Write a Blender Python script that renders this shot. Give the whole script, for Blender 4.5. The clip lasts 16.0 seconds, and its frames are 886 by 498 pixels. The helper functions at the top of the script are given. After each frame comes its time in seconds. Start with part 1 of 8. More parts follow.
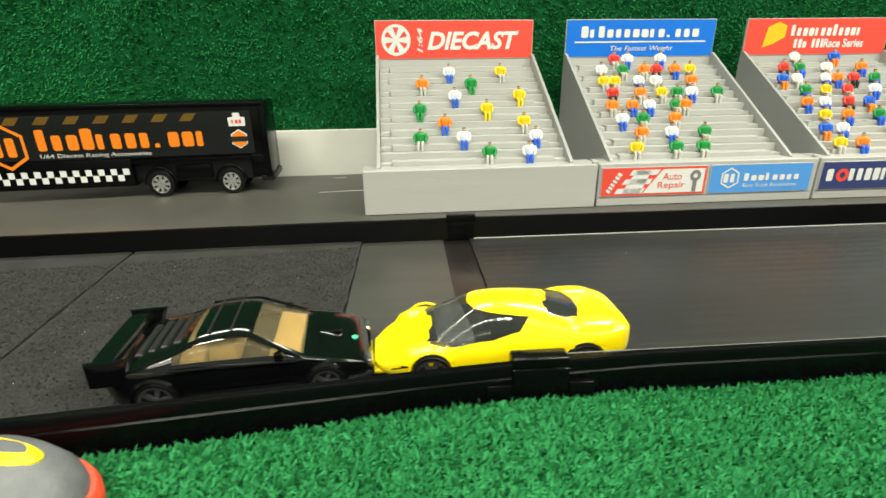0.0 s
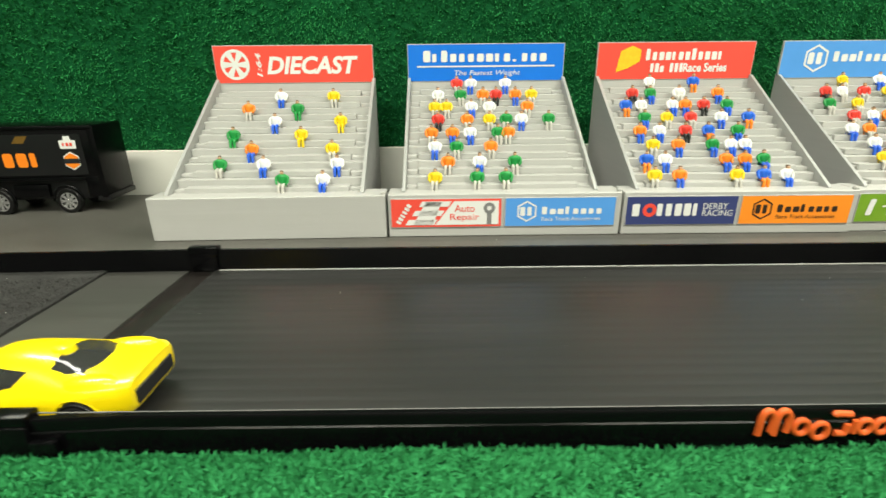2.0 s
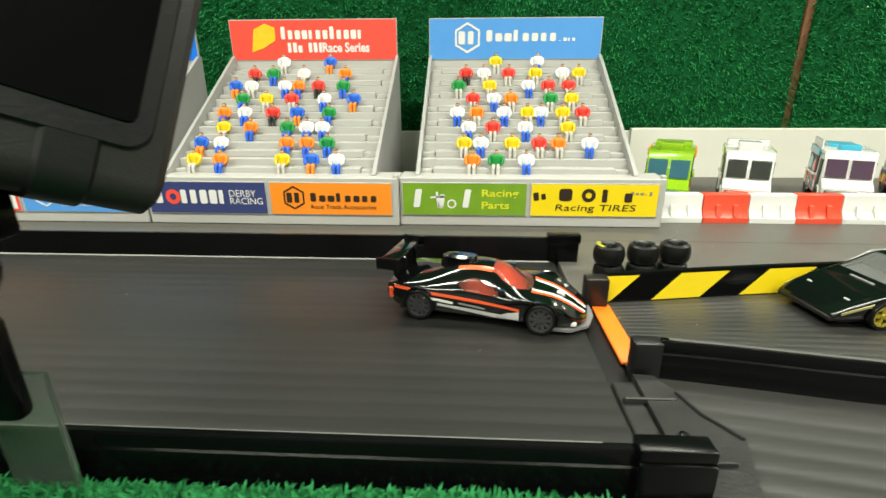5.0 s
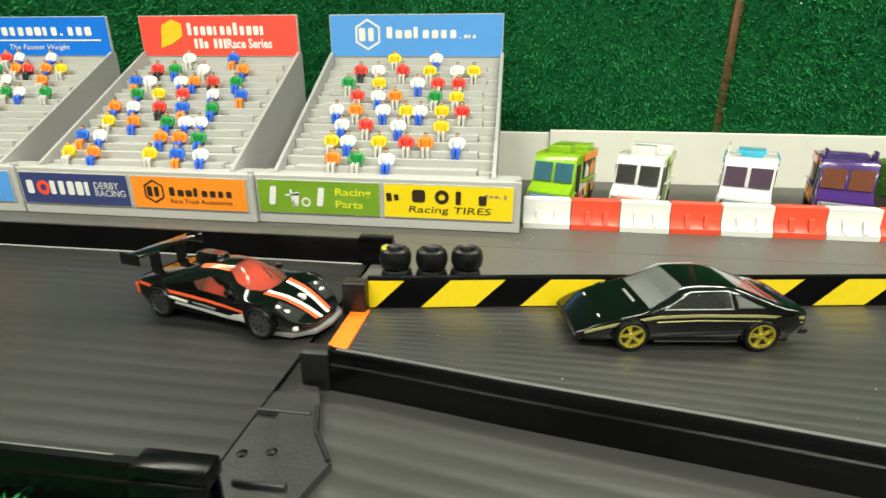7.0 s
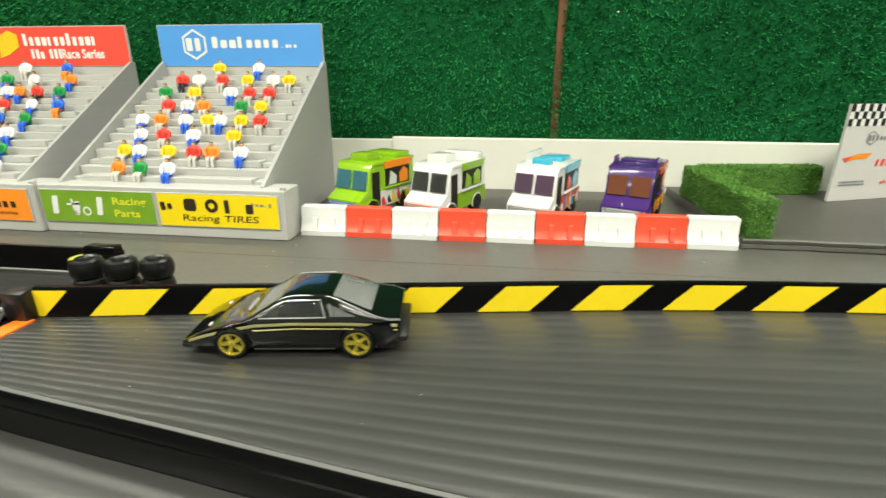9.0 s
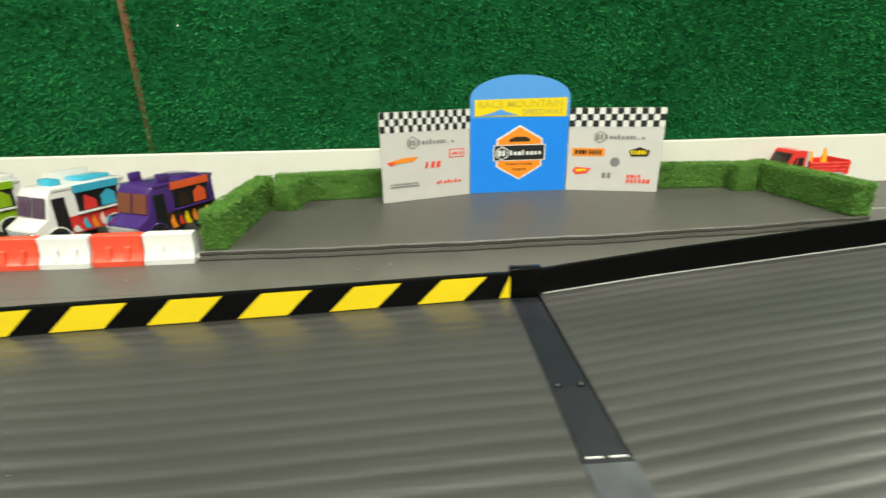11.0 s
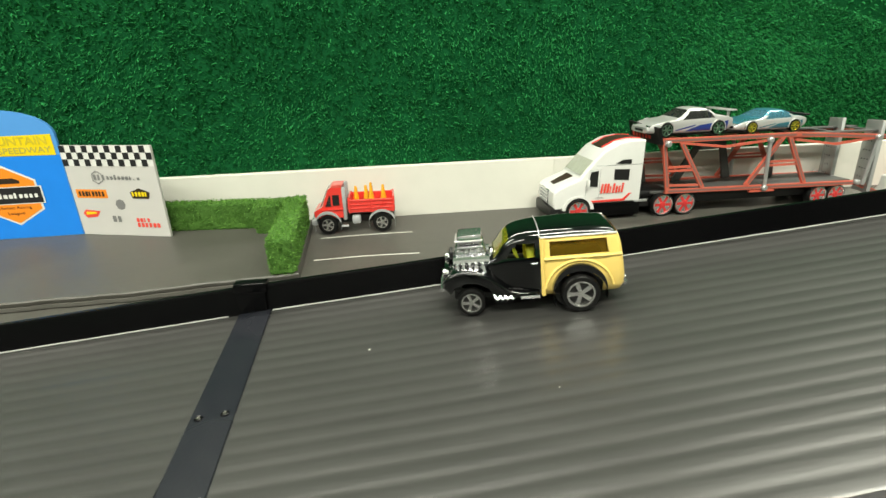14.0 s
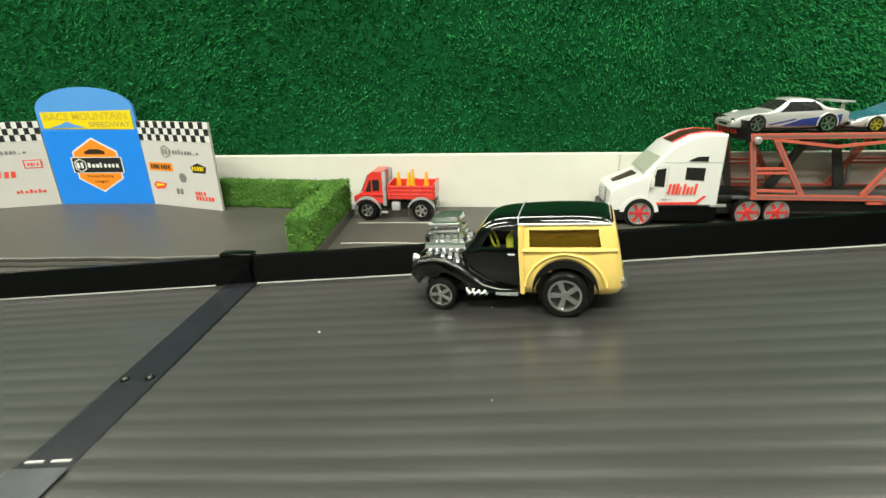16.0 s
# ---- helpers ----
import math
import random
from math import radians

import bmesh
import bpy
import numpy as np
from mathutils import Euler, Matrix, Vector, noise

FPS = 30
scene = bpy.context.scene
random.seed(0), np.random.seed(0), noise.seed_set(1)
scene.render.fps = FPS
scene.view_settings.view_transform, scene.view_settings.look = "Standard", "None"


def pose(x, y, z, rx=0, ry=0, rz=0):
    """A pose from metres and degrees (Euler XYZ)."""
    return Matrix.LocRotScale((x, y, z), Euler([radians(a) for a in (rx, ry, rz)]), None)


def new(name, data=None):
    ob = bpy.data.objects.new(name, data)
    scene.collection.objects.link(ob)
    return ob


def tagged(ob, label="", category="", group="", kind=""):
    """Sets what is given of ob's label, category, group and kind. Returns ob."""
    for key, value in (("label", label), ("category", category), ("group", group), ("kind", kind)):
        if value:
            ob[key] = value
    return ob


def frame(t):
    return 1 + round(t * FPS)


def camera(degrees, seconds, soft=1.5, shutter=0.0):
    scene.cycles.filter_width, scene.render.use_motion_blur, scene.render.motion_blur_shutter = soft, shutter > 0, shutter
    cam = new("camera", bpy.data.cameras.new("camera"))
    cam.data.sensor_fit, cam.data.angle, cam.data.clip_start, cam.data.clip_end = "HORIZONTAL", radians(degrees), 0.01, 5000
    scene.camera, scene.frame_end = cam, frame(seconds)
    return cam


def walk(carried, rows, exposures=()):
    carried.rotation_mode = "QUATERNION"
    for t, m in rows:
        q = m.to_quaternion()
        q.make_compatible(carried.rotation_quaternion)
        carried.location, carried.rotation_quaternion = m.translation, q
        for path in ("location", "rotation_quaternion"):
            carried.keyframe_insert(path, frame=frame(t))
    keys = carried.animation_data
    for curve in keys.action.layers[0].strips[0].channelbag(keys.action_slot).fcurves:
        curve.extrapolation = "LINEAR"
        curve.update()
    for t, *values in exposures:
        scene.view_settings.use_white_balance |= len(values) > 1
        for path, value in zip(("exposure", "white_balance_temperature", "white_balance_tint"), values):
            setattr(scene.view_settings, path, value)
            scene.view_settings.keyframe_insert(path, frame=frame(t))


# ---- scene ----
cam = camera(85.0, 16.0, soft=1.5, shutter=0.3)
ROWS = [
    (0.0, -0.1285, -0.3149, 0.0914, -3.96, -20.52, -0.76),
    (0.5, -0.0979, -0.3130, 0.0976, -3.92, -20.55, -0.72),
    (1.0, -0.0634, -0.3127, 0.1059, -3.24, -20.21, -0.73),
    (1.5, -0.0156, -0.3121, 0.1063, -1.51, -20.07, -0.69),
    (2.0, 0.0349, -0.3133, 0.1054, -0.10, -20.02, -0.55),
    (2.5, 0.0955, -0.3125, 0.0994, 1.18, -19.92, -0.44),
    (3.0, 0.1663, -0.3108, 0.0922, 2.16, -19.94, -0.32),
    (3.5, 0.2308, -0.3083, 0.0851, 2.39, -19.89, 0.12),
    (4.5, 0.3214, -0.2888, 0.0868, 2.50, -19.72, -0.09),
    (7.0, 0.4582, -0.2641, 0.0844, 7.20, -19.58, 0.44),
    (7.5, 0.4886, -0.2587, 0.0855, 7.50, -19.60, 0.40),
    (8.0, 0.5153, -0.2567, 0.0842, 7.73, -19.58, 0.34),
    (10.5, 0.7720, -0.2442, 0.1001, 1.23, -19.11, -0.81),
    (11.0, 0.8489, -0.2439, 0.0972, -2.60, -19.44, -1.00),
    (11.5, 0.9234, -0.2367, 0.1085, -4.50, -19.76, -1.27),
    (12.0, 1.0045, -0.2316, 0.1138, -4.94, -19.98, -1.56),
    (12.5, 1.0889, -0.2284, 0.1235, -5.69, -20.76, -1.53),
    (13.0, 1.1514, -0.2314, 0.1207, -5.70, -20.76, -1.64),
    (13.5, 1.1870, -0.2268, 0.1227, -5.32, -20.77, -1.56),
    (14.0, 1.2121, -0.2177, 0.1202, -4.49, -20.96, -1.62),
    (14.5, 1.2265, -0.2062, 0.1180, -1.66, -20.96, -1.47),
    (15.0, 1.2359, -0.2018, 0.1086, 2.40, -20.67, -1.33),
    (15.5, 1.2459, -0.2053, 0.0992, 5.72, -20.42, -1.28),
    (16.0, 1.2571, -0.1998, 0.1055, 8.03, -20.37, -1.32),
]
walk(cam, [(t, pose(x, y, z, 90 + pitch, 0, yaw) @ pose(0, 0, 0, 0, 0, roll)) for t, x, y, z, yaw, pitch, roll in ROWS],
     exposures=[(0.0, -0.16), (16.0, -0.16)])

# ---- light: a workshop with bright ceiling tubes ----
world = bpy.data.worlds.new("world")
scene.world = world
world.use_nodes = True
world.node_tree.nodes["Background"].inputs[0].default_value = (0.9, 0.95, 1.0, 1)
world.node_tree.nodes["Background"].inputs[1].default_value = 0.05


def area_lamp(x, y, z, sx, sy, watts, tilt=0.0):
    lamp = bpy.data.lights.new("ceiling_tube_light", "AREA")
    lamp.shape, lamp.size, lamp.size_y = "RECTANGLE", sx, sy
    lamp.energy, lamp.color = watts, (1.0, 0.985, 0.835)
    ob = new("ceiling_tube_light", lamp)
    ob.matrix_world = pose(x, y, z, tilt, 0, 0)
    return ob


LAMPS = [(-0.6, 0.55, 1.45, 1.2, 0.14, 26.0), (0.9, 0.55, 1.45, 1.2, 0.14, 27.0), (2.4, 0.55, 1.45, 1.2, 0.14, 32.0),
         (-0.4, -0.75, 1.45, 1.2, 0.14, 43.0), (1.4, -0.75, 1.45, 1.2, 0.14, 52.0),
         # unseen pair behind the camera, added to put highlights on the car flanks
         (-0.5, -2.10, 1.45, 1.2, 0.14, 26.0), (1.3, -2.10, 1.45, 1.2, 0.14, 26.0)]
for spec in LAMPS:
    tagged(area_lamp(*spec), "long white ceiling tube light", "light")


# ---- materials ----
def mat(name, color, rough=0.5, metal=0.0, vary=0.15, scale=250.0, bump=0.0, bscale=900.0, coat=0.0, trans=0.0, ior=1.45,
        color2=None, island=0.0, rand=0.0, spec=0.5, streak=(1, 1, 1), rvary=0.08):
    m = bpy.data.materials.new(name)
    m.use_nodes = True
    nt = m.node_tree
    n, lk = nt.nodes, nt.links
    b = n["Principled BSDF"]
    b.inputs["Roughness"].default_value, b.inputs["Metallic"].default_value = rough, metal
    b.inputs["Coat Weight"].default_value, b.inputs["Coat Roughness"].default_value = coat, 0.05
    b.inputs["Transmission Weight"].default_value, b.inputs["IOR"].default_value = trans, ior
    b.inputs["Specular IOR Level"].default_value = spec
    b.inputs["Base Color"].default_value = (*color, 1)
    tc, mp = n.new("ShaderNodeTexCoord"), n.new("ShaderNodeMapping")
    mp.inputs["Scale"].default_value = streak
    lk.new(tc.outputs["Object"], mp.inputs["Vector"])
    big, small = n.new("ShaderNodeTexNoise"), n.new("ShaderNodeTexNoise")
    big.inputs["Scale"].default_value, small.inputs["Scale"].default_value = scale * 0.12, scale
    big.inputs["Detail"].default_value, small.inputs["Detail"].default_value = 4, 3
    for tex in (big, small):
        lk.new(mp.outputs["Vector"], tex.inputs["Vector"])
    add = n.new("ShaderNodeMath")
    add.operation = "ADD"
    lk.new(big.outputs["Fac"], add.inputs[0])
    lk.new(small.outputs["Fac"], add.inputs[1])
    half = n.new("ShaderNodeMath")
    half.operation = "MULTIPLY_ADD"
    half.inputs[1].default_value, half.inputs[2].default_value = 0.9, -0.4
    half.use_clamp = True
    lk.new(add.outputs[0], half.inputs[0])
    fac = half.outputs[0]
    if island or rand:
        src = n.new("ShaderNodeNewGeometry").outputs["Random Per Island"] if island else n.new("ShaderNodeObjectInfo").outputs["Random"]
        mx = n.new("ShaderNodeMix")
        mx.inputs[0].default_value = island or rand
        lk.new(fac, mx.inputs[2])
        lk.new(src, mx.inputs[3])
        fac = mx.outputs[0]
    ramp = n.new("ShaderNodeMix")
    ramp.data_type = "RGBA"
    c2 = color2 or tuple(min(1.0, c * (1 + vary)) for c in color)
    c1 = color if color2 else tuple(c * (1 - vary) for c in color)
    ramp.inputs[6].default_value, ramp.inputs[7].default_value = (*c1, 1), (*c2, 1)
    lk.new(fac, ramp.inputs[0])
    lk.new(ramp.outputs[2], b.inputs["Base Color"])
    if rvary:
        rr = n.new("ShaderNodeMapRange")
        rr.inputs[3].default_value, rr.inputs[4].default_value = max(0.02, rough - rvary), min(1.0, rough + rvary)
        lk.new(big.outputs["Fac"], rr.inputs[0])
        lk.new(rr.outputs[0], b.inputs["Roughness"])
    if bump:
        bt, bn = n.new("ShaderNodeTexNoise"), n.new("ShaderNodeBump")
        bt.inputs["Scale"].default_value, bt.inputs["Detail"].default_value = bscale, 3
        bn.inputs["Strength"].default_value, bn.inputs["Distance"].default_value = bump, 0.0006
        lk.new(mp.outputs["Vector"], bt.inputs["Vector"])
        lk.new(bt.outputs["Fac"], bn.inputs["Height"])
        lk.new(bn.outputs["Normal"], b.inputs["Normal"])
    return m


TURF_BASE = mat("turf_backing", (0.006, 0.085, 0.026), 0.9, vary=0.35, scale=600, bump=1.0, bscale=800, spec=0.1)
TURF_WALL = mat("turf_wall_blade", (0.003, 0.056, 0.014), 0.7, color2=(0.034, 0.285, 0.082), island=0.75, scale=40, spec=0.06)
TURF_FLOOR = mat("turf_floor_blade", (0.014, 0.155, 0.045), 0.75, color2=(0.046, 0.30, 0.100), island=0.5, scale=90, spec=0.1)
RUBBER = mat("dark_rubber_mat", (0.080, 0.077, 0.068), 0.46, vary=0.25, scale=300, bump=0.25, bscale=1600)
# the straight piece is darker than the other track pieces
TRACK_DARK = mat("darker_black_track_plastic", (0.016, 0.016, 0.0155), 0.33, vary=0.35, scale=220, bump=0.06, bscale=900, streak=(0.05, 1, 1), rvary=0.09, spec=0.5)
TRACK = mat("black_track_plastic", (0.031, 0.031, 0.030), 0.33, coat=0.18, vary=0.3, scale=220, bump=0.06, bscale=900, streak=(0.06, 1, 1), rvary=0.07)
FELT = mat("black_felt", (0.006, 0.006, 0.006), 0.85, color2=(0.036, 0.036, 0.034), scale=700, bump=1.0, bscale=900, spec=0.25)
FELT_FUZZ = mat("black_felt_fuzz", (0.008, 0.008, 0.008), 0.8, color2=(0.075, 0.074, 0.070), island=0.8, scale=300, spec=0.2)
BLACK = mat("gloss_black_plastic", (0.002, 0.002, 0.0023), 0.22, vary=0.2, scale=200, bump=0.04, spec=0.2)
BLACK_DULL = mat("dull_black_plastic", (0.005, 0.005, 0.0055), 0.42, vary=0.25, scale=300, bump=0.15)
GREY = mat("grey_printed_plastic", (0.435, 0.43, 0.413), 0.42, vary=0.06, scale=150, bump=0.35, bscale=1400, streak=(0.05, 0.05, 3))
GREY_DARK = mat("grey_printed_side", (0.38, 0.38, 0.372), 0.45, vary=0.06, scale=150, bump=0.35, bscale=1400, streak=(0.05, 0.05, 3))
WHITE_BOARD = mat("cream_painted_board", (0.70, 0.69, 0.63), 0.5, vary=0.06, scale=60, bump=0.15)
WHITE = mat("white_plastic", (0.68, 0.68, 0.665), 0.35, vary=0.04, scale=200)
RED = mat("red_plastic", (0.72, 0.075, 0.035), 0.35, vary=0.08, scale=200)
ORANGE = mat("orange_plastic", (0.86, 0.16, 0.010), 0.4, vary=0.06, scale=200)
YELLOW = mat("yellow_tape", (0.80, 0.60, 0.012), 0.3, vary=0.06, scale=200)
TYRE = mat("black_rubber_tyre", (0.006, 0.006, 0.006), 0.34, vary=0.3, scale=300, bump=0.1, spec=0.34)
CEILING = mat("white_ceiling_paint", (0.78, 0.78, 0.75), 0.8, vary=0.03, scale=4)
ROOM_WALL = mat("painted_wall", (0.30, 0.30, 0.29), 0.8, vary=0.05, scale=4)


# ---- mesh helpers ----
def part(name, bm, material, parent=None, label="", smooth=True, angle=35.0):
    me = bpy.data.meshes.new(name)
    bm.normal_update()
    bm.to_mesh(me)
    bm.free()
    mats = material if isinstance(material, (list, tuple)) else [material]
    for m in mats:
        me.materials.append(m)
    if smooth:
        me.polygons.foreach_set("use_smooth", [True] * len(me.polygons))
        me.set_sharp_from_angle(angle=radians(angle))
    ob = new(name, me)
    if parent is not None:
        ob.parent = parent
    if label:
        ob["label"] = label
    return ob


def empty(name, m=None):
    ob = new(name)
    ob.empty_display_size = 0.01
    if m is not None:
        ob.matrix_basis = m
    return ob


def box(bm, x0, x1, y0, y1, z0, z1, bevel=0.0, seg=2):
    made = bmesh.ops.create_cube(bm, size=1.0, matrix=Matrix.Translation(((x0 + x1) / 2, (y0 + y1) / 2, (z0 + z1) / 2)) @ Matrix.Diagonal((x1 - x0, y1 - y0, z1 - z0, 1)))
    if bevel:
        edges = list({e for v in made["verts"] for e in v.link_edges})
        bmesh.ops.bevel(bm, geom=edges, offset=bevel, segments=seg, profile=0.5, affect="EDGES")
    return bm


def boxed(x0, x1, y0, y1, z0, z1, bevel=0.0, seg=2):
    return box(bmesh.new(), x0, x1, y0, y1, z0, z1, bevel, seg)


def loft(bm, rings, close=True, caps=True, mat_index=0):
    """Quads between rings of equal length; the rings run along the shape."""
    rows = [[bm.verts.new(p) for p in ring] for ring in rings]
    n = len(rows[0])
    for a, b in zip(rows, rows[1:]):
        for i in range(n if close else n - 1):
            j = (i + 1) % n
            bm.faces.new((a[i], a[j], b[j], b[i])).material_index = mat_index
    if caps and close:
        bm.faces.new(list(reversed(rows[0]))).material_index = mat_index
        bm.faces.new(rows[-1]).material_index = mat_index
    bmesh.ops.recalc_face_normals(bm, faces=bm.faces)
    return bm


def sweep(points, profile, up=Vector((0, 0, 1))):
    """A profile of (side, height) carried along points; side is to the left of the way."""
    bm = bmesh.new()
    pts = [Vector(p) for p in points]
    rings = []
    for i, p in enumerate(pts):
        d = (pts[min(i + 1, len(pts) - 1)] - pts[max(i - 1, 0)]).normalized()
        left = up.cross(d).normalized()
        rings.append([p + left * s + up * h for s, h in profile])
    return loft(bm, rings)


def tube(points, r, seg=10, bm=None):
    bm = bm or bmesh.new()
    pts = [Vector(p) for p in points]
    rings = []
    side = None
    for i, p in enumerate(pts):
        d = (pts[min(i + 1, len(pts) - 1)] - pts[max(i - 1, 0)]).normalized()
        if side is None:
            side = d.cross(Vector((0, 0, 1)) if abs(d.z) < 0.9 else Vector((1, 0, 0))).normalized()
        side = (side - d * side.dot(d)).normalized()
        other = d.cross(side)
        rings.append([p + (side * math.cos(a) + other * math.sin(a)) * r for a in (2 * math.pi * k / seg for k in range(seg))])
    return loft(bm, rings)


def lathe(profile, seg=28, m=None, bm=None):
    """Profile of (radius, height) turned round z; closed where the radius is nought."""
    bm = bm or bmesh.new()
    rings = []
    for r, h in profile:
        rings.append([Vector((max(r, 1e-6) * math.cos(2 * math.pi * k / seg), max(r, 1e-6) * math.sin(2 * math.pi * k / seg), h)) for k in range(seg)])
    if m is not None:
        rings = [[m @ p for p in ring] for ring in rings]
    return loft(bm, rings)


def prism(poly, depth, m=None, bm=None):
    """A polygon in x and y, extruded by depth along z."""
    bm = bm or bmesh.new()
    a = [Vector((x, y, 0)) for x, y in poly]
    b = [Vector((x, y, depth)) for x, y in poly]
    if m is not None:
        a, b = [m @ p for p in a], [m @ p for p in b]
    return loft(bm, [a, b])


def smooth_line(points, n=8):
    """Catmull-Rom through the points."""
    pts = [Vector(p) for p in points]
    pts = [pts[0] * 2 - pts[1]] + pts + [pts[-1] * 2 - pts[-2]]
    out = []
    for i in range(1, len(pts) - 2):
        for k in range(n):
            t = k / n
            p0, p1, p2, p3 = pts[i - 1:i + 3]
            out.append(0.5 * ((2 * p1) + (p2 - p0) * t + (2 * p0 - 5 * p1 + 4 * p2 - p3) * t * t + (3 * p1 - p0 - 3 * p2 + p3) * t ** 3))
    return out + [pts[-2]]


def raw_mesh(name, verts, faces, material):
    me = bpy.data.meshes.new(name)
    me.from_pydata(verts, [], faces)
    me.materials.append(material)
    return new(name, me)


FONT_CACHE = {}


def lettering(name, text, x, z, width, height, material, parent, y=-0.0003, shear=0.0, m=None, bold=0.0):
    """Text laid in the plane x-z facing -y, its lower left corner at x, z, fitted to a width and a height."""
    key = (text, shear, bold)
    if key not in FONT_CACHE:
        cu = bpy.data.curves.new("lettering", "FONT")
        cu.body, cu.size, cu.shear, cu.offset, cu.resolution_u = text, 1.0, shear, bold, 3
        tmp = new("lettering", cu)
        bpy.context.view_layer.update()
        me = bpy.data.meshes.new_from_object(tmp.evaluated_get(bpy.context.evaluated_depsgraph_get()))
        bpy.data.objects.remove(tmp)
        FONT_CACHE[key] = ([v.co.copy() for v in me.vertices], [tuple(p.vertices) for p in me.polygons])
        bpy.data.meshes.remove(me)
    co, faces = FONT_CACHE[key]
    lo = Vector((min(c.x for c in co), min(c.y for c in co)))
    hi = Vector((max(c.x for c in co), max(c.y for c in co)))
    base = m or Matrix.Identity(4)
    vs = [base @ Vector((x + (c.x - lo.x) / (hi.x - lo.x) * width, y, z + (c.y - lo.y) / (hi.y - lo.y) * height)) for c in co]
    ob = raw_mesh(name, vs, faces, material)
    ob.parent = parent
    return ob


def round_loop(bm, x0, x1, z0, z1, r, put):
    loop = []
    for cx, cz, a0 in ((x1 - r, z0 + r, -90), (x1 - r, z1 - r, 0), (x0 + r, z1 - r, 90), (x0 + r, z0 + r, 180)):
        for k in range(3):
            a = radians(a0 + 45 * k)
            loop.append(bm.verts.new(put(cx + r * math.cos(a), cz + r * math.sin(a))))
    return loop


BAR_WIDTHS = (0.80, 0.64, 0.70, 0.46, 0.76, 0.60, 0.68)


def bars(pattern, x, z, width, height, material, parent, y=-0.0003, lean=0.0, m=None, name="wordmark"):
    """A word as a row of plain rounded bars: X tall, x low, p hanging, m small, . a dot, blank a gap."""
    bm = bmesh.new()
    step = width / len(pattern)
    base = m or Matrix.Identity(4)

    def put(px, pz):
        return base @ Vector((x + px + (pz - z) * lean, y, pz))

    for i, ch in enumerate(pattern):
        if ch == " ":
            continue
        h0, h1 = {"X": (0, 1), "x": (0, 0.72), "p": (-0.25, 0.72), ".": (0, 0.2), "m": (0, 0.5)}[ch]
        w = step * (BAR_WIDTHS[(i * 3 + len(pattern)) % 7] if ch != "." else 0.34)
        lo, hi = z + h0 * height, z + h1 * height
        bm.faces.new(round_loop(bm, i * step, i * step + w, lo, hi, min(w, hi - lo) * 0.22, put))
    return tagged(part(name, bm, material, parent, smooth=False), kind="stuff")


def flat(poly, material, parent, y=-0.0002, name="print", m=None):
    """A printed patch: a polygon of (x, z) in the plane facing -y."""
    bm = bmesh.new()
    base = m or Matrix.Identity(4)
    bm.faces.new([bm.verts.new(base @ Vector((px, y, pz))) for px, pz in poly])
    return part(name, bm, material, parent, smooth=False)


def ring_print(cx, cz, r0, r1, n, material, parent, y=-0.0003, turn=0.0, name="print", m=None):
    bm = bmesh.new()
    base = m or Matrix.Identity(4)
    a = [bm.verts.new(base @ Vector((cx + r0 * math.cos(2 * math.pi * k / n + turn), y, cz + r0 * math.sin(2 * math.pi * k / n + turn)))) for k in range(n)]
    b = [bm.verts.new(base @ Vector((cx + r1 * math.cos(2 * math.pi * k / n + turn), y, cz + r1 * math.sin(2 * math.pi * k / n + turn)))) for k in range(n)]
    for k in range(n):
        bm.faces.new((a[k], a[(k + 1) % n], b[(k + 1) % n], b[k]))
    return part(name, bm, material, parent, smooth=False)


# ---- the large structure ----
def structure(ob, label, category=""):
    return tagged(ob, label, category, kind="structure")


# room round the table, out of view
structure(part("ground", boxed(-3, 4, -3, 3, -0.05, -0.006), TURF_BASE), "green artificial turf covering the table and floor", "turf")
structure(part("ceiling", boxed(-3, 4, -3, 3, 1.6, 1.65), CEILING), "plain white ceiling above the table", "ceiling")
for nm, a in (("wall_north", (-3, 4, 2.9, 3, -0.006, 1.6)), ("wall_south", (-3, 4, -3, -2.9, -0.006, 1.6)),
              ("wall_west", (-3.1, -3, -2.9, 2.9, -0.006, 1.6)), ("wall_east", (4, 4.1, -2.9, 2.9, -0.006, 1.6))):
    structure(part(nm, boxed(*a), ROOM_WALL), "plain painted room wall", "wall")


def board_y(x):
    """Front face of the low white boards along the back of the set."""
    return float(np.interp(x, [-1.1, -0.2, 0.49, 0.63, 0.83, 1.05, 1.22, 1.33, 1.6, 2.3], [0.124, 0.1310, 0.1590, 0.1600, 0.1615, 0.1690, 0.1780, 0.1830, 0.1960, 0.228]))


def backdrop_y(x, z):
    """Depth of the turf curtain behind the set: nearly flat, with a fold and soft waves on the far run."""
    y = board_y(x) + 0.0150 + 0.002 * math.sin(x * 7.0 + z * 9) + 0.0016 * math.sin(x * 19.0 - z * 14) + 0.0012 * math.sin(x * 5.0 + z * 31)
    if x > 1.25:
        k = min(1.0, (x - 1.25) / 0.35)
        y += k * (0.010 * (1 + math.sin(x * 16.0 + z * 10.0)) + 0.30 * max(0.0, z - 0.10) * k)
    return y


def backdrop_top(x):
    """Height of the curtain's upper edge."""
    return float(np.interp(x, [1.34, 1.47, 1.55, 1.61, 1.68, 1.90, 2.30], [0.46, 0.250, 0.182, 0.163, 0.138, 0.126, 0.120]))


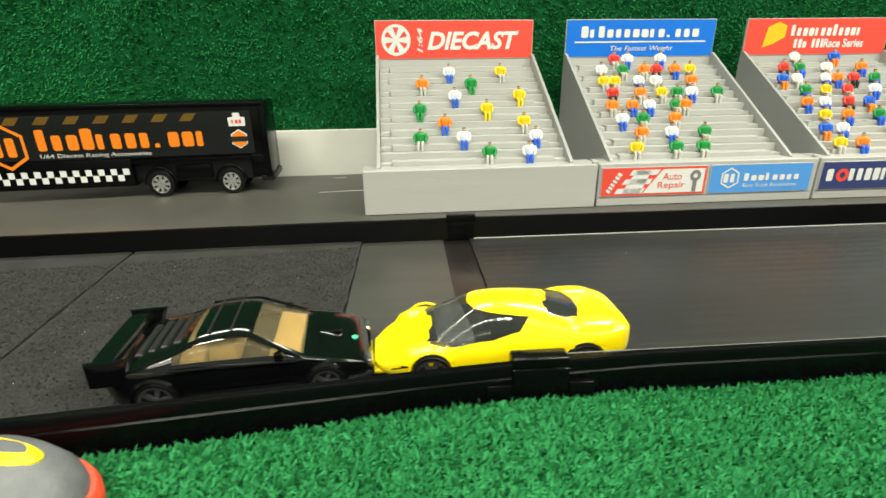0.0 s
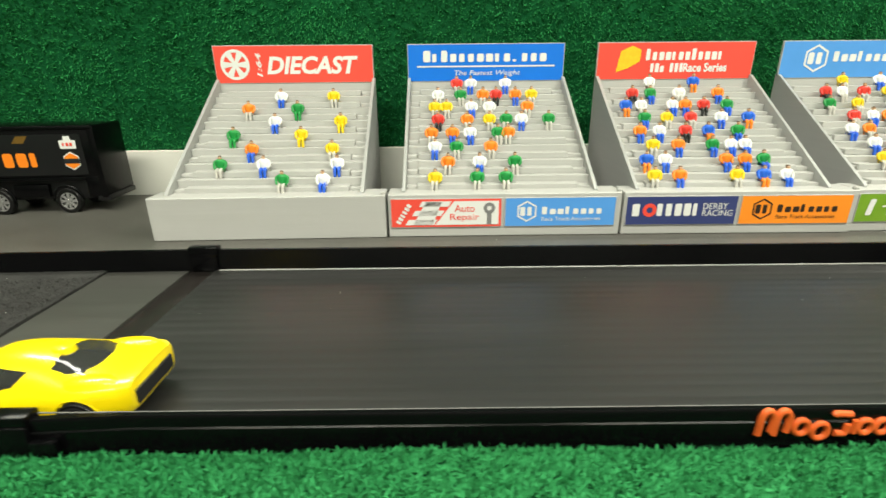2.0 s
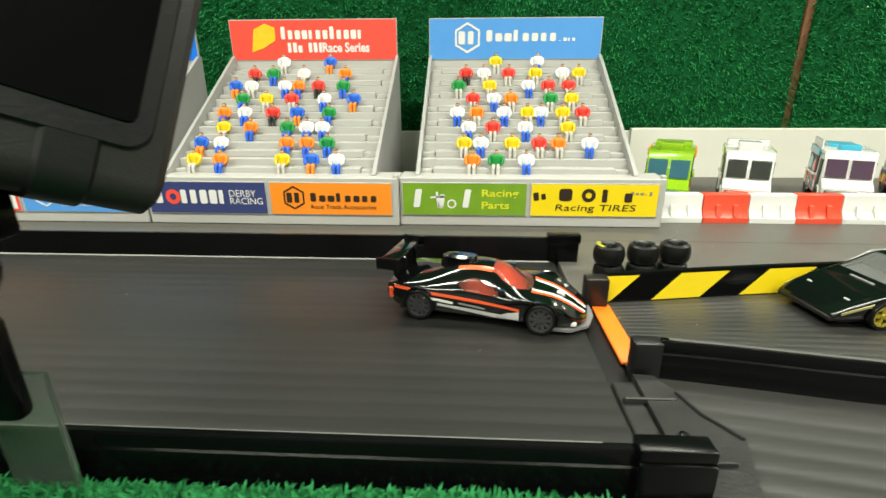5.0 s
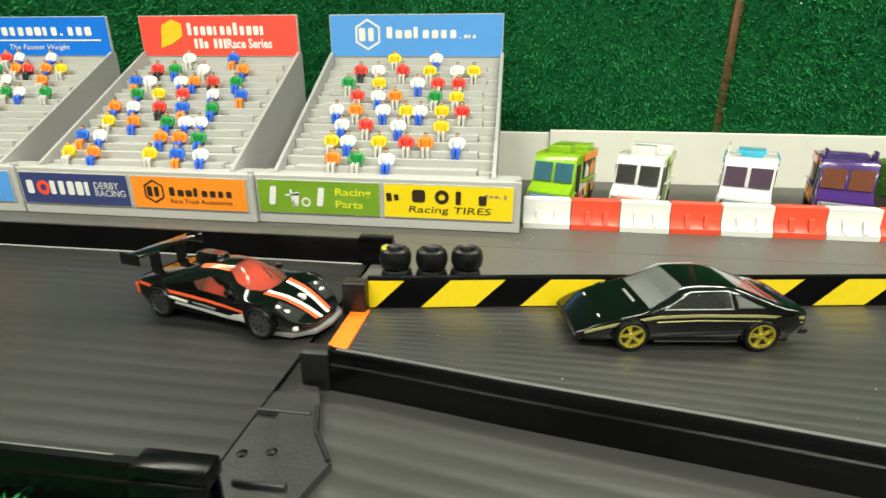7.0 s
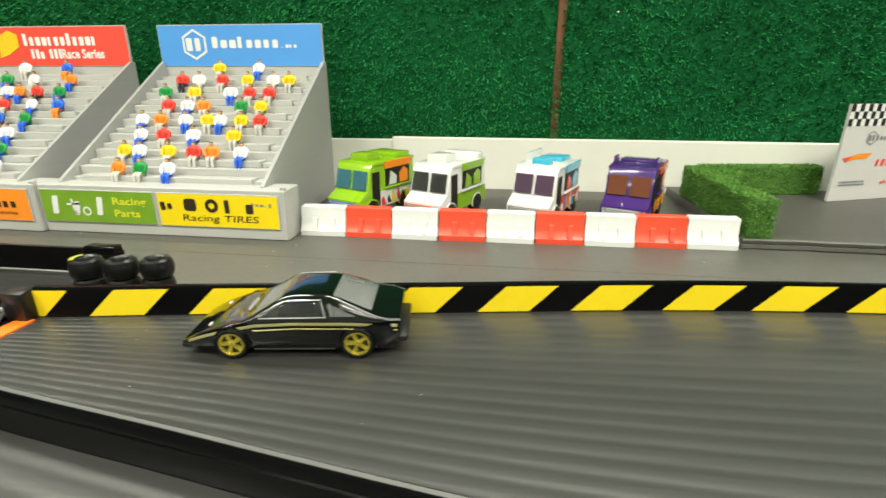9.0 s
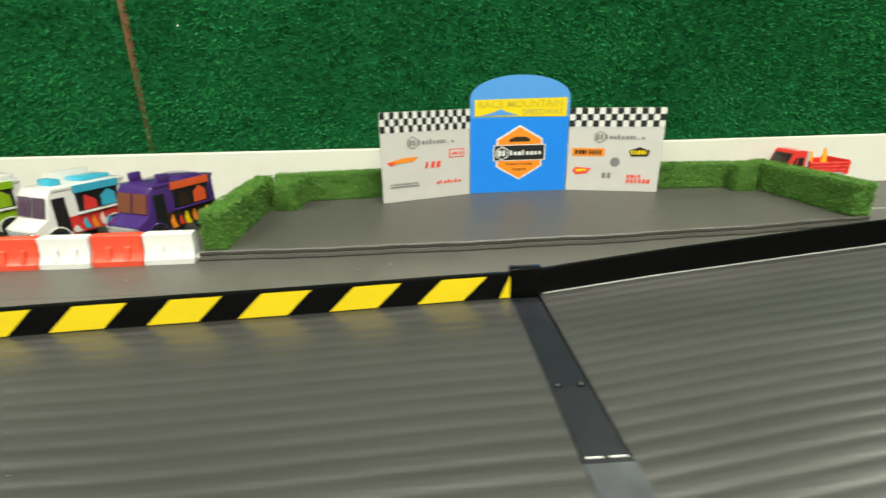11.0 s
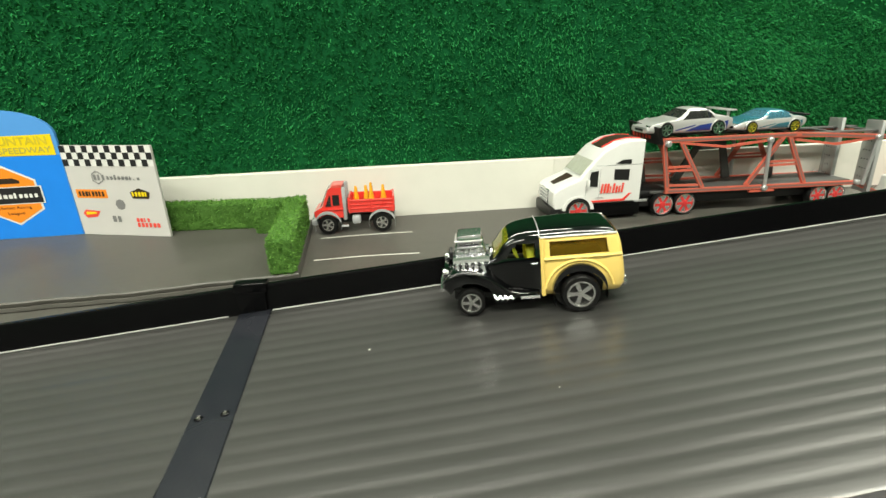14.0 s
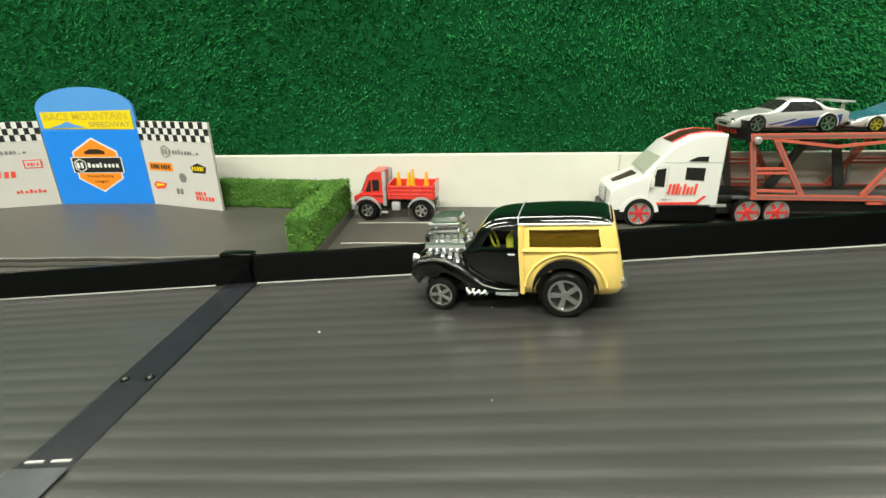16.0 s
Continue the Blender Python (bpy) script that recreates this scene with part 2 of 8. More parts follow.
def turf_sheet(name, x0, x1, nx, nz, lift, label):
    bm = bmesh.new()
    grid = []
    for i in range(nx + 1):
        x = x0 + (x1 - x0) * i / nx
        top = backdrop_top(x)
        grid.append([bm.verts.new((x, backdrop_y(x, -0.006 + (top + 0.006) * k / nz) - lift, -0.006 + (top + 0.006) * k / nz)) for k in range(nz + 1)])
    for i in range(nx):
        for k in range(nz):
            bm.faces.new((grid[i][k], grid[i + 1][k], grid[i + 1][k + 1], grid[i][k + 1]))
    geom = bmesh.ops.extrude_face_region(bm, geom=bm.faces[:])
    for v in [g for g in geom["geom"] if isinstance(g, bmesh.types.BMVert)]:
        v.co.y += 0.006
    bmesh.ops.recalc_face_normals(bm, faces=bm.faces)
    return structure(part(name, bm, TURF_BASE), label, "backdrop")


turf_sheet("backdrop_1", -1.1, 0.627, 60, 12, 0.0, "green artificial turf panel hung upright as backdrop")
turf_sheet("backdrop_2", 0.633, 2.3, 90, 14, 0.004, "green artificial turf curtain hung upright, folded at its far end")
structure(part("trim", boxed(0.6265, 0.6335, 0.1705, 0.1745, -0.006, 0.40, 0.001), mat("bare_wood_edge", (0.16, 0.07, 0.03), 0.7, vary=0.3, scale=200)), "narrow brown wooden edge in the backdrop seam", "trim")
structure(part("backdrop_3", boxed(1.2, 3.2, 0.72, 0.74, -0.006, 0.9), TURF_BASE), "second green turf sheet far behind", "backdrop")


FAR_A, NEAR_A = -0.0560, -0.1945
WALL = [(0.0, -0.004), (0.0, 0.0012), (-0.0004, 0.0020), (-0.0004, 0.0115), (-0.0008, 0.0124), (-0.0026, 0.0124), (-0.0030, 0.0118), (-0.0030, 0.0084), (-0.0034, 0.0079), (-0.0034, -0.005)]


def far_s(x):
    return float(np.interp(x, [-0.9, -0.357, -0.217, -0.10, 0.4], [-0.085, -0.0640, -0.0592, FAR_A, FAR_A]))


def near_s(x):
    return float(np.interp(x, [-0.9, -0.235, -0.158, -0.11, -0.06, 0.4], [-0.262, -0.2105, -0.2025, -0.1975, NEAR_A, NEAR_A]))


def blades(name, count, place, length, width, material, label, seed):
    """Turf fibres: thin leaning triangles, each an island of its own. place(rng, n) gives roots and outward directions."""
    rng = np.random.default_rng(seed)
    root, out = place(rng, count)
    lean = rng.normal(0, 0.55, (count, 3))
    tip = root + (out + lean) / np.linalg.norm(out + lean, axis=1, keepdims=True) * (length * rng.uniform(0.6, 1.25, (count, 1)))
    side = np.cross(tip - root, rng.normal(0, 1, (count, 3)))
    side /= np.linalg.norm(side, axis=1, keepdims=True) + 1e-9
    side *= width * rng.uniform(0.7, 1.2, (count, 1))
    mid = (root * 0.45 + tip * 0.55) + out * length * 0.12
    verts = np.stack([root - side * 0.5, root + side * 0.5, mid + side * 0.45, mid - side * 0.45, tip], 1).reshape(-1, 3)
    me = bpy.data.meshes.new(name)
    n = count
    me.vertices.add(n * 5)
    me.vertices.foreach_set("co", verts.ravel())
    base = np.arange(n)[:, None] * 5
    loops = np.concatenate([base + np.array([[0, 1, 2, 3]]), base + np.array([[3, 2, 4]])], 1).ravel()
    me.loops.add(len(loops))
    me.loops.foreach_set("vertex_index", loops)
    me.polygons.add(n * 2)
    me.polygons.foreach_set("loop_start", np.stack([np.arange(n) * 7, np.arange(n) * 7 + 4], 1).ravel())
    me.update(calc_edges=True)
    me.materials.append(material)
    return tagged(new(name, me), label, "turf", kind="stuff")


def on_backdrop(rng, n):
    x = rng.uniform(-0.75, 2.25, n)
    top = np.array([backdrop_top(v) for v in x])
    z = 0.036 + rng.uniform(0, 1, n) * (np.minimum(top, 0.34) - 0.036)
    y = np.array([backdrop_y(a, b) for a, b in zip(x, z)]) - np.where(x > 0.630, 0.004, 0.0)
    # the nap lies this way and that in soft patches
    nap = np.sin(x * 13 + 4 * np.sin(z * 17)) * np.sin(z * 23 + 3 * np.sin(x * 9)) + 0.6 * np.sin(x * 41 + z * 30) * np.sin(z * 52 - x * 17)
    out = np.stack([0.25 * np.sin(x * 21 + z * 11), np.full(n, -1.0), -0.35 - 0.55 * nap], 1)
    return np.stack([x, y, z], 1), out


def on_floor(rng, n):
    x = rng.uniform(-0.50, 0.388, n)
    y = np.array([min(-0.2005, near_s(v) - 0.0055) for v in x]) - 0.145 * rng.uniform(0, 1, n) ** 1.2
    return np.stack([x, y, 0.0004 + 0.0007 * np.sin(x * 40) * np.sin(y * 55)], 1), np.tile([0.25, 0.1, 0.6], (n, 1))


def on_far_sheet(rng, n):
    x, z = rng.uniform(1.5, 3.1, n), rng.uniform(0.1, 0.7, n)
    return np.stack([x, np.full(n, 0.719), z], 1), np.tile([0.0, -1.0, -0.3], (n, 1))


blades("turf_fibres", 360000, on_backdrop, 0.0036, 0.00082, TURF_WALL, "dense short green plastic turf fibres on the backdrop", 3)
blades("turf_fibres", 300000, on_floor, 0.0026, 0.0007, TURF_FLOOR, "bright green plastic turf fibres beside the track", 4)
blades("turf_fibres", 20000, on_far_sheet, 0.008, 0.003, TURF_WALL, "green plastic turf fibres far behind", 5)

structure(part("turf_mat", boxed(-1.1, 0.389, -0.7, -0.1985, -0.0058, -0.0006, 0.0004), TURF_BASE), "bright green artificial turf mat beside the track", "turf")

# white boards along the back of the set
for n, (x0, x1, top, dy) in enumerate(((-1.1, 0.4945, 0.0410, 0.003), (0.495, 1.34, 0.0432, 0.0), (1.3405, 2.3, 0.0430, 0.001))):
    run = [(x, board_y(x) + 0.0060, 0) for x in (x0 + (x1 - x0) * k / 40 for k in range(41))]
    profile = [(0.0, -0.004), (0.006 - dy, -0.004), (0.006 - dy, top - 0.0006), (0.0054 - dy, top), (0.0006, top), (0.0, top - 0.0006)]
    structure(part("wall_back_%d" % (n + 1), sweep(run, [(-a, b) for a, b in profile]), WHITE_BOARD), "low cream-white painted board wall", "wall")

# dark mats
MAT_EDGE = -0.0235
structure(part("pavement", prism([(-1.1, MAT_EDGE), (2.3, MAT_EDGE)] + [(2.3 - 3.4 * k / 60, board_y(2.3 - 3.4 * k / 60) - 0.0004) for k in range(61)], 0.0063, Matrix.Translation((0, 0, -0.0055))), RUBBER), "dark grey rubber mat pavement behind the track", "pavement")
structure(part("pavement", boxed(0.391, 1.6, -0.42, -0.2045, -0.0055, -0.0004, 0.0006), RUBBER), "grey mat pavement in front of the track", "pavement")


def track_z(x):
    """Height of the running surface: level, then climbing."""
    return max(0.0, (x - 0.8990) * 0.0845)


RIB = 0.0066


def ribbed(name, far, near, xs, label, amp=0.00012, pitch=RIB, material=None, surface=None):
    """Running surface between two edges given as functions of x, with ribs along its length."""
    bm = bmesh.new()
    width = abs(far(xs[len(xs) // 2]) - near(xs[len(xs) // 2]))
    nrib = max(2, round(width / pitch))
    cols = nrib * 8
    rows = []
    for x in xs:
        yf, yn, z = far(x), near(x), (surface or track_z)(x)
        row = []
        for c in range(cols + 1):
            v = c / cols
            ph = (c % 8) / 8
            dz = -amp * (0.5 + 0.5 * math.cos(2 * math.pi * ph)) ** 2
            row.append(bm.verts.new((x, yf + (yn - yf) * v, z + dz)))
        low = [bm.verts.new((x, yf, z - 0.005)), bm.verts.new((x, yn, z - 0.005))]
        rows.append((row, low))
    for (a, la), (b, lb) in zip(rows, rows[1:]):
        for c in range(cols):
            bm.faces.new((a[c], a[c + 1], b[c + 1], b[c]))
        bm.faces.new((la[0], la[1], lb[1], lb[0]))
        bm.faces.new((a[0], b[0], lb[0], la[0]))
        bm.faces.new((a[-1], b[-1], lb[1], la[1]))
    bmesh.ops.recalc_face_normals(bm, faces=bm.faces)
    return structure(part(name, bm, material or TRACK, angle=60), label, "track")


def frange(a, b, n):
    return [a + (b - a) * i / n for i in range(n + 1)]




def wall_run(name, pts, mirror, label, parent=None, profile=WALL):
    prof = [(-s if mirror else s, h) for s, h in profile]
    ob = part(name, sweep(pts, prof), BLACK, parent)
    return structure(ob, label, "track wall")


# straight piece
ribbed("road", lambda x: FAR_A, lambda x: NEAR_A, frange(-0.0955, 0.396, 12), "black ribbed plastic straight race track", amp=0.00007, material=TRACK_DARK)
wall_run("track_wall", [(x, far_s(x), 0) for x in frange(-0.9, 0.396, 60)], True, "low glossy black track wall along the stands")
wall_run("track_wall", [(x, near_s(x), 0) for x in frange(-0.9, 0.397, 60)], False, "low glossy black track wall beside the green turf")
# older start piece, felt covered
structure(part("road_start", prism([(-0.156, near_s(-0.156)), (-0.1107, near_s(-0.1107)), (-0.1107, FAR_A), (-0.156, far_s(-0.156))], 0.0049, Matrix.Translation((0, 0, -0.005))), mat("smooth_grey_track", (0.040, 0.040, 0.036), 0.32, vary=0.35, scale=200, bump=0.05, streak=(0.06, 1, 1))), "smooth dark grey start strip of the track", "track")
structure(part("joint_strip", boxed(-0.1105, -0.0957, NEAR_A - 0.0025, FAR_A, -0.005, -0.0007, 0.0003), mat("brown_black_joint", (0.014, 0.012, 0.011), 0.25, vary=0.4, scale=120)), "recessed black joint strip across the track", "track joint")
def felt_edge(x, slant, seed):
    """A hand-cut edge across the track, from the far side to the near."""
    rnd = random.Random(seed)
    return [(x + slant * k / 22 + rnd.uniform(-0.0005, 0.0005), far_s(x) + (near_s(x) - far_s(x)) * k / 22) for k in range(23)]


for n, (x0, s0, x1, s1) in enumerate(((-0.2762, 0.013, -0.1565, 0.0), (-0.3600, 0.012, -0.2776, 0.013), (-0.62, 0.004, -0.3616, 0.012), (-0.9, 0.0, -0.6212, 0.004))):
    outline = felt_edge(x0, s0, n) + list(reversed(felt_edge(x1, s1, n + 20)))
    bm = prism(outline, 0.0062, Matrix.Translation((0, 0, -0.005)))
    structure(part("felt_sheet", bm, FELT), "black felt sheet lining the track", "felt")


def on_felt(rng, n):
    x = rng.uniform(-0.42, -0.157, n)
    y = np.array([near_s(v) for v in x]) + rng.uniform(0, 1, n) * (FAR_A - 0.003 - NEAR_A)
    gap = np.minimum(np.abs(x + 0.2769 - 0.013 * (FAR_A - y) / (FAR_A - NEAR_A)), np.abs(x + 0.3608 - 0.012 * (FAR_A - y) / (FAR_A - NEAR_A)))
    z = np.where(gap < 0.0011, -0.004, 0.0011)
    return np.stack([x, y, z], 1), np.tile([0.0, 0.0, 0.45], (n, 1))


blades("felt_fuzz", 90000, on_felt, 0.0011, 0.00022, FELT_FUZZ, "short black and grey felt fuzz", 6)


# flared piece between striped wall and curved inner wall
def far_b(x):
    pts = [(0.40, -0.1025), (0.4287, -0.0975), (0.4668, -0.0903), (0.5438, -0.0797), (0.5818, -0.0737), (0.62, -0.0672), (0.657, -0.0620), (0.693, -0.0577), (0.7309, -0.0545), (0.7679, -0.0518), (0.807, -0.0482), (0.8890, -0.0395)]
    return float(np.interp(x, [p[0] for p in pts], [p[1] for p in pts]))


def smooth_fn(fn, x, r=0.03):
    return sum(fn(x + r * k / 3) for k in range(-3, 4)) / 7


def far_bs(x):
    return smooth_fn(far_b, x)


def near_b(x):
    pts = [(0.40, -0.1468), (0.4235, -0.1500), (0.448, -0.1548), (0.477, -0.1598), (0.501, -0.1632), (0.53, -0.1680), (0.5532, -0.1720), (0.60, -0.1795), (0.66, -0.1855), (0.76, -0.1870), (0.8890, -0.1788)]
    return float(np.interp(x, [p[0] for p in pts], [p[1] for p in pts]))


def near_bs(x):
    return smooth_fn(near_b, x, 0.02)


XB = frange(0.404, 0.8896, 48)
ribbed("road_flared", far_bs, near_bs, XB, "black ribbed plastic track piece that flares out", amp=0.00015, pitch=0.0066)
ribbed("road_side_lane", lambda x: near_bs(x) - 0.0036, lambda x: near_bs(x) - 0.052, frange(0.404, 0.70, 30), "grey ribbed side lane in front of the inner track wall", surface=lambda x: -0.0002)
wall_run("track_wall", [(x, near_bs(x), 0) for x in frange(0.412, 0.8890, 46)], False, "curved glossy black inner track wall")
hazard = wall_run("striped_wall", [(x, far_bs(x), 0) for x in frange(0.4085, 0.8890, 46)], True, "black track wall with yellow diagonal warning stripes")

# climbing pieces
def far_c(x):
    return float(np.interp(x, [0.889, 0.96, 1.035, 1.142, 1.2264, 1.30, 1.45, 1.95], [-0.0395, -0.0325, -0.0285, -0.0235, -0.0215, -0.0180, -0.0120, 0.006]))


def near_c(x):
    return far_c(x) - 0.1395


ribbed("road_climb", far_c, near_c, frange(0.9036, 1.1450, 16), "black ribbed plastic track piece climbing gently", amp=0.00014)
ribbed("road_climb", far_c, near_c, frange(1.1455, 1.95, 40), "black ribbed plastic track piece climbing on", amp=0.00014)
for a, b in ((0.8895, 1.1400), (1.1405, 1.95)):
    wall_run("track_wall", [(x, far_c(x), track_z(x)) for x in frange(a, b, 24)], True, "glossy black track wall on the climb")
    wall_run("track_wall", [(x, near_c(x), track_z(x)) for x in frange(a, b, 24)], False, "glossy black near track wall on the climb")


# pale beads paint in the highlight on scuffed edges where wall meets running surface
SCUFF_HIGHLIGHT = mat("scuff_and_highlight", (0.34, 0.34, 0.33), 0.4, vary=0.4, scale=90, streak=(0.2, 1, 1))
structure(part("trim", tube([(x, FAR_A - 0.0005, 0.0003) for x in frange(-0.0950, 0.395, 12)], 0.00042, 6), SCUFF_HIGHLIGHT), "pale bead for the highlight along the scuffed far wall foot", "trim")
# dimmer bead paints in the highlight on the near wall's lip
structure(part("trim", tube([(x, NEAR_A - 0.0009, 0.0123) for x in frange(-0.0850, 0.383, 12)], 0.00024, 6), mat("scuffed_edge_highlight", (0.13, 0.13, 0.125), 0.4, vary=0.5, scale=90, streak=(0.2, 1, 1))), "thin bead for the highlight on the near wall's scuffed top", "trim")
for a, b in ((0.905, 1.133), (1.152, 1.90)):
    structure(part("trim", tube([(x, far_c(x) - 0.0005, track_z(x) + 0.0003) for x in frange(a, b, 16)], 0.00038, 6), SCUFF_HIGHLIGHT), "pale bead for the highlight along the climbing wall's scuffed foot", "trim")
# grey strip stands in for the ceiling reflected in the black wall top
CEILING_SHEEN = mat("grey_ceiling_sheen", (0.10, 0.10, 0.098), 0.35, vary=0.4, scale=90, streak=(0.2, 1, 1))
structure(part("trim", sweep([(x, near_bs(x) - 0.0017, 0.0124) for x in frange(0.4140, 0.888, 46)], [(-0.0006, -0.0003), (-0.0006, 0.0001), (0.0006, 0.0001), (0.0006, -0.0003)]), CEILING_SHEEN), "grey strip for the ceiling's reflection on the curved wall top", "trim")


# ---- printed colours ----
CORAL = mat("coral_red_print", (0.78, 0.075, 0.05), 0.42, vary=0.04, scale=120)
BLUE = mat("bright_blue_print", (0.004, 0.16, 0.70), 0.42, vary=0.04, scale=120)
SKY = mat("sky_blue_print", (0.085, 0.30, 0.72), 0.42, vary=0.04, scale=120)
NAVY = mat("navy_print", (0.035, 0.048, 0.16), 0.42, vary=0.05, scale=120)
PRINT_ORANGE = mat("orange_print", (0.88, 0.26, 0.018), 0.42, vary=0.04, scale=120)
LEAF = mat("leaf_green_print", (0.10, 0.24, 0.012), 0.42, color2=(0.24, 0.40, 0.03), scale=60)
PRINT_YELLOW = mat("yellow_print", (0.80, 0.60, 0.006), 0.42, vary=0.04, scale=120)
PRINT_WHITE = mat("white_print", (0.72, 0.72, 0.70), 0.42, vary=0.03, scale=120)
PRINT_BLACK = mat("brown_black_print", (0.030, 0.018, 0.010), 0.45, vary=0.1, scale=120)
PRINT_GREY = mat("grey_print", (0.20, 0.20, 0.20), 0.45, vary=0.1, scale=120)
PRINT_LIME = mat("lime_print", (0.65, 0.66, 0.03), 0.42, vary=0.05, scale=120)


def hexagon(cx, cz, r, material, parent, inner=0.84, m=None):
    ring_print(cx, cz, r * inner, r, 6, material, parent, turn=math.pi / 6, m=m, name="hexagon_print")


def hex_mark(cx, cz, r, material, parent, m=None):
    """A hexagon outline with two blocks inside."""
    hexagon(cx, cz, r, material, parent, m=m)
    bars("XX", cx - r * 0.62, cz - r * 0.42, r * 1.3, r * 0.84, material, parent, m=m, name="mark_bars")


def panel(name, w, h, t, back, face, parent, m, label=""):
    """An upright panel with a printed face; its lower left front corner is the origin of m."""
    ob = part(name, boxed(0, w, 0, t, 0, h, 0.0003, 1), back, parent, label)
    ob.matrix_basis = m
    e = 0.0006
    flat([(e, e), (w - e, e), (w - e, h - e), (e, h - e)], face, ob, y=-0.0001, name="face_print")
    return ob


def sign_diecast(p, w, h):
    ring_print(w * 0.13, h * 0.5, h * 0.32, h * 0.40, 28, PRINT_WHITE, p)
    ring_print(w * 0.13, h * 0.5, 0.0001, h * 0.09, 12, PRINT_WHITE, p)
    for k in range(6):
        a = 2 * math.pi * k / 6
        c, s = math.cos(a), math.sin(a)
        q = [(h * r * c - h * o * s + w * 0.13, h * r * s + h * o * c + h * 0.5) for r, o in ((0.07, -0.045), (0.33, -0.09), (0.33, 0.09), (0.07, 0.045))]
        flat(q, PRINT_WHITE, p, y=-0.0003)
    lettering("lettering", "1:64", 0, 0, h * 0.62, h * 0.15, PRINT_WHITE, p, m=Matrix.Translation((w * 0.295, 0, h * 0.18)) @ pose(0, 0, 0, 0, -90, 0), shear=0.2, bold=0.02)
    lettering("lettering", "DIECAST", w * 0.325, h * 0.24, w * 0.58, h * 0.47, PRINT_WHITE, p, shear=0.25, bold=0.035)


def sign_web(p, w, h):
    bars("XxXxxxxxxx.xxx", w * 0.10, h * 0.52, w * 0.80, h * 0.30, PRINT_WHITE, p)
    flat([(w * 0.06, h * 0.385), (w * 0.94, h * 0.385), (w * 0.94, h * 0.425), (w * 0.06, h * 0.425)], PRINT_WHITE, p, y=-0.0003)
    lettering("lettering", "The Fastest Weight", w * 0.30, h * 0.13, w * 0.42, h * 0.17, PRINT_WHITE, p, shear=0.2)


def sign_films(p, w, h):
    c, s = w * 0.205, h * 0.53
    flat([(c - 0.0105, s - 0.0095), (c - 0.0008, s - 0.0065), (c + 0.0090, s - 0.001), (c + 0.0092, s + 0.0080), (c + 0.0015, s + 0.0110), (c - 0.0075, s + 0.0070)], mat("gold_nugget_print", (0.75, 0.42, 0.01), 0.42, color2=(0.85, 0.62, 0.03), scale=300), p, y=-0.0003)
    bars("XxxxxxxXxxxx", w * 0.31, h * 0.52, w * 0.50, h * 0.30, PRINT_WHITE, p)
    bars("XXx XXX ", w * 0.345, h * 0.20, w * 0.25, h * 0.24, PRINT_WHITE, p)
    lettering("lettering", "Race Series", w * 0.555, h * 0.20, w * 0.28, h * 0.24, PRINT_WHITE, p, bold=0.03)


def sign_maker(p, w, h):
    hex_mark(w * 0.225, h * 0.53, h * 0.37, PRINT_WHITE, p)
    bars("XxxXxxxx", w * 0.335, h * 0.44, w * 0.42, h * 0.27, PRINT_WHITE, p)
    bars(".xxx", w * 0.755, h * 0.44, w * 0.10, h * 0.11, PRINT_WHITE, p)


def board_repair(p, w, h):
    sl = 0.28 * h
    flat([(w * 0.20, h * 0.1), (w * 0.37, h * 0.1), (w * 0.40, h * 0.30), (w * 0.46, h * 0.88), (w * 0.32, h * 0.88)], PRINT_WHITE, p, y=-0.0003)
    for z0 in (0.10, 0.41, 0.72):
        x0 = w * 0.17 + z0 * h * 0.75
        flat([(x0 - w * 0.06, h * z0), (x0 + w * 0.20, h * z0), (x0 + w * 0.20 + sl * 0.4, h * (z0 + 0.18)), (x0 - w * 0.06 + sl * 0.4, h * (z0 + 0.18))], PRINT_WHITE, p, y=-0.0003)
    flat([(w * 0.40, h * 0.10), (w * 0.97, h * 0.10), (w * 0.97, h * 0.90), (w * 0.57, h * 0.90)], PRINT_WHITE, p, y=-0.0003)
    bars("XXXXXX", 0, 0, h * 0.78, h * 0.16, PRINT_WHITE, p, m=Matrix.Translation((w * 0.085, -0.0001, h * 0.12)) @ pose(0, 0, 0, 0, -58, 0))
    lettering("lettering", "Auto", w * 0.575, h * 0.54, w * 0.18, h * 0.24, CORAL, p, y=-0.0005)
    lettering("lettering", "Repair", w * 0.535, h * 0.20, w * 0.26, h * 0.28, CORAL, p, y=-0.0005)
    ring_print(w * 0.885, h * 0.66, h * 0.08, h * 0.19, 14, PRINT_GREY, p, y=-0.0005)
    flat([(w * 0.865, h * 0.12), (w * 0.905, h * 0.12), (w * 0.905, h * 0.5), (w * 0.865, h * 0.5)], PRINT_GREY, p, y=-0.0005)


def board_maker(ink):
    def draw(p, w, h):
        hex_mark(w * 0.20, h * 0.53, h * 0.36, ink, p)
        bars("XxxXxxxx", w * 0.335, h * 0.42, w * 0.56, h * 0.26, ink, p)
        lettering("lettering", "Race Track Accessories", w * 0.335, h * 0.20, w * 0.53, h * 0.13, ink, p)
    return draw


def board_derby(p, w, h):
    bars("X", w * 0.06, h * 0.32, w * 0.10, h * 0.42, PRINT_WHITE, p)
    ring_print(w * 0.215, h * 0.52, h * 0.10, h * 0.23, 18, CORAL, p)
    bars("XXXXX", w * 0.28, h * 0.32, w * 0.40, h * 0.42, PRINT_WHITE, p)
    lettering("lettering", "DERBY", w * 0.69, h * 0.54, w * 0.22, h * 0.20, PRINT_WHITE, p)
    lettering("lettering", "RACING", w * 0.69, h * 0.31, w * 0.27, h * 0.20, PRINT_WHITE, p)


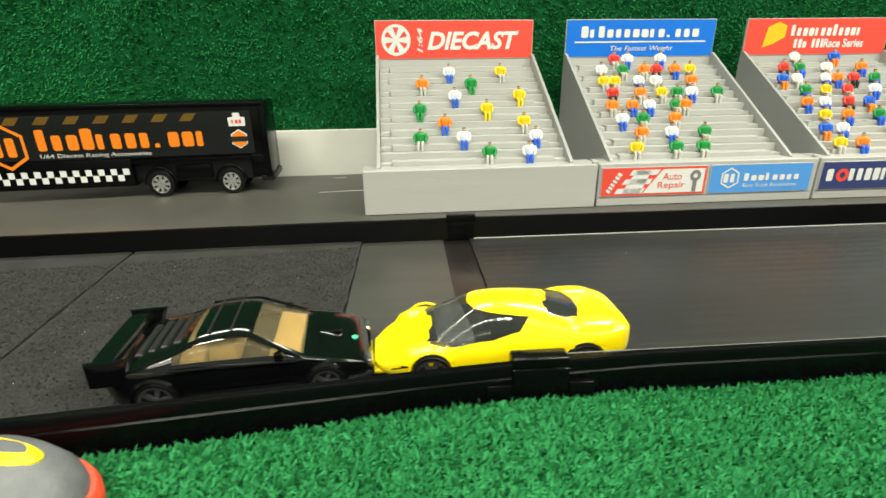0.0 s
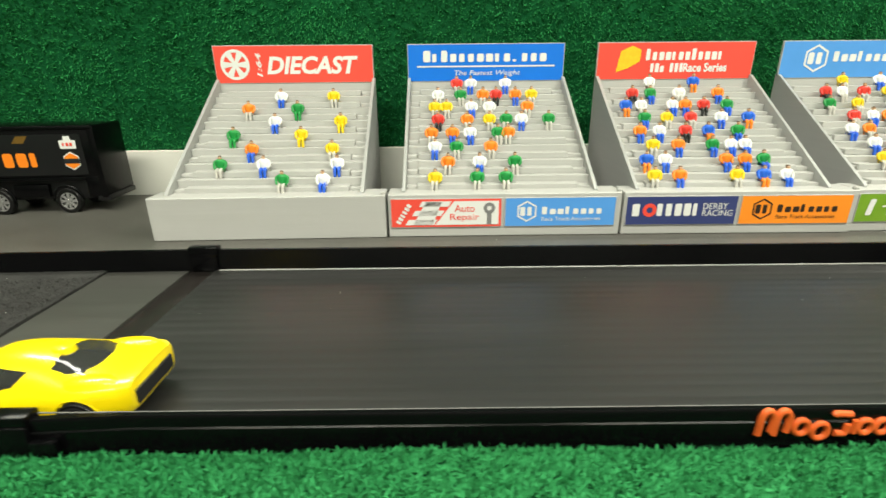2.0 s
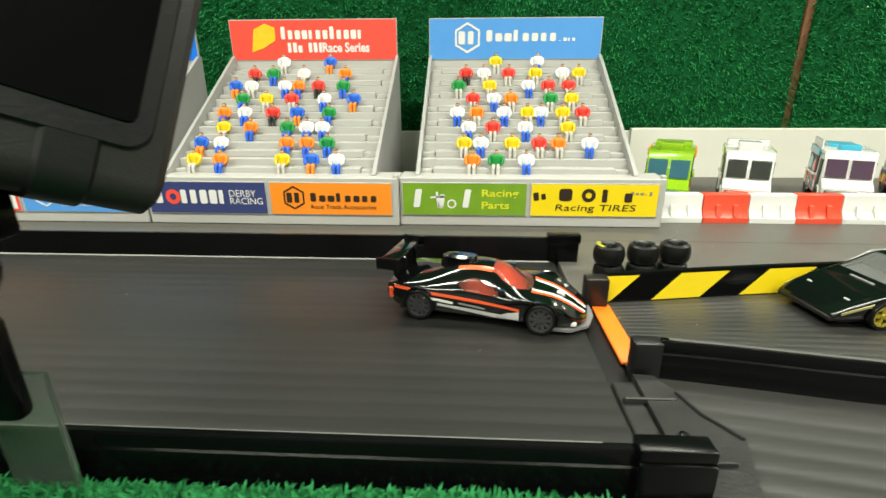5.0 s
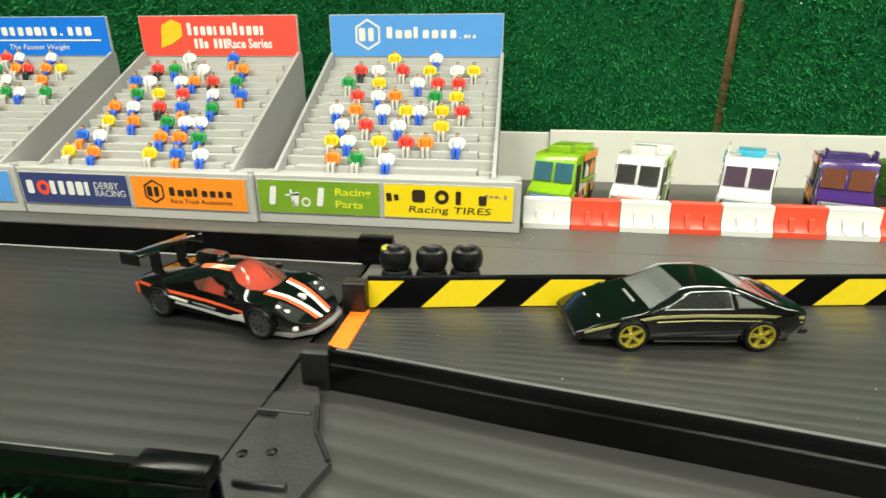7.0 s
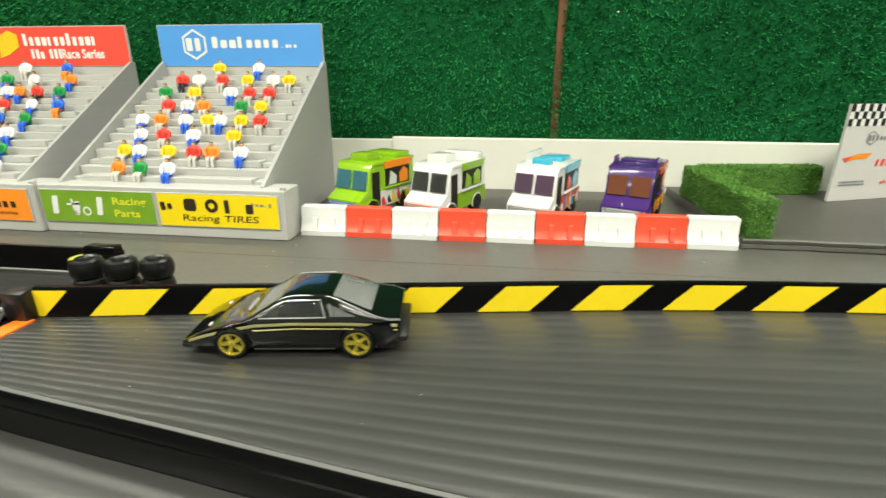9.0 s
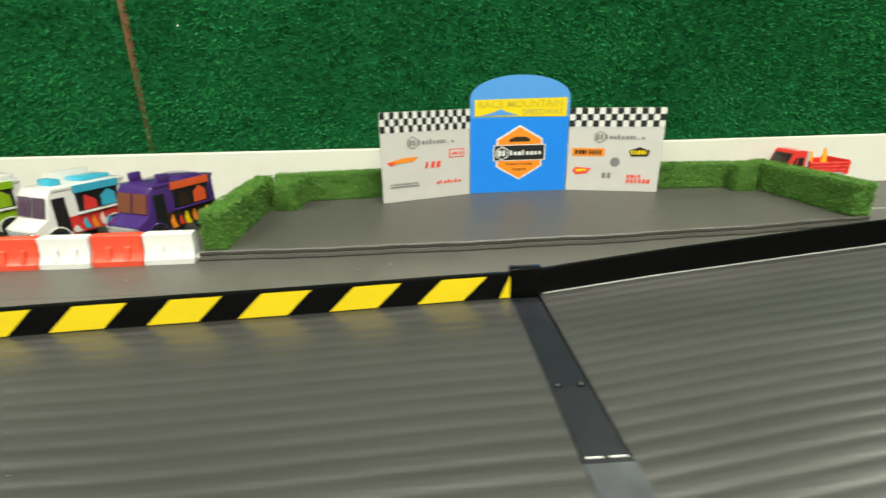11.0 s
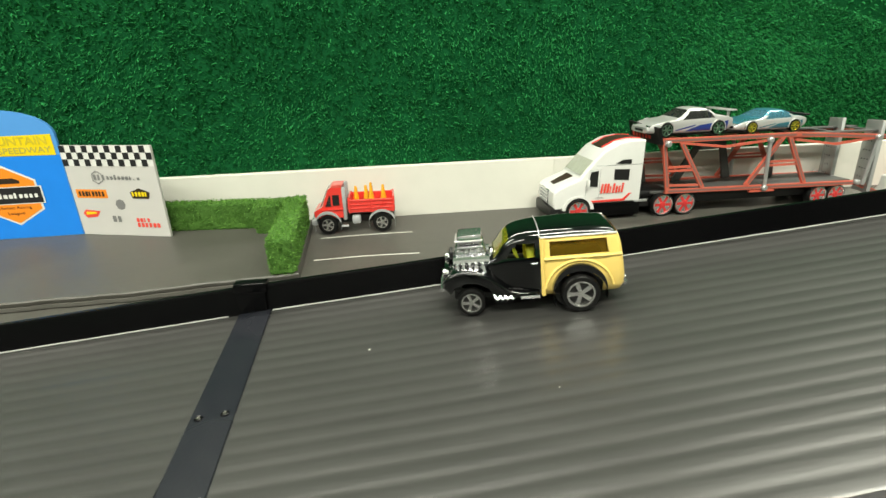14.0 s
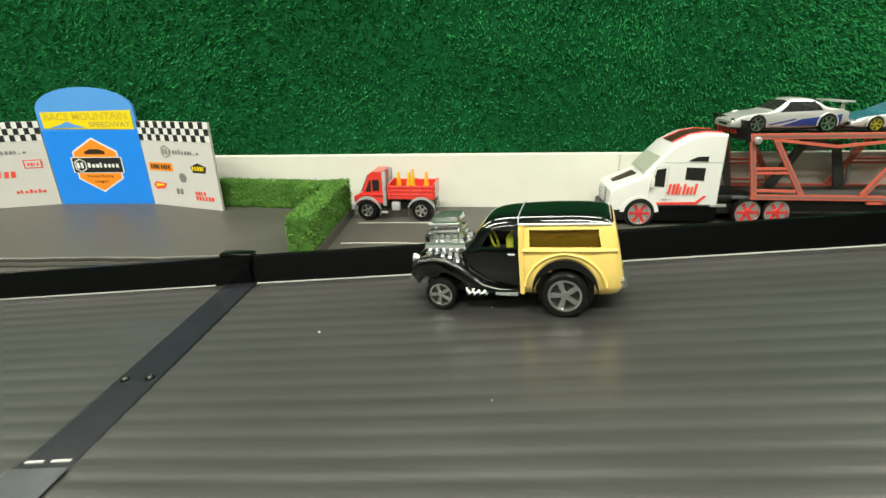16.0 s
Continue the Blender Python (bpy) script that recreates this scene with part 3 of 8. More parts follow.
def stroke(points, r, material, parent, y=-0.0003):
    """A hand-drawn line as a flat ribbon."""
    bm = bmesh.new()
    pts = [Vector((a, 0, b)) for a, b in points]
    prev = None
    for i, q in enumerate(pts):
        d = (pts[min(i + 1, len(pts) - 1)] - pts[max(i - 1, 0)]).normalized()
        s = Vector((-d.z, 0, d.x)) * r
        pair = (bm.verts.new(q + s + Vector((0, y, 0))), bm.verts.new(q - s + Vector((0, y, 0))))
        if prev:
            bm.faces.new((prev[0], prev[1], pair[1], pair[0]))
        prev = pair
    return part("stroke_print", bm, material, parent, smooth=False)


def board_parts(p, w, h):
    bars("X  x  X", w * 0.09, h * 0.25, w * 0.46, h * 0.55, PRINT_WHITE, p, lean=0.15)
    stroke([(w * 0.28, h * 0.72), (w * 0.295, h * 0.25), (w * 0.33, h * 0.25)], 0.0007, PRINT_WHITE, p)
    stroke([(w * 0.23, h * 0.55), (w * 0.35, h * 0.58)], 0.0006, PRINT_WHITE, p)
    ring_print(w * 0.40, h * 0.36, h * 0.09, h * 0.14, 14, PRINT_WHITE, p)
    lettering("lettering", "Racing", w * 0.64, h * 0.52, w * 0.29, h * 0.28, PRINT_LIME, p, bold=0.02)
    lettering("lettering", "Parts", w * 0.64, h * 0.22, w * 0.22, h * 0.22, PRINT_LIME, p, bold=0.02)


def board_tires(p, w, h):
    bars("Xx", w * 0.05, h * 0.53, w * 0.12, h * 0.24, PRINT_BLACK, p, m=Matrix.Translation((0, 0, -0.0015)) @ pose(0, 0, 0, 0, -8, 0))
    bars("X", w * 0.225, h * 0.48, w * 0.16, h * 0.36, PRINT_BLACK, p)
    ring_print(w * 0.455, h * 0.65, h * 0.09, h * 0.20, 18, PRINT_BLACK, p)
    bars("X x", w * 0.56, h * 0.45, w * 0.26, h * 0.38, PRINT_BLACK, p)
    lettering("lettering", "Racing TIRES", w * 0.20, h * 0.13, w * 0.63, h * 0.25, PRINT_BLACK, p, shear=0.1)
    bars("xmm.p", w * 0.78, h * 0.68, w * 0.18, h * 0.12, PRINT_GREY, p)


SHIRTS = {"W": (0.80, 0.80, 0.79), "Y": (0.80, 0.58, 0.01), "O": (0.86, 0.24, 0.02), "G": (0.015, 0.27, 0.055), "R": (0.72, 0.05, 0.035), "B": (0.02, 0.13, 0.66)}
TROUSERS = {"w": (0.50, 0.48, 0.44), "b": (0.02, 0.11, 0.62), "k": (0.02, 0.02, 0.02), "g": (0.015, 0.27, 0.055), "y": (0.80, 0.58, 0.01), "o": (0.86, 0.24, 0.02)}
PAINT = {k: mat("shirt_paint_" + k, c, 0.4, vary=0.06, scale=300) for k, c in SHIRTS.items()}
PAINT.update({k: mat("trouser_paint_" + k, c, 0.4, vary=0.06, scale=300) for k, c in TROUSERS.items()})
SKIN = mat("tan_head_paint", (0.50, 0.30, 0.17), 0.45, vary=0.2, scale=400)
DARK_CAP = mat("dark_cap_paint", (0.14, 0.085, 0.05), 0.5, vary=0.2, scale=400)
FIGURES = {}
COLOUR_WORDS = {"W": "white", "Y": "yellow", "O": "orange", "G": "green", "R": "red", "B": "blue", "w": "pale grey", "b": "blue", "k": "black", "g": "green", "y": "yellow", "o": "orange"}


def oval(cx, cy, cz, rx, ry, n=10):
    return [Vector((cx + rx * math.cos(2 * math.pi * k / n), cy + ry * math.sin(2 * math.pi * k / n), cz)) for k in range(n)]


def figure_mesh(code):
    """A plain seated toy figure; its seat is at the origin, facing -y."""
    if code in FIGURES:
        return FIGURES[code]
    bm = bmesh.new()
    loft(bm, [oval(0, 0, z, rx, ry) for z, rx, ry in ((0, .0030, .0021), (.0022, .0032, .0022), (.0050, .0041, .0024), (.0066, .0044, .0023), (.0076, .0038, .0020), (.0083, .0022, .0014))], mat_index=0)
    for s in (-1, 1):
        rings = [oval(s * x, y, z, r, r, 7) for x, y, z, r in ((.0036, .0, .0074, .0010), (.0046, -.0003, .0058, .0012), (.0045, -.0014, .0032, .0011), (.0032, -.0030, .0017, .0009))]
        loft(bm, rings, mat_index=0)
        rings = [[Vector((s * .0016 + r * math.cos(a), y, z + r * math.sin(a))) for a in (2 * math.pi * k / 7 for k in range(7))] for y, z, r in ((.001, .0012, .0014), (-.0035, .0013, .0014), (-.0047, .0009, .0013))]
        loft(bm, rings, mat_index=1)
        loft(bm, [oval(s * .0016, y, z, r, r * 0.95, 7) for y, z, r in ((-.0045, .0018, .0011), (-.0048, .0002, .0013), (-.0050, -.0032, .0011), (-.0054, -.0040, .0012))], mat_index=1)
    loft(bm, [oval(0, -.0001, z, r, r, 9) for z, r in ((.0076, .0008), (.0082, .0013), (.0091, .0015), (.0100, .0013))], mat_index=2)
    loft(bm, [oval(0, .0001, z, r, r, 9) for z, r in ((.0097, .00146), (.0103, .0013), (.0107, .0008), (.0108, .0002))], mat_index=3)
    me = bpy.data.meshes.new("spectator_figurine")
    bm.to_mesh(me)
    bm.free()
    for m in (PAINT[code[0]], PAINT[code[1]], SKIN, DARK_CAP):
        me.materials.append(m)
    me.polygons.foreach_set("use_smooth", [True] * len(me.polygons))
    FIGURES[code] = me
    return me


ROW_RUN, ROW_RISE, STAND_W = 0.0141, 0.0084, 0.1565


def row_place(i):
    return 0.0078 + ROW_RUN * i, 0.0284 + ROW_RISE * i


def grandstand(x, y, seats, sign, boards, face, label, turn=0.0):
    root = empty("grandstand", pose(x, y, 0.0009, 0, 0, turn))
    tagged(root, label, "grandstand", group="row of grandstands")
    part("front_box", boxed(0.0004, STAND_W - 0.0004, 0, 0.020, 0, 0.0292, 0.0005, 1), GREY, root)
    part("end_post", boxed(STAND_W - 0.0035, STAND_W - 0.0006, 0.001, 0.0045, 0.0285, 0.0312, 0.0005, 1), GREY, root)
    side = [(0.0066, 0.0005), (0.0066, 0.0302), (0.0085, 0.0315), (0.1200, 0.1008), (0.1240, 0.1008), (0.1240, 0.0005)]
    turn_yz = Matrix(((0, 0, 1, 0), (1, 0, 0, 0), (0, 1, 0, 0), (0, 0, 0, 1)))
    for sx in (0.0096, 0.1392):
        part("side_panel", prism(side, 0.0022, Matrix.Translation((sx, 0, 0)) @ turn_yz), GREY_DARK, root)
    part("back_panel", boxed(0.0115, 0.1395, 0.1216, 0.1238, 0.0005, 0.0981, 0.0003, 1), GREY, root)
    for i in range(8):
        ry, rz = row_place(i)
        part("step", boxed(0.0119, 0.1391, ry, ry + ROW_RUN + 0.0012, rz - 0.0078, rz, 0.00035, 1), GREY, root)
        a, b = 0.0195 + 0.0006 * (i % 2), 0.1305 - 0.0008 * (i % 3)
        part("bench", boxed(a, b, ry + 0.0060, ry + ROW_RUN, rz, rz + 0.0041, 0.00035, 1), GREY, root)
        for sx in (0.0119, b + 0.0004):
            part("half_step", boxed(sx, sx + (a - 0.0123 if sx < 0.05 else 0.1387 - b), ry + 0.0074, ry + ROW_RUN, rz, rz + 0.0028, 0.0003, 1), GREY, root)
    s = panel("sign", 0.131, 0.0297, 0.0022, GREY, face, root, pose(0.0096, 0.1212, 0.0974))
    sign(s, 0.131, 0.0297)
    for k, (draw, colour) in enumerate(boards):
        w = 0.0745
        b = panel("advert_board", w, 0.0203, 0.0007, GREY, colour, root, pose(0.0018 + k * 0.0762, -0.0007, 0.0064))
        draw(b, w, 0.0203)
    for i, row in enumerate(seats.split("/")):
        ry, rz = row_place(i)
        for n, seat in enumerate(row.split()):
            u, code = float(seat[:-2]) / 100, seat[-2:]
            ob = new("spectator_figurine", figure_mesh(code))
            ob.matrix_basis = root.matrix_basis @ pose(0.0110 + u * 0.131, ry + 0.0088, rz + 0.0041, 0, 0, ((n * 37 + i * 53) % 17) - 8) @ Matrix.Diagonal((0.90, 1.0, 1.02, 1))
            tagged(ob, "small %s and %s painted toy figure sitting on the grandstand" % (COLOUR_WORDS[code[0]], COLOUR_WORDS[code[1]]), "figurine", group="figurines on the grandstands")
    return root


grandstand(-0.1585, -0.0062, "57Gw 78Wb/22Gw 45Wb 84Wb/36Ob 80Yw/23Gg 61Yy/44Wb 82Yy/26Ow 55Gg/43Wb 75Yw/", sign_diecast, [], CORAL, "grey plastic grandstand with a red sign and few figures", 1.4)
grandstand(-0.0012, -0.0015, "16Yw 38Gw 53Gw/23Ow 40Wb 59Gw/16Wb 28Gw 47Ow/14Ow 26Ob 36Wb 52Gw 58Ow/18Rk 35Ow 48Yw 58Gw 67Wb 83Gw/16Yw 23Yw 38Wb 49Ww 72Ow/18Ww 32Gw 46Ow 54Rk 66Ob 76Yw/30Rw 39Wb 61Wb",
           sign_web, [(board_repair, CORAL), (board_maker(PRINT_WHITE), SKY)], BLUE, "grey plastic grandstand with a bright blue sign, well filled", 0.4)
grandstand(0.1560, -0.0005, "11Yw 24Ob 54Yw 68Bo 80Wb/10Bo 20Wb 53Ob 63Ob 73Gb/17Yw 31Ob 50Gb 60Wb 68Wb/13Ob 24Wb 39Rk 52Bo 69Gb/19Gb 32Yw 46Rw 64Wb 80Bo/11Bo 20Ww 39Wb 47Ob 58Rk 72Gb/18Rk 29Gb 47Ww 71Ob/32Ww 60Bo",
           sign_films, [(board_derby, NAVY), (board_maker(PRINT_BLACK), PRINT_ORANGE)], CORAL, "grey plastic grandstand with a red sign, crowded with figures", -0.3)
grandstand(0.3120, 0.0012, "25Ow 36Gw 50Wb/21Yw 29Wb 44Yw 57Rw 66Ow 81Wb/23Wb 35Rw 51Wb 72Yw/17Wb 27Ow 41Wb 53Yw 60Wb 71Yw 81Rw/25Rw 36Wb 45Ow 66Gw 77Yw/17Gw 34Yw 55Wb 66Rw 77Rw/21Rk 31Ww 45Rw 60Yw 75Ww 84Yw/38Yw 62Wb",
           sign_maker, [(board_parts, LEAF), (board_tires, PRINT_YELLOW)], SKY, "grey plastic grandstand with a sky-blue sign, crowded with figures", 0.0)


# ---- toy vehicles ----
def paint(name, color, rough=0.18, metal=0.0, coat=0.7, vary=0.04, spec=0.4):
    return mat(name, color, rough, metal=metal, coat=coat, vary=vary, scale=150, rvary=0.03, spec=spec)


P_BLACK = paint("gloss_black_paint", (0.0022, 0.0024, 0.0028), 0.12, coat=0.8, spec=0.35)
P_YELLOW = paint("gloss_yellow_paint", (0.86, 0.66, 0.004), 0.25)
P_GOLD = paint("gold_stripe_paint", (0.55, 0.50, 0.22), 0.3, metal=0.6)
P_ORANGE = paint("orange_red_stripe_paint", (0.75, 0.10, 0.03), 0.25)
P_WHITE = paint("white_paint", (0.74, 0.74, 0.725), 0.25)
P_RED = paint("toy_red_paint", (0.70, 0.045, 0.035), 0.28)
P_CREAM = paint("cream_wood_paint", (0.82, 0.60, 0.17), 0.30)
P_SILVER = paint("silver_paint", (0.60, 0.60, 0.60), 0.30, metal=0.45)
P_TEAL = paint("teal_paint", (0.05, 0.22, 0.30), 0.28, metal=0.4)
P_NAVY = paint("blue_stripe_paint", (0.02, 0.04, 0.22), 0.3)
P_LIME = paint("lime_green_paint", (0.25, 0.46, 0.012), 0.28)
P_PURPLE = paint("deep_purple_paint", (0.060, 0.022, 0.16), 0.25)
P_COBALT = paint("blue_paint", (0.02, 0.12, 0.55), 0.3)
P_TURQ = paint("turquoise_paint", (0.05, 0.42, 0.62), 0.3)
CHASSIS = mat("black_chassis", (0.010, 0.010, 0.010), 0.5, vary=0.2, scale=400)
CHROME = mat("chrome_plating", (0.82, 0.82, 0.84), 0.16, metal=0.96, vary=0.05, scale=400)
RIM_GREY = mat("silver_rim", (0.62, 0.62, 0.61), 0.22, metal=0.95, vary=0.1, scale=600)
RIM_DARK = mat("dark_grey_rim", (0.09, 0.09, 0.094), 0.3, metal=0.6, vary=0.1, scale=600)
RIM_GOLD = mat("gold_rim", (0.70, 0.58, 0.08), 0.28, metal=0.75, vary=0.1, scale=600)
RIM_RED = mat("red_rim", (0.68, 0.05, 0.05), 0.3, metal=0.3, vary=0.1, scale=600)
GREY_PLASTIC = mat("grey_moulded_plastic", (0.36, 0.37, 0.38), 0.4, vary=0.08, scale=300)
STEEL_GREY = mat("brushed_grey_metal", (0.42, 0.43, 0.43), 0.4, metal=0.5, vary=0.1, scale=200)
CORAL_FRAME = mat("worn_coral_red_frame", (0.62, 0.100, 0.060), 0.42, color2=(0.46, 0.13, 0.09), scale=160)


def glass(name, color, trans=0.9, rough=0.04):
    return mat(name, color, rough, vary=0.03, trans=trans, ior=1.3, rvary=0.0)


G_SMOKE = glass("smoked_window", (0.22, 0.23, 0.22))
G_CLEAR = glass("clear_window", (0.86, 0.90, 0.88))
G_TAN = glass("amber_window", (0.86, 0.72, 0.42), 0.93)
G_RED = glass("red_window", (0.88, 0.36, 0.26), 0.92)
G_LIME = glass("lime_window", (0.55, 0.58, 0.03), 0.85)
G_AMBER = glass("orange_window", (0.62, 0.36, 0.03), 0.88)
G_BLUE = glass("blue_window", (0.10, 0.30, 0.40), 0.6)


def super_ring(x0, x1, hw, z, n=28, power=4.0):
    out = []
    cx, a = (x0 + x1) / 2, (x1 - x0) / 2
    for k in range(n):
        t = 2 * math.pi * k / n
        c, s = math.cos(t), math.sin(t)
        out.append(Vector((cx + a * math.copysign(abs(c) ** (2 / power), c), hw * math.copysign(abs(s) ** (2 / power), s), z)))
    return out


def wheel(parent, x, y, r, w, rim, spokes=5, z=None, lip=0.78):
    """A wheel with its axle along y, outer face towards the side where it stands."""
    s = -1 if y < 0 else 1
    hub = part("wheel", lathe([(0, -w * 0.3), (r * lip, -w * 0.3), (r * lip, w * 0.16), (0, w * 0.16)], 22), CHASSIS, parent)
    hub.matrix_basis = pose(x, y, r if z is None else z, -90 * s, 0, 0)
    bm = lathe([(r * lip, -w / 2), (r * 0.94, -w / 2), (r, -w * 0.36), (r, w * 0.36), (r * 0.94, w / 2), (r * (lip + 0.03), w / 2), (r * lip, w * 0.44), (r * lip, -w / 2)], 26)
    part("tyre", bm, TYRE, hub)
    bm = lathe([(r * lip, w * 0.1), (r * lip * 1.01, w * 0.47), (r * lip * 0.88, w * 0.47), (r * lip * 0.84, w * 0.1)], 26)
    for k in range(spokes):
        m = Matrix.Rotation(2 * math.pi * k / spokes, 4, "Z")
        q = [(0, -r * 0.09), (r * lip * 0.9, -r * 0.125), (r * lip * 0.9, r * 0.125), (0, r * 0.09)]
        prism(q, w * 0.2, m @ Matrix.Translation((0, 0, w * 0.2)), bm)
    lathe([(0, w * 0.15), (r * 0.2, w * 0.15), (r * 0.18, w * 0.46), (0, w * 0.46)], 12, None, bm)
    part("rim", bm, rim, hub)
    return hub


def smooth_stations(st, n=4):
    arr = [Vector((s[0], 0, 0)) for s in st]
    out = []
    for i in range(len(st) - 1):
        for k in range(n):
            t = k / n
            p0, p1, p2, p3 = st[max(i - 1, 0)], st[i], st[i + 1], st[min(i + 2, len(st) - 1)]
            out.append(tuple(0.5 * (2 * b + (c - a) * t + (2 * a - 5 * b + 4 * c - d) * t * t + (3 * b - a - 3 * c + d) * t ** 3) for a, b, c, d in zip(p0, p1, p2, p3)))
    return out + [st[-1]]


def arch(parent, x, y, r, colour, w=0.0012, flare=0.0006):
    """A dark wheel arch with a painted lip, round a wheel of radius r."""
    s = -1 if y < 0 else 1
    R = r * 1.03
    ob = part("wheel_arch", lathe([(0, 0), (R, 0), (R, w * 0.6), (0, w * 0.6)], 22), CHASSIS, parent)
    ob.matrix_basis = pose(x, y - s * w * 0.3, r, -90 * s, 0, 0)
    pts = [(x + R * math.cos(a), y, r + R * math.sin(a)) for a in (math.pi * k / 12 for k in range(-1, 14))]
    part("arch_lip", tube(pts, flare, 6), colour, parent)


def car_root(name, x, y, z, heading, label, category="toy car", pitch=0.0, group="toy cars on the track"):
    root = empty(name, pose(x, y, z, 0, -pitch, heading))
    return tagged(root, label, category, group=group)


# ---- moulded bodies: one skin each, with windows, panels and wheel openings cut into it ----
def cut_outline(bm, poly, axis, test):
    """Cuts the lines of a convex outline into the faces that pass the test. axis 1: seen from the side (x, z); 2: from above (x, y)."""
    other = 2 if axis == 1 else 1
    x0, x1 = min(p[0] for p in poly) - 1e-4, max(p[0] for p in poly) + 1e-4
    v0, v1 = min(p[1] for p in poly) - 1e-4, max(p[1] for p in poly) + 1e-4
    for i, (ax, av) in enumerate(poly):
        bx, bv = poly[(i + 1) % len(poly)]
        co, no = [0.0, 0.0, 0.0], [0.0, 0.0, 0.0]
        co[0], co[other] = ax, av
        no[0], no[other] = bv - av, ax - bx
        faces = []
        for f in bm.faces:
            xs = [v.co[0] for v in f.verts]
            vs = [v.co[other] for v in f.verts]
            if max(xs) > x0 and min(xs) < x1 and max(vs) > v0 and min(vs) < v1 and test(f):
                faces.append(f)
        edges = list({e for f in faces for e in f.edges})
        verts = list({v for f in faces for v in f.verts})
        bmesh.ops.bisect_plane(bm, geom=faces + edges + verts, dist=2e-6, plane_co=co, plane_no=no)
    bm.normal_update()


def inside(poly, x, v):
    signs = []
    for i, (ax, av) in enumerate(poly):
        bx, bv = poly[(i + 1) % len(poly)]
        signs.append((bx - ax) * (v - av) - (bv - av) * (x - ax))
    return all(s >= -1e-9 for s in signs) or all(s <= 1e-9 for s in signs)


def circle(x, z, r, n=22):
    return [(x + r * math.cos(2 * math.pi * k / n), z + r * math.sin(2 * math.pi * k / n)) for k in range(n)]


def skin_section(x, zl, zb, zt, w, p, tumble):
    d = zb - zl
    half = [(w * 0.74, zl), (w * 0.90, zl + d * 0.04), (w * 0.965, zl + d * 0.18), (w, zl + d * 0.5), (w * 0.995, zl + d * 0.78), (w * 0.985, zl + d * 0.92)]
    for k in range(13):
        a = math.pi / 2 * (k / 12) ** 1.15
        s, c = math.sin(a) ** (2 / p), max(math.cos(a), 0.0) ** (2 / p)
        half.append((max(w * 0.97 * (1 - tumble * s) * c, 0.0), zb + (zt - zb) * s))
    half[-1] = (0.0, half[-1][1])
    return [Vector((x, -y, z)) for y, z in half] + [Vector((x, y, z)) for y, z in reversed(half[:-1])]


def skin(c, stations, regions, material, n=5, name="body"):
    """stations: x, sill z, belt z, top z, half width, squareness, tumblehome.
    regions: name, material (None: an opening), outline, axis, test, inset, label."""
    bm = bmesh.new()
    loft(bm, [skin_section(*s) for s in smooth_stations(stations, n)])
    bmesh.ops.recalc_face_normals(bm, faces=bm.faces[:])
    bm.normal_update()
    for _, _, poly, axis, test, _, _ in regions:
        cut_outline(bm, poly, axis, test)
    bm.normal_update()
    for nm, m, poly, axis, test, inset, label in regions:
        other = 2 if axis == 1 else 1
        picked = []
        for f in bm.faces:
            o = f.calc_center_median()
            if test(f) and inside(poly, o[0], o[other]):
                picked.append(f)
        sides = [picked] if m is None or axis == 2 or test in (anywhere, not_roof) else [[f for f in picked if f.calc_center_median().y < 0], [f for f in picked if f.calc_center_median().y >= 0]]
        for group in sides if m is not None else []:
            if not group:
                continue
            piece = bmesh.new()
            seen = {}
            for f in group:
                vs = []
                for v in f.verts:
                    if v not in seen:
                        seen[v] = piece.verts.new(v.co - v.normal * inset)
                    vs.append(seen[v])
                try:
                    piece.faces.new(vs)
                except ValueError:
                    pass
            part(nm, piece, m, c, label, angle=50)
        bmesh.ops.delete(bm, geom=picked, context="FACES")
    return part(name, bm, material, c, angle=50)


def sidelong(f):
    return abs(f.normal.y) > 0.40


def flank(f):
    return abs(f.normal.y) > 0.15


def above(f):
    return f.normal.z > 0.10 and abs(f.normal.y) < 0.80


def anywhere(f):
    return f.normal.z > -0.6


def not_roof(f):
    return f.normal.z < 0.62


def opening(x, z, r):
    return ("opening", None, circle(x, z, r), 1, sidelong, 0.0, "")


def pane(name, m, poly, axis, test=None, inset=0.00015, label=""):
    return (name, m, poly, axis, test or (sidelong if axis == 1 else above), inset, label)


def band(xa, ya, xb, yb, h):
    """A stripe seen from above, from (xa, ya) to (xb, yb), 2 h wide."""
    return [(xa, ya - h), (xb, yb - h), (xb, yb + h), (xa, ya + h)]


def arch_lip(c, x, z, r, y, colour, t=0.0006, a0=-15, a1=195):
    pts = [(x + r * math.cos(radians(a)), y, z + r * math.sin(radians(a))) for a in (a0 + (a1 - a0) * k / 14 for k in range(15))]
    part("arch_lip", tube(pts, t, 6), colour, c)


def mirrored(pts):
    return pts + [(x, -y) for x, y in reversed(pts)]


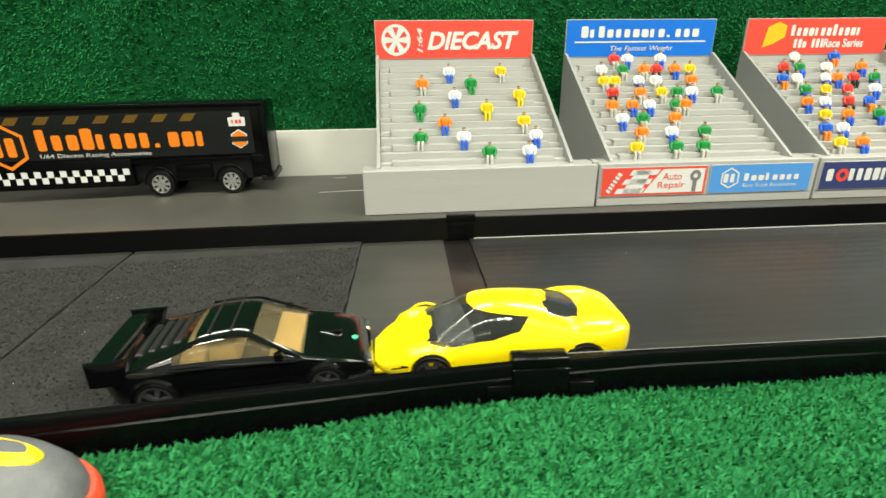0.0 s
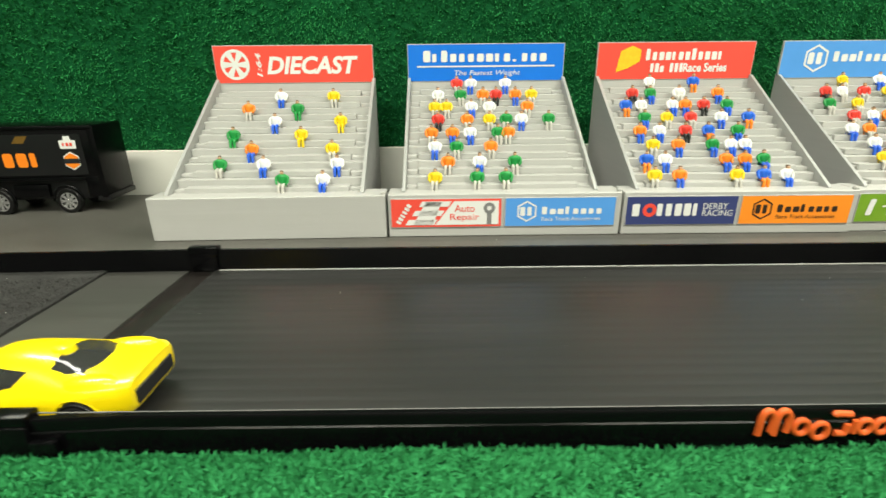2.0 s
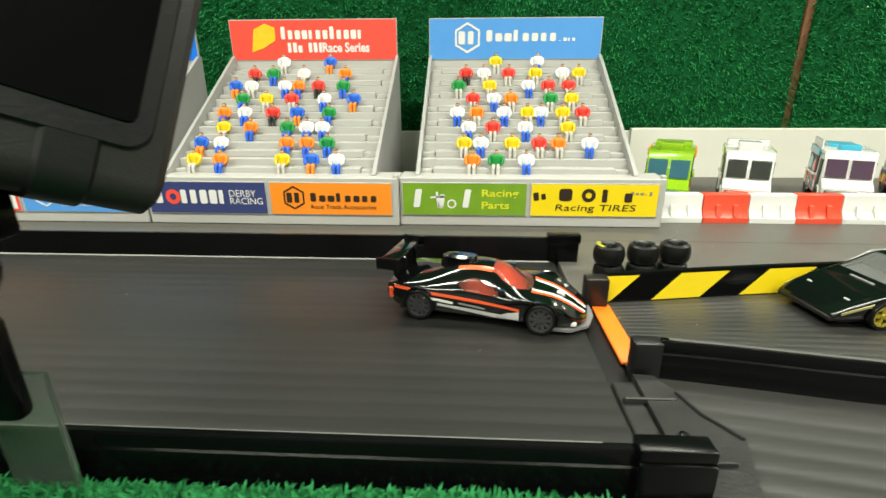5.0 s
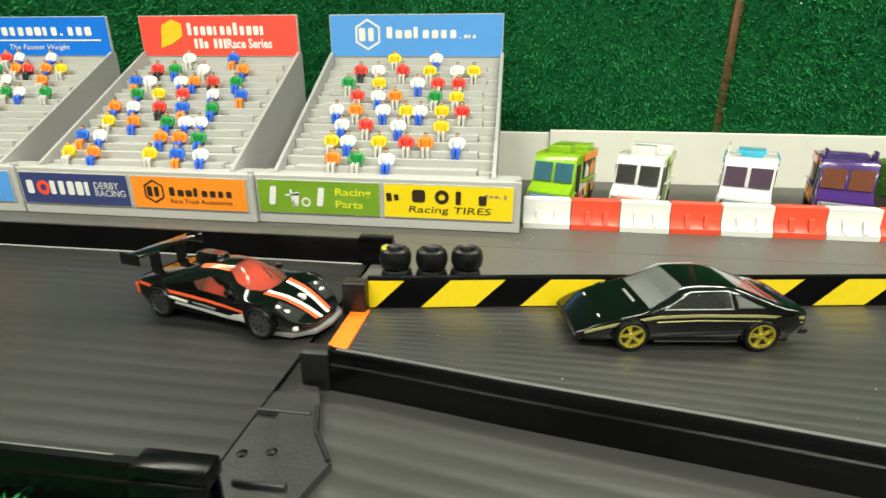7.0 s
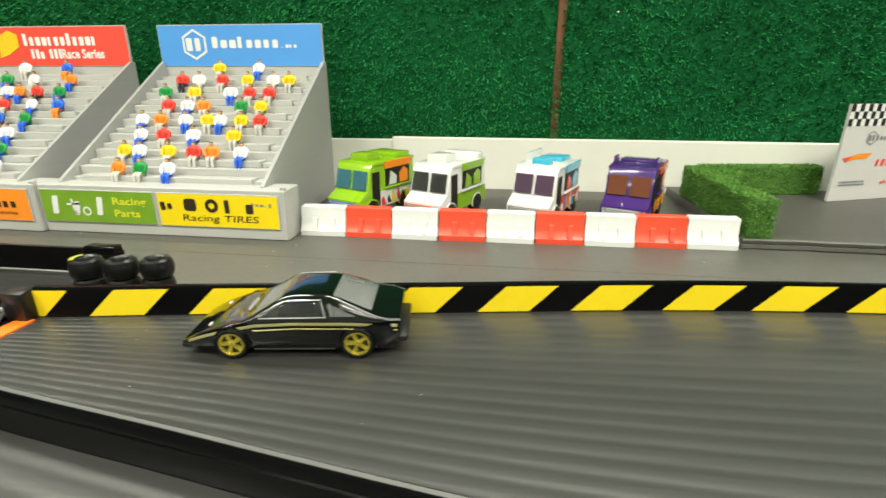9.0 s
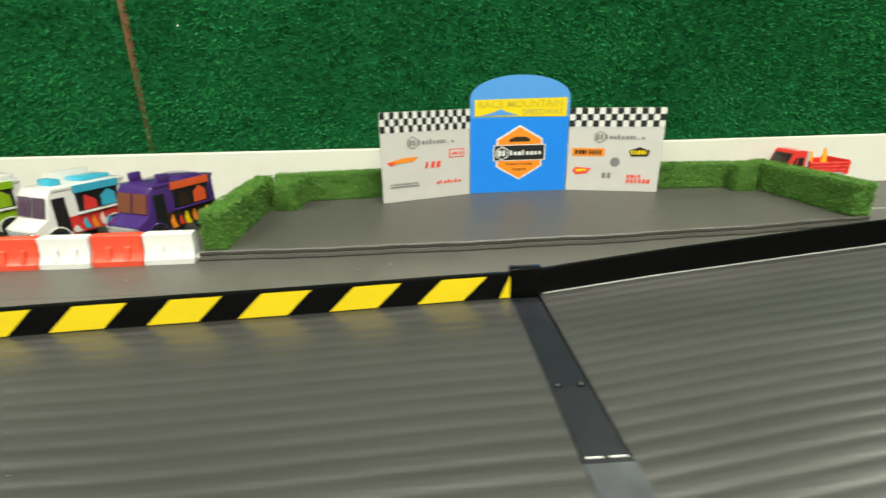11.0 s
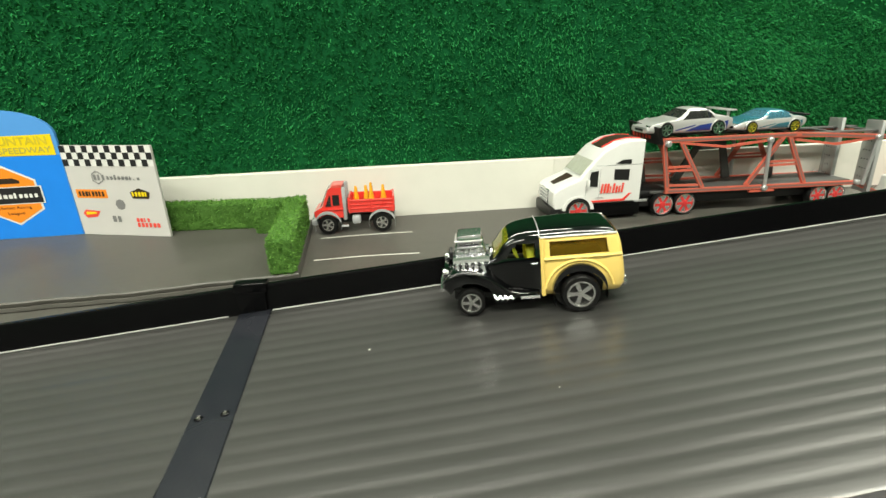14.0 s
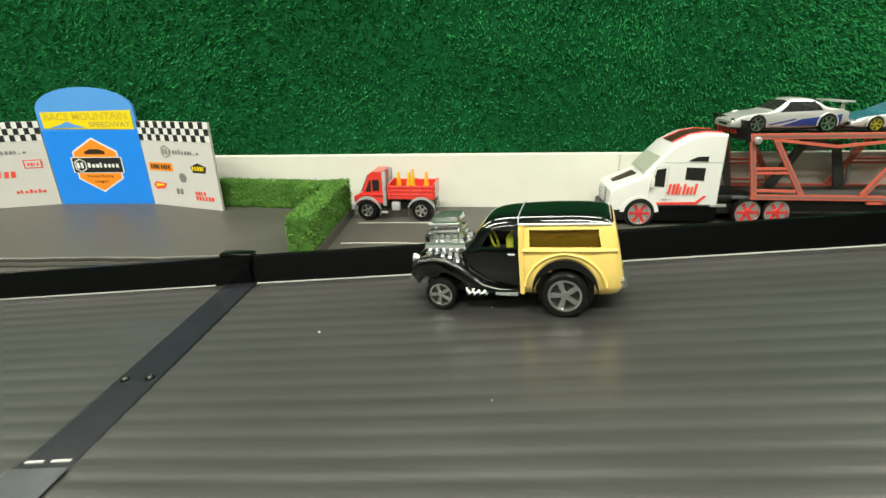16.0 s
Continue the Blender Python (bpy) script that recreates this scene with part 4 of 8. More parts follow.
# black coupe with a rear wing, nose to nose with the yellow car
def black_coupe():
    c = car_root("toy_car", -0.1785, -0.1805, 0.0008, 6.5, "black toy sports coupe with amber windows and rear wing")
    wheels = ((-0.0230, 0.0054), (0.0215, 0.0049))
    skin(c, [(-0.0350, 0.0050, 0.0108, 0.0120, 0.0132, 3.5, 0), (-0.0320, 0.0032, 0.0122, 0.0140, 0.0152, 4, 0), (-0.0260, 0.0026, 0.0134, 0.0154, 0.0161, 5, 0.03), (-0.0190, 0.0024, 0.0137, 0.0172, 0.0160, 5, 0.10), (-0.0125, 0.0024, 0.0134, 0.0198, 0.0155, 5, 0.20), (-0.0055, 0.0024, 0.0130, 0.0207, 0.0153, 5, 0.22), (0.0012, 0.0024, 0.0127, 0.0204, 0.0152, 5, 0.22), (0.0090, 0.0024, 0.0124, 0.0166, 0.0152, 4.5, 0.12), (0.0165, 0.0024, 0.0118, 0.0131, 0.0154, 4.5, 0), (0.0240, 0.0026, 0.0105, 0.0116, 0.0157, 4, 0), (0.0315, 0.0030, 0.0088, 0.0097, 0.0150, 4, 0), (0.0352, 0.0034, 0.0062, 0.0068, 0.0130, 3.5, 0)],
         [opening(x, r, r * 1.08) for x, r in wheels]
         + [pane("windscreen", G_TAN, mirrored([(0.0026, 0.0100), (0.0158, 0.0130)]), 2, label="amber windscreen"),
            pane("side_window", G_TAN, [(-0.0182, 0.0158), (-0.0172, 0.0148), (0.0108, 0.0139), (0.0090, 0.0152), (0.0028, 0.0184), (-0.0010, 0.0191), (-0.0120, 0.0184), (-0.0170, 0.0168)], 1, label="amber side window"),
            pane("rear_window", G_TAN, mirrored([(-0.0142, 0.0104), (-0.0124, 0.0104)]), 2, label="thin amber rear window")],
         P_BLACK)
    part("chassis", boxed(-0.031, 0.032, -0.0122, 0.0122, 0.0018, 0.0080, 0.0006, 1), CHASSIS, c)
    for x in (-0.0088, -0.0030):
        part("roof_groove", boxed(x - 0.0003, x + 0.0003, -0.0098, 0.0098, 0.0203, 0.0209, 0.0001, 1), BLACK_DULL, c)
    for k in range(4):
        part("louvre", boxed(-0.0288 + 0.0034 * k, -0.0268 + 0.0034 * k, -0.0088, 0.0088, 0.0142 + 0.0009 * k, 0.0156 + 0.0009 * k, 0.0004, 1), BLACK_DULL, c)
    wing = [super_ring(-0.0378, -0.0312, 0.0158, z, power=5) if z < 0.0172 else super_ring(-0.0372, -0.0318, 0.0152, z, power=5) for z in (0.0158, 0.0164, 0.0173)]
    part("rear_wing", loft(bmesh.new(), wing), P_BLACK, c)
    part("bonnet_rib", boxed(0.0175, 0.0262, -0.0005, 0.0005, 0.0110, 0.0124, 0.0003, 1), P_BLACK, c)
    for s in (-1, 1):
        part("wing_end_plate", loft(bmesh.new(), [super_ring(-0.0380, -0.0300 + 0.0030 * k, 0.0006, 0.0110 + 0.0070 * k, power=4) for k in (0, 0.5, 1)]), P_BLACK, c).location = (0, s * 0.0152, 0)
        part("wing_mirror", loft(bmesh.new(), [super_ring(0.0082, 0.0104, 0.0012, z, power=3) for z in (0.0134, 0.0138, 0.0148, 0.0152)]), P_BLACK, c).location = (0, s * 0.0153, 0)
        part("sill_trim", tube([(-0.0150, s * 0.0158, 0.0058), (0.0135, s * 0.0154, 0.0054)], 0.0005, 6), P_BLACK, c)
        part("waist_trim", tube([(-0.0185, s * 0.0160, 0.0137), (-0.0050, s * 0.0152, 0.0131), (0.0140, s * 0.0151, 0.0121)], 0.0004, 6), P_BLACK, c)
        part("gutter", tube([(-0.0125, s * 0.0127, 0.0193), (-0.0050, s * 0.0122, 0.0201), (0.0015, s * 0.0122, 0.0198), (0.0150, s * 0.0148, 0.0130)], 0.0004, 6), P_BLACK, c)
        for x, r in wheels:
            arch_lip(c, x, r, r * 1.12, s * 0.0158, P_BLACK, 0.0008)
            wheel(c, x, s * 0.0140, r, 0.0048, RIM_DARK)
        part("front_lamp", boxed(0.0312, 0.0350, s * 0.0098 - 0.0026, s * 0.0098 + 0.0026, 0.0066, 0.0082, 0.0004, 1), CHROME, c)
        part("tail_lamp", boxed(-0.0360, -0.0335, s * 0.0090 - 0.003, s * 0.0090 + 0.003, 0.0080, 0.0104, 0.0003, 1), CHROME, c)
    dot = part("bonnet_badge", lathe([(0, 0), (0.0011, 0), (0.0010, 0.0003), (0, 0.0003)], 12), mat("mint_green_badge", (0.05, 0.45, 0.25), 0.4), c, "small mint green badge")
    dot.location = (0.0300, -0.0020, 0.0102)
    c.scale = (1.03, 1.02, 1.06)
    tan = mat("tan_interior", (0.62, 0.47, 0.22), 0.6)
    part("seats", boxed(-0.0100, -0.0020, -0.0105, 0.0105, 0.0085, 0.0168, 0.0018), tan, c, "tan moulded interior")
    part("rear_shelf", boxed(-0.0170, -0.0102, -0.0112, 0.0112, 0.0085, 0.0140, 0.0010), tan, c)
    part("dashboard", boxed(0.0060, 0.0150, -0.0118, 0.0118, 0.0085, 0.0127, 0.0010), tan, c)


SIDE = Matrix(((1, 0, 0, 0), (0, 0, 1, 0), (0, 1, 0, 0), (0, 0, 0, 1)))


def side_patch(c, poly, y, material, name="stripe", thick=0.0004, label=""):
    """A flat shape of (x, z) on a car's side."""
    return part(name, prism(poly, thick, Matrix.Translation((0, y, 0)) @ SIDE), material, c, label)


def yellow_coupe():
    c = car_root("toy_car", -0.1015, -0.1755, 0.0002, 181.0, "bright yellow toy sports coupe with smoked windows beside the clip")
    wheels = ((-0.0228, 0.0060), (0.0215, 0.0056))
    skin(c, [(-0.0372, 0.0062, 0.0140, 0.0158, 0.0125, 2.6, 0), (-0.0340, 0.0040, 0.0144, 0.0165, 0.0150, 2.6, 0), (-0.0260, 0.0028, 0.0140, 0.0170, 0.0164, 2.4, 0.05), (-0.0180, 0.0026, 0.0128, 0.0190, 0.0163, 2.3, 0.12), (-0.0100, 0.0025, 0.0116, 0.0209, 0.0158, 2.4, 0.18), (0.0, 0.0024, 0.0106, 0.0217, 0.0153, 2.5, 0.2), (0.008, 0.0024, 0.0103, 0.0207, 0.0152, 2.5, 0.2), (0.0150, 0.0024, 0.0103, 0.0171, 0.0155, 2.4, 0.15), (0.0215, 0.0025, 0.0100, 0.0131, 0.0157, 2.4, 0.08), (0.0270, 0.0026, 0.0090, 0.0104, 0.0150, 2.4, 0), (0.0340, 0.0028, 0.0060, 0.0068, 0.0122, 2.4, 0), (0.0378, 0.0030, 0.0046, 0.0050, 0.0070, 2.4, 0)],
         [opening(x, r, r * 1.10) for x, r in wheels]
         + [pane("windscreen", G_SMOKE, [(-0.0074, 0.0187), (-0.0040, 0.0154), (0.0045, 0.0134), (0.0140, 0.0124), (0.0222, 0.0122), (0.0132, 0.0204), (0.0100, 0.0203)], 1, anywhere, label="wraparound smoked windscreen"),
            pane("rear_window", G_SMOKE, mirrored([(-0.0242, 0.0040), (-0.0228, 0.0086), (-0.0190, 0.0098), (-0.0140, 0.0090), (-0.0128, 0.0060)]), 2, label="smoked rear window"),
            pane("front_lamp", CHASSIS, [(0.0262, 0.0074), (0.0330, 0.0052), (0.0322, 0.0060), (0.0290, 0.0074)], 1, label="dark front lamp")],
         P_YELLOW)
    part("chassis", boxed(-0.033, 0.033, -0.0122, 0.0122, 0.0016, 0.0070, 0.0006, 1), CHASSIS, c)
    part("front_splitter", boxed(0.0300, 0.0385, -0.0100, 0.0100, 0.0022, 0.0034, 0.0006), P_YELLOW, c)
    part("seats", boxed(-0.0040, 0.0040, -0.0100, 0.0100, 0.0075, 0.0150, 0.0018), CHASSIS, c)
    part("dashboard", boxed(0.0080, 0.0190, -0.0110, 0.0110, 0.0080, 0.0116, 0.0010), mat("grey_dashboard", (0.25, 0.26, 0.26), 0.5), c)
    part("roof_vent", loft(bmesh.new(), [super_ring(-0.0150, -0.0090, 0.0030, 0.0196, power=2.4), super_ring(-0.0146, -0.0088, 0.0026, 0.0216, power=2.4), super_ring(-0.0130, -0.0088, 0.0016, 0.0220, power=2.4)]), P_YELLOW, c)
    for s in (-1, 1):
        side_patch(c, [(-0.0125, 0.0086), (-0.0020, 0.0070), (-0.0080, 0.0100), (-0.0122, 0.0106)], s * 0.0157 - 0.0003, CHASSIS, "side_intake", 0.0006, "dark side air intake")
        part("front_fender", loft(bmesh.new(), [super_ring(0.0115, 0.0320, 0.0040, 0.0074, power=2.2), super_ring(0.0145, 0.0300, 0.0034, 0.0102, power=2.2), super_ring(0.0175, 0.0270, 0.0024, 0.0116, power=2.2), super_ring(0.0205, 0.0240, 0.0011, 0.0120, power=2.2)]), P_YELLOW, c).location = (0, s * 0.0116, 0)
        part("rear_fender", loft(bmesh.new(), [super_ring(-0.0360, -0.0140, 0.0044, 0.0120, power=2.3), super_ring(-0.0350, -0.0160, 0.0040, 0.0148, power=2.3), super_ring(-0.0330, -0.0185, 0.0030, 0.0166, power=2.3), super_ring(-0.0300, -0.0220, 0.0014, 0.0173, power=2.3)]), P_YELLOW, c).location = (0, s * 0.0112, 0)
        for x, r in wheels:
            arch_lip(c, x, r, r * 1.12, s * 0.0158, P_YELLOW, 0.0005)
            wheel(c, x, s * 0.0144, r, 0.0050, RIM_DARK, 6)
    c.scale = (1.06, 1.03, 1.05)
    part("rear_grille", boxed(-0.0378, -0.0368, -0.0105, 0.0105, 0.0070, 0.0120, 0.0003, 1), CHASSIS, c)


def race_car():
    mx, my = 0.3580, -0.1225
    h = -13.0
    a = radians(h + 90)
    c = car_root("toy_race_car", mx + 0.0148 * math.cos(a), my + 0.0148 * math.sin(a), 0.0002, h, "black toy endurance racer with orange stripes, red windows, tall wing")
    c.scale = (0.98, 0.98, 1.07)
    wheels = ((-0.0232, 0.0056), (0.0225, 0.0054))
    regions = [opening(x, r, r * 1.08) for x, r in wheels]
    regions += [pane("windscreen", G_RED, mirrored([(0.0030, 0.0060), (0.0080, 0.0090), (0.0135, 0.0098), (0.0165, 0.0075), (0.0180, 0.0030)]), 2, label="red tinted windscreen"),
                pane("side_window", G_RED, [(-0.0092, 0.0140), (-0.0070, 0.0118), (0.0072, 0.0108), (0.0050, 0.0130), (-0.0030, 0.0156)], 1, flank, label="red tinted side window"),
                pane("lamp_cover", G_SMOKE, [(0.0250, 0.0082), (0.0340, 0.0060), (0.0345, 0.0135), (0.0265, 0.0135)], 2, inset=-0.0001, label="dark glossy lamp cover"),
                pane("lamp_cover", G_SMOKE, [(0.0250, -0.0082), (0.0340, -0.0060), (0.0345, -0.0135), (0.0265, -0.0135)], 2, inset=-0.0001, label="dark glossy lamp cover"),
                pane("side_stripe", P_ORANGE, [(-0.0330, 0.0108), (0.0140, 0.0070), (0.0140, 0.0080), (-0.0330, 0.0119)], 1, inset=0.0),
                pane("side_flash", P_WHITE, [(-0.0165, 0.0060), (0.0060, 0.0034), (0.0145, 0.0032), (0.0145, 0.0044), (-0.0165, 0.0069)], 1, inset=0.0, label="white flash along the sill"),
                pane("side_flash", P_WHITE, [(0.0060, 0.0046), (0.0140, 0.0040), (0.0140, 0.0068)], 1, inset=0.0)]
    for s in (-1, 1):
        regions += [pane("roof_stripe", P_ORANGE, band(-0.0110, s * 0.0062, 0.0030, s * 0.0058, 0.0011), 2, inset=0.0),
                    pane("bonnet_stripe", P_ORANGE, band(0.0180, s * 0.0070, 0.0375, s * 0.0036, 0.0009), 2, inset=0.0),
                    pane("bonnet_stripe", P_WHITE, band(0.0182, s * 0.0050, 0.0380, s * 0.0020, 0.0008), 2, inset=0.0)]
    skin(c, [(-0.0365, 0.0060, 0.0110, 0.0120, 0.0140, 2.6, 0), (-0.032, 0.0034, 0.0116, 0.0131, 0.0156, 2.6, 0), (-0.022, 0.0026, 0.0112, 0.0150, 0.0160, 2.4, 0.1), (-0.012, 0.0022, 0.0103, 0.0178, 0.0154, 2.3, 0.2), (-0.003, 0.0022, 0.0097, 0.0191, 0.0149, 2.3, 0.26), (0.005, 0.0022, 0.0093, 0.0182, 0.0148, 2.3, 0.26), (0.0120, 0.0022, 0.0102, 0.0143, 0.0150, 2.5, 0.15), (0.0185, 0.0022, 0.0113, 0.0116, 0.0156, 2.8, 0), (0.0255, 0.0022, 0.0106, 0.0102, 0.0154, 2.8, 0), (0.0315, 0.0022, 0.0078, 0.0078, 0.0138, 2.6, 0), (0.0362, 0.0022, 0.0050, 0.0052, 0.0110, 2.6, 0), (0.0385, 0.0022, 0.0036, 0.0039, 0.0060, 2.6, 0)], regions, P_BLACK)
    part("front_splitter", prism([(0.020, -0.0150), (0.033, -0.0140), (0.0395, -0.0085), (0.0410, 0.0), (0.0395, 0.0085), (0.033, 0.0140), (0.020, 0.0150)], 0.0010, Matrix.Translation((0, 0, 0.0012))), mat("grey_splitter", (0.16, 0.16, 0.16), 0.35, vary=0.1, scale=300), c, "grey front splitter")
    part("chassis", boxed(-0.033, 0.031, -0.0122, 0.0122, 0.0014, 0.0060, 0.0006, 1), CHASSIS, c)
    inner = mat("red_moulded_interior", (0.62, 0.07, 0.025), 0.5)
    part("interior", loft(bmesh.new(), [super_ring(-0.010, 0.014, 0.0110, 0.0070, power=3), super_ring(-0.010, 0.012, 0.0108, 0.0098, power=3), super_ring(-0.008, 0.002, 0.0080, 0.0150, power=3)]), inner, c, "red moulded interior")
    scoop = [super_ring(-0.0190, -0.0035, 0.0034, 0.0160, power=3), super_ring(-0.0180, -0.0040, 0.0030, 0.0196, power=3), super_ring(-0.0165, -0.0045, 0.0022, 0.0204, power=3)]
    part("roof_scoop", loft(bmesh.new(), scoop), P_BLACK, c)
    part("wiper", tube([(0.0150, 0.0020, 0.0128), (0.0090, 0.0035, 0.0164)], 0.0003, 6), CHASSIS, c)
    for s in (-1, 1):
        side_patch(c, [(-0.022, 0.0082), (-0.010, 0.0072), (-0.010, 0.0079), (-0.022, 0.0091)], s * 0.0158 - 0.0002, PRINT_WHITE, name="word_bar")
        side_patch(c, [(-0.008, 0.0072), (0.002, 0.0062), (0.002, 0.0067), (-0.008, 0.0077)], s * 0.0150 - 0.0002, PRINT_GREY, name="word_bar")
        part("rear_flash", boxed(-0.0358, -0.0338, s * 0.0146 - 0.0006, s * 0.0146 + 0.0006, 0.0066, 0.0108, 0.0004, 1), P_ORANGE, c)
        part("bonnet_badge", boxed(0.0270, 0.0300, s * 0.0004 - 0.0004, s * 0.0004 + 0.0004, 0.0078, 0.0100, 0.0002, 1), P_WHITE, c)
        for k in range(2):
            lamp = part("front_lamp", lathe([(0, -0.0006), (0.0010, -0.0002), (0.0012, 0.0002), (0.0008, 0.0006), (0, 0.0007)], 14), RIM_GREY, c)
            lamp.matrix_basis = pose(0.0272 + 0.0030 * k, s * (0.0112 - 0.0008 * k), 0.0096 - 0.0014 * k, 0, 35, 0)
        part("wing_mirror", loft(bmesh.new(), [super_ring(0.0068, 0.0092, 0.0011, z, power=3) for z in (0.0122, 0.0125, 0.0134, 0.0137)]), P_BLACK, c).location = (0, s * 0.0140, 0)
        for x, r in wheels:
            arch_lip(c, x, r, r * 1.10, s * 0.0155, P_BLACK, 0.0005)
            wheel(c, x, s * 0.0141, r, 0.0050, RIM_DARK, 10)
        part("wing_strut", boxed(-0.0372, -0.0315, s * 0.0060 - 0.0004, s * 0.0060 + 0.0004, 0.0115, 0.0194, 0.0002, 1), P_BLACK, c)
        part("wing_end_plate", boxed(-0.0405, -0.0310, s * 0.0152 - 0.0005, s * 0.0152 + 0.0005, 0.0170, 0.0214, 0.0004, 1), P_BLACK, c)
        part("number_panel", boxed(0.0330, 0.0350, s * 0.0118 - 0.0012, s * 0.0118 + 0.0012, 0.0030, 0.0046, 0.0003, 1), P_WHITE, c)
    part("rear_wing", boxed(-0.0395, -0.0325, -0.0152, 0.0152, 0.0192, 0.0203, 0.0005), P_BLACK, c)
    part("wing_stripe", boxed(-0.0394, -0.0385, -0.0100, 0.0100, 0.0186, 0.0192, 0.0002, 1), P_ORANGE, c)


def wedge_car():
    fx, fy, rx, ry = 0.5010, -0.1185, 0.5423, -0.1130
    h = math.degrees(math.atan2(fy - ry, fx - rx))
    a = radians(h - 90)
    c = car_root("toy_car", (fx + rx) / 2 + 0.0148 * math.cos(a) + 0.0010, (fy + ry) / 2 + 0.0148 * math.sin(a), 0.0002, h, "black wedge-shaped toy coupe with gold wheels and gold pinstripes")
    c.scale = (1.03, 1.0, 1.02)
    wheels = ((-0.0205, 0.0055), (0.0205, 0.0053))
    skin(c, [(-0.0345, 0.0060, 0.0122, 0.0136, 0.0135, 4, 0), (-0.0305, 0.0036, 0.0130, 0.0144, 0.0148, 4, 0), (-0.0265, 0.0030, 0.0134, 0.0152, 0.0150, 5, 0.05), (-0.0190, 0.0027, 0.0136, 0.0182, 0.0152, 6, 0.12), (-0.0125, 0.0026, 0.0136, 0.0206, 0.0152, 6, 0.16), (-0.0050, 0.0025, 0.0136, 0.0212, 0.0151, 6, 0.18), (0.0035, 0.0024, 0.0134, 0.0205, 0.0150, 6, 0.18), (0.0100, 0.0024, 0.0130, 0.0168, 0.0150, 6, 0.1), (0.0165, 0.0025, 0.0121, 0.0132, 0.0149, 5, 0), (0.0240, 0.0026, 0.0103, 0.0110, 0.0147, 5, 0), (0.0310, 0.0028, 0.0080, 0.0086, 0.0142, 4, 0), (0.0350, 0.0030, 0.0062, 0.0067, 0.0137, 3.5, 0), (0.0375, 0.0036, 0.0050, 0.0054, 0.0128, 3, 0)],
         [opening(x, r, r * 1.08) for x, r in wheels]
         + [pane("windscreen", G_CLEAR, mirrored([(0.0042, 0.0100), (0.0150, 0.0126)]), 2, label="clear windscreen"),
            pane("rear_window", G_CLEAR, mirrored([(-0.0250, 0.0110), (-0.0125, 0.0098)]), 2, label="clear rear window"),
            pane("side_window", G_SMOKE, [(-0.0102, 0.0147), (0.0106, 0.0144), (0.0030, 0.0192), (-0.0088, 0.0197)], 1, label="shaded side window"),
            pane("quarter_window", G_CLEAR, [(-0.0205, 0.0148), (-0.0120, 0.0148), (-0.0112, 0.0190)], 1, label="clear quarter window")],
         P_BLACK)
    part("chassis", boxed(-0.032, 0.034, -0.0122, 0.0122, 0.0016, 0.0050, 0.0006, 1), CHASSIS, c)
    pale = mat("pale_grey_interior", (0.55, 0.56, 0.55), 0.4)
    for s in (-1, 1):
        part("seat", boxed(-0.0068, 0.0010, s * 0.0058 - 0.0046, s * 0.0058 + 0.0046, 0.0060, 0.0186, 0.0018), CHASSIS, c)
        part("quarter_trim", boxed(-0.0118, -0.0100, s * 0.0110 - 0.0012, s * 0.0110 + 0.0012, 0.0100, 0.0176, 0.0005), pale, c)
        part("lower_pinstripe", tube([(-0.0335, s * 0.0140, 0.0099), (-0.018, s * 0.0152, 0.0108), (0.0, s * 0.01508, 0.0108), (0.0130, s * 0.0150, 0.0101)], 0.0002, 6), P_GOLD, c)
        bm = bmesh.new()
        loft(bm, [[Vector((x, s * y, z)), Vector((x, s * (y + 0.0003), z)), Vector((x, s * (y + 0.0003), z + 0.0009)), Vector((x, s * y, z + 0.0009))] for x, y, z in ((-0.0335, 0.0139, 0.0111), (-0.018, 0.0151, 0.0121), (0.000, 0.01498, 0.0121), (0.012, 0.0148, 0.0114), (0.0165, 0.0148, 0.0106), (0.024, 0.0146, 0.0090), (0.0310, 0.0141, 0.0069), (0.0350, 0.0136, 0.0054))])
        part("pinstripe", bm, P_GOLD, c)
        frame_line = [(-0.0104, 0.0145), (0.0110, 0.0142), (0.0032, 0.0195), (-0.0090, 0.0200), (-0.0104, 0.0145)]
        part("window_trim", tube([(x, s * (0.0146 - (z - 0.0136) * 0.33), z) for x, z in frame_line], 0.0002, 6), STEEL_GREY, c, "silver window trim")
        part("sill_strip", tube([(-0.0130, s * 0.0152, 0.0036), (0.0130, s * 0.0150, 0.0034)], 0.0004, 6), BLACK_DULL, c)
        for x, r in wheels:
            arch_lip(c, x, r, r * 1.10, s * 0.0149, P_BLACK, 0.0004)
            wheel(c, x, s * 0.0134, r, 0.0048, RIM_GOLD, 5, lip=0.76)
    part("dashboard", boxed(0.0040, 0.0140, -0.0118, 0.0118, 0.0070, 0.0126, 0.0010), mat("grey_moulded_dash", (0.07, 0.07, 0.07), 0.5), c)
    part("rear_shelf", boxed(-0.0260, -0.0080, -0.0115, 0.0115, 0.0070, 0.0130, 0.0010), mat("grey_moulded_shelf", (0.10, 0.10, 0.10), 0.5), c)
    part("interior", boxed(-0.0098, 0.0060, -0.0120, 0.0120, 0.0070, 0.0148, 0.0010), CHASSIS, c)
    part("front_bumper", boxed(0.0345, 0.0382, -0.0130, 0.0130, 0.0026, 0.0046, 0.0009), BLACK_DULL, c)
    part("bonnet_word_bar", boxed(0.0168, 0.0178, -0.0045, 0.0055, 0.0127, 0.0132, 0.0001, 1), PRINT_GREY, c)
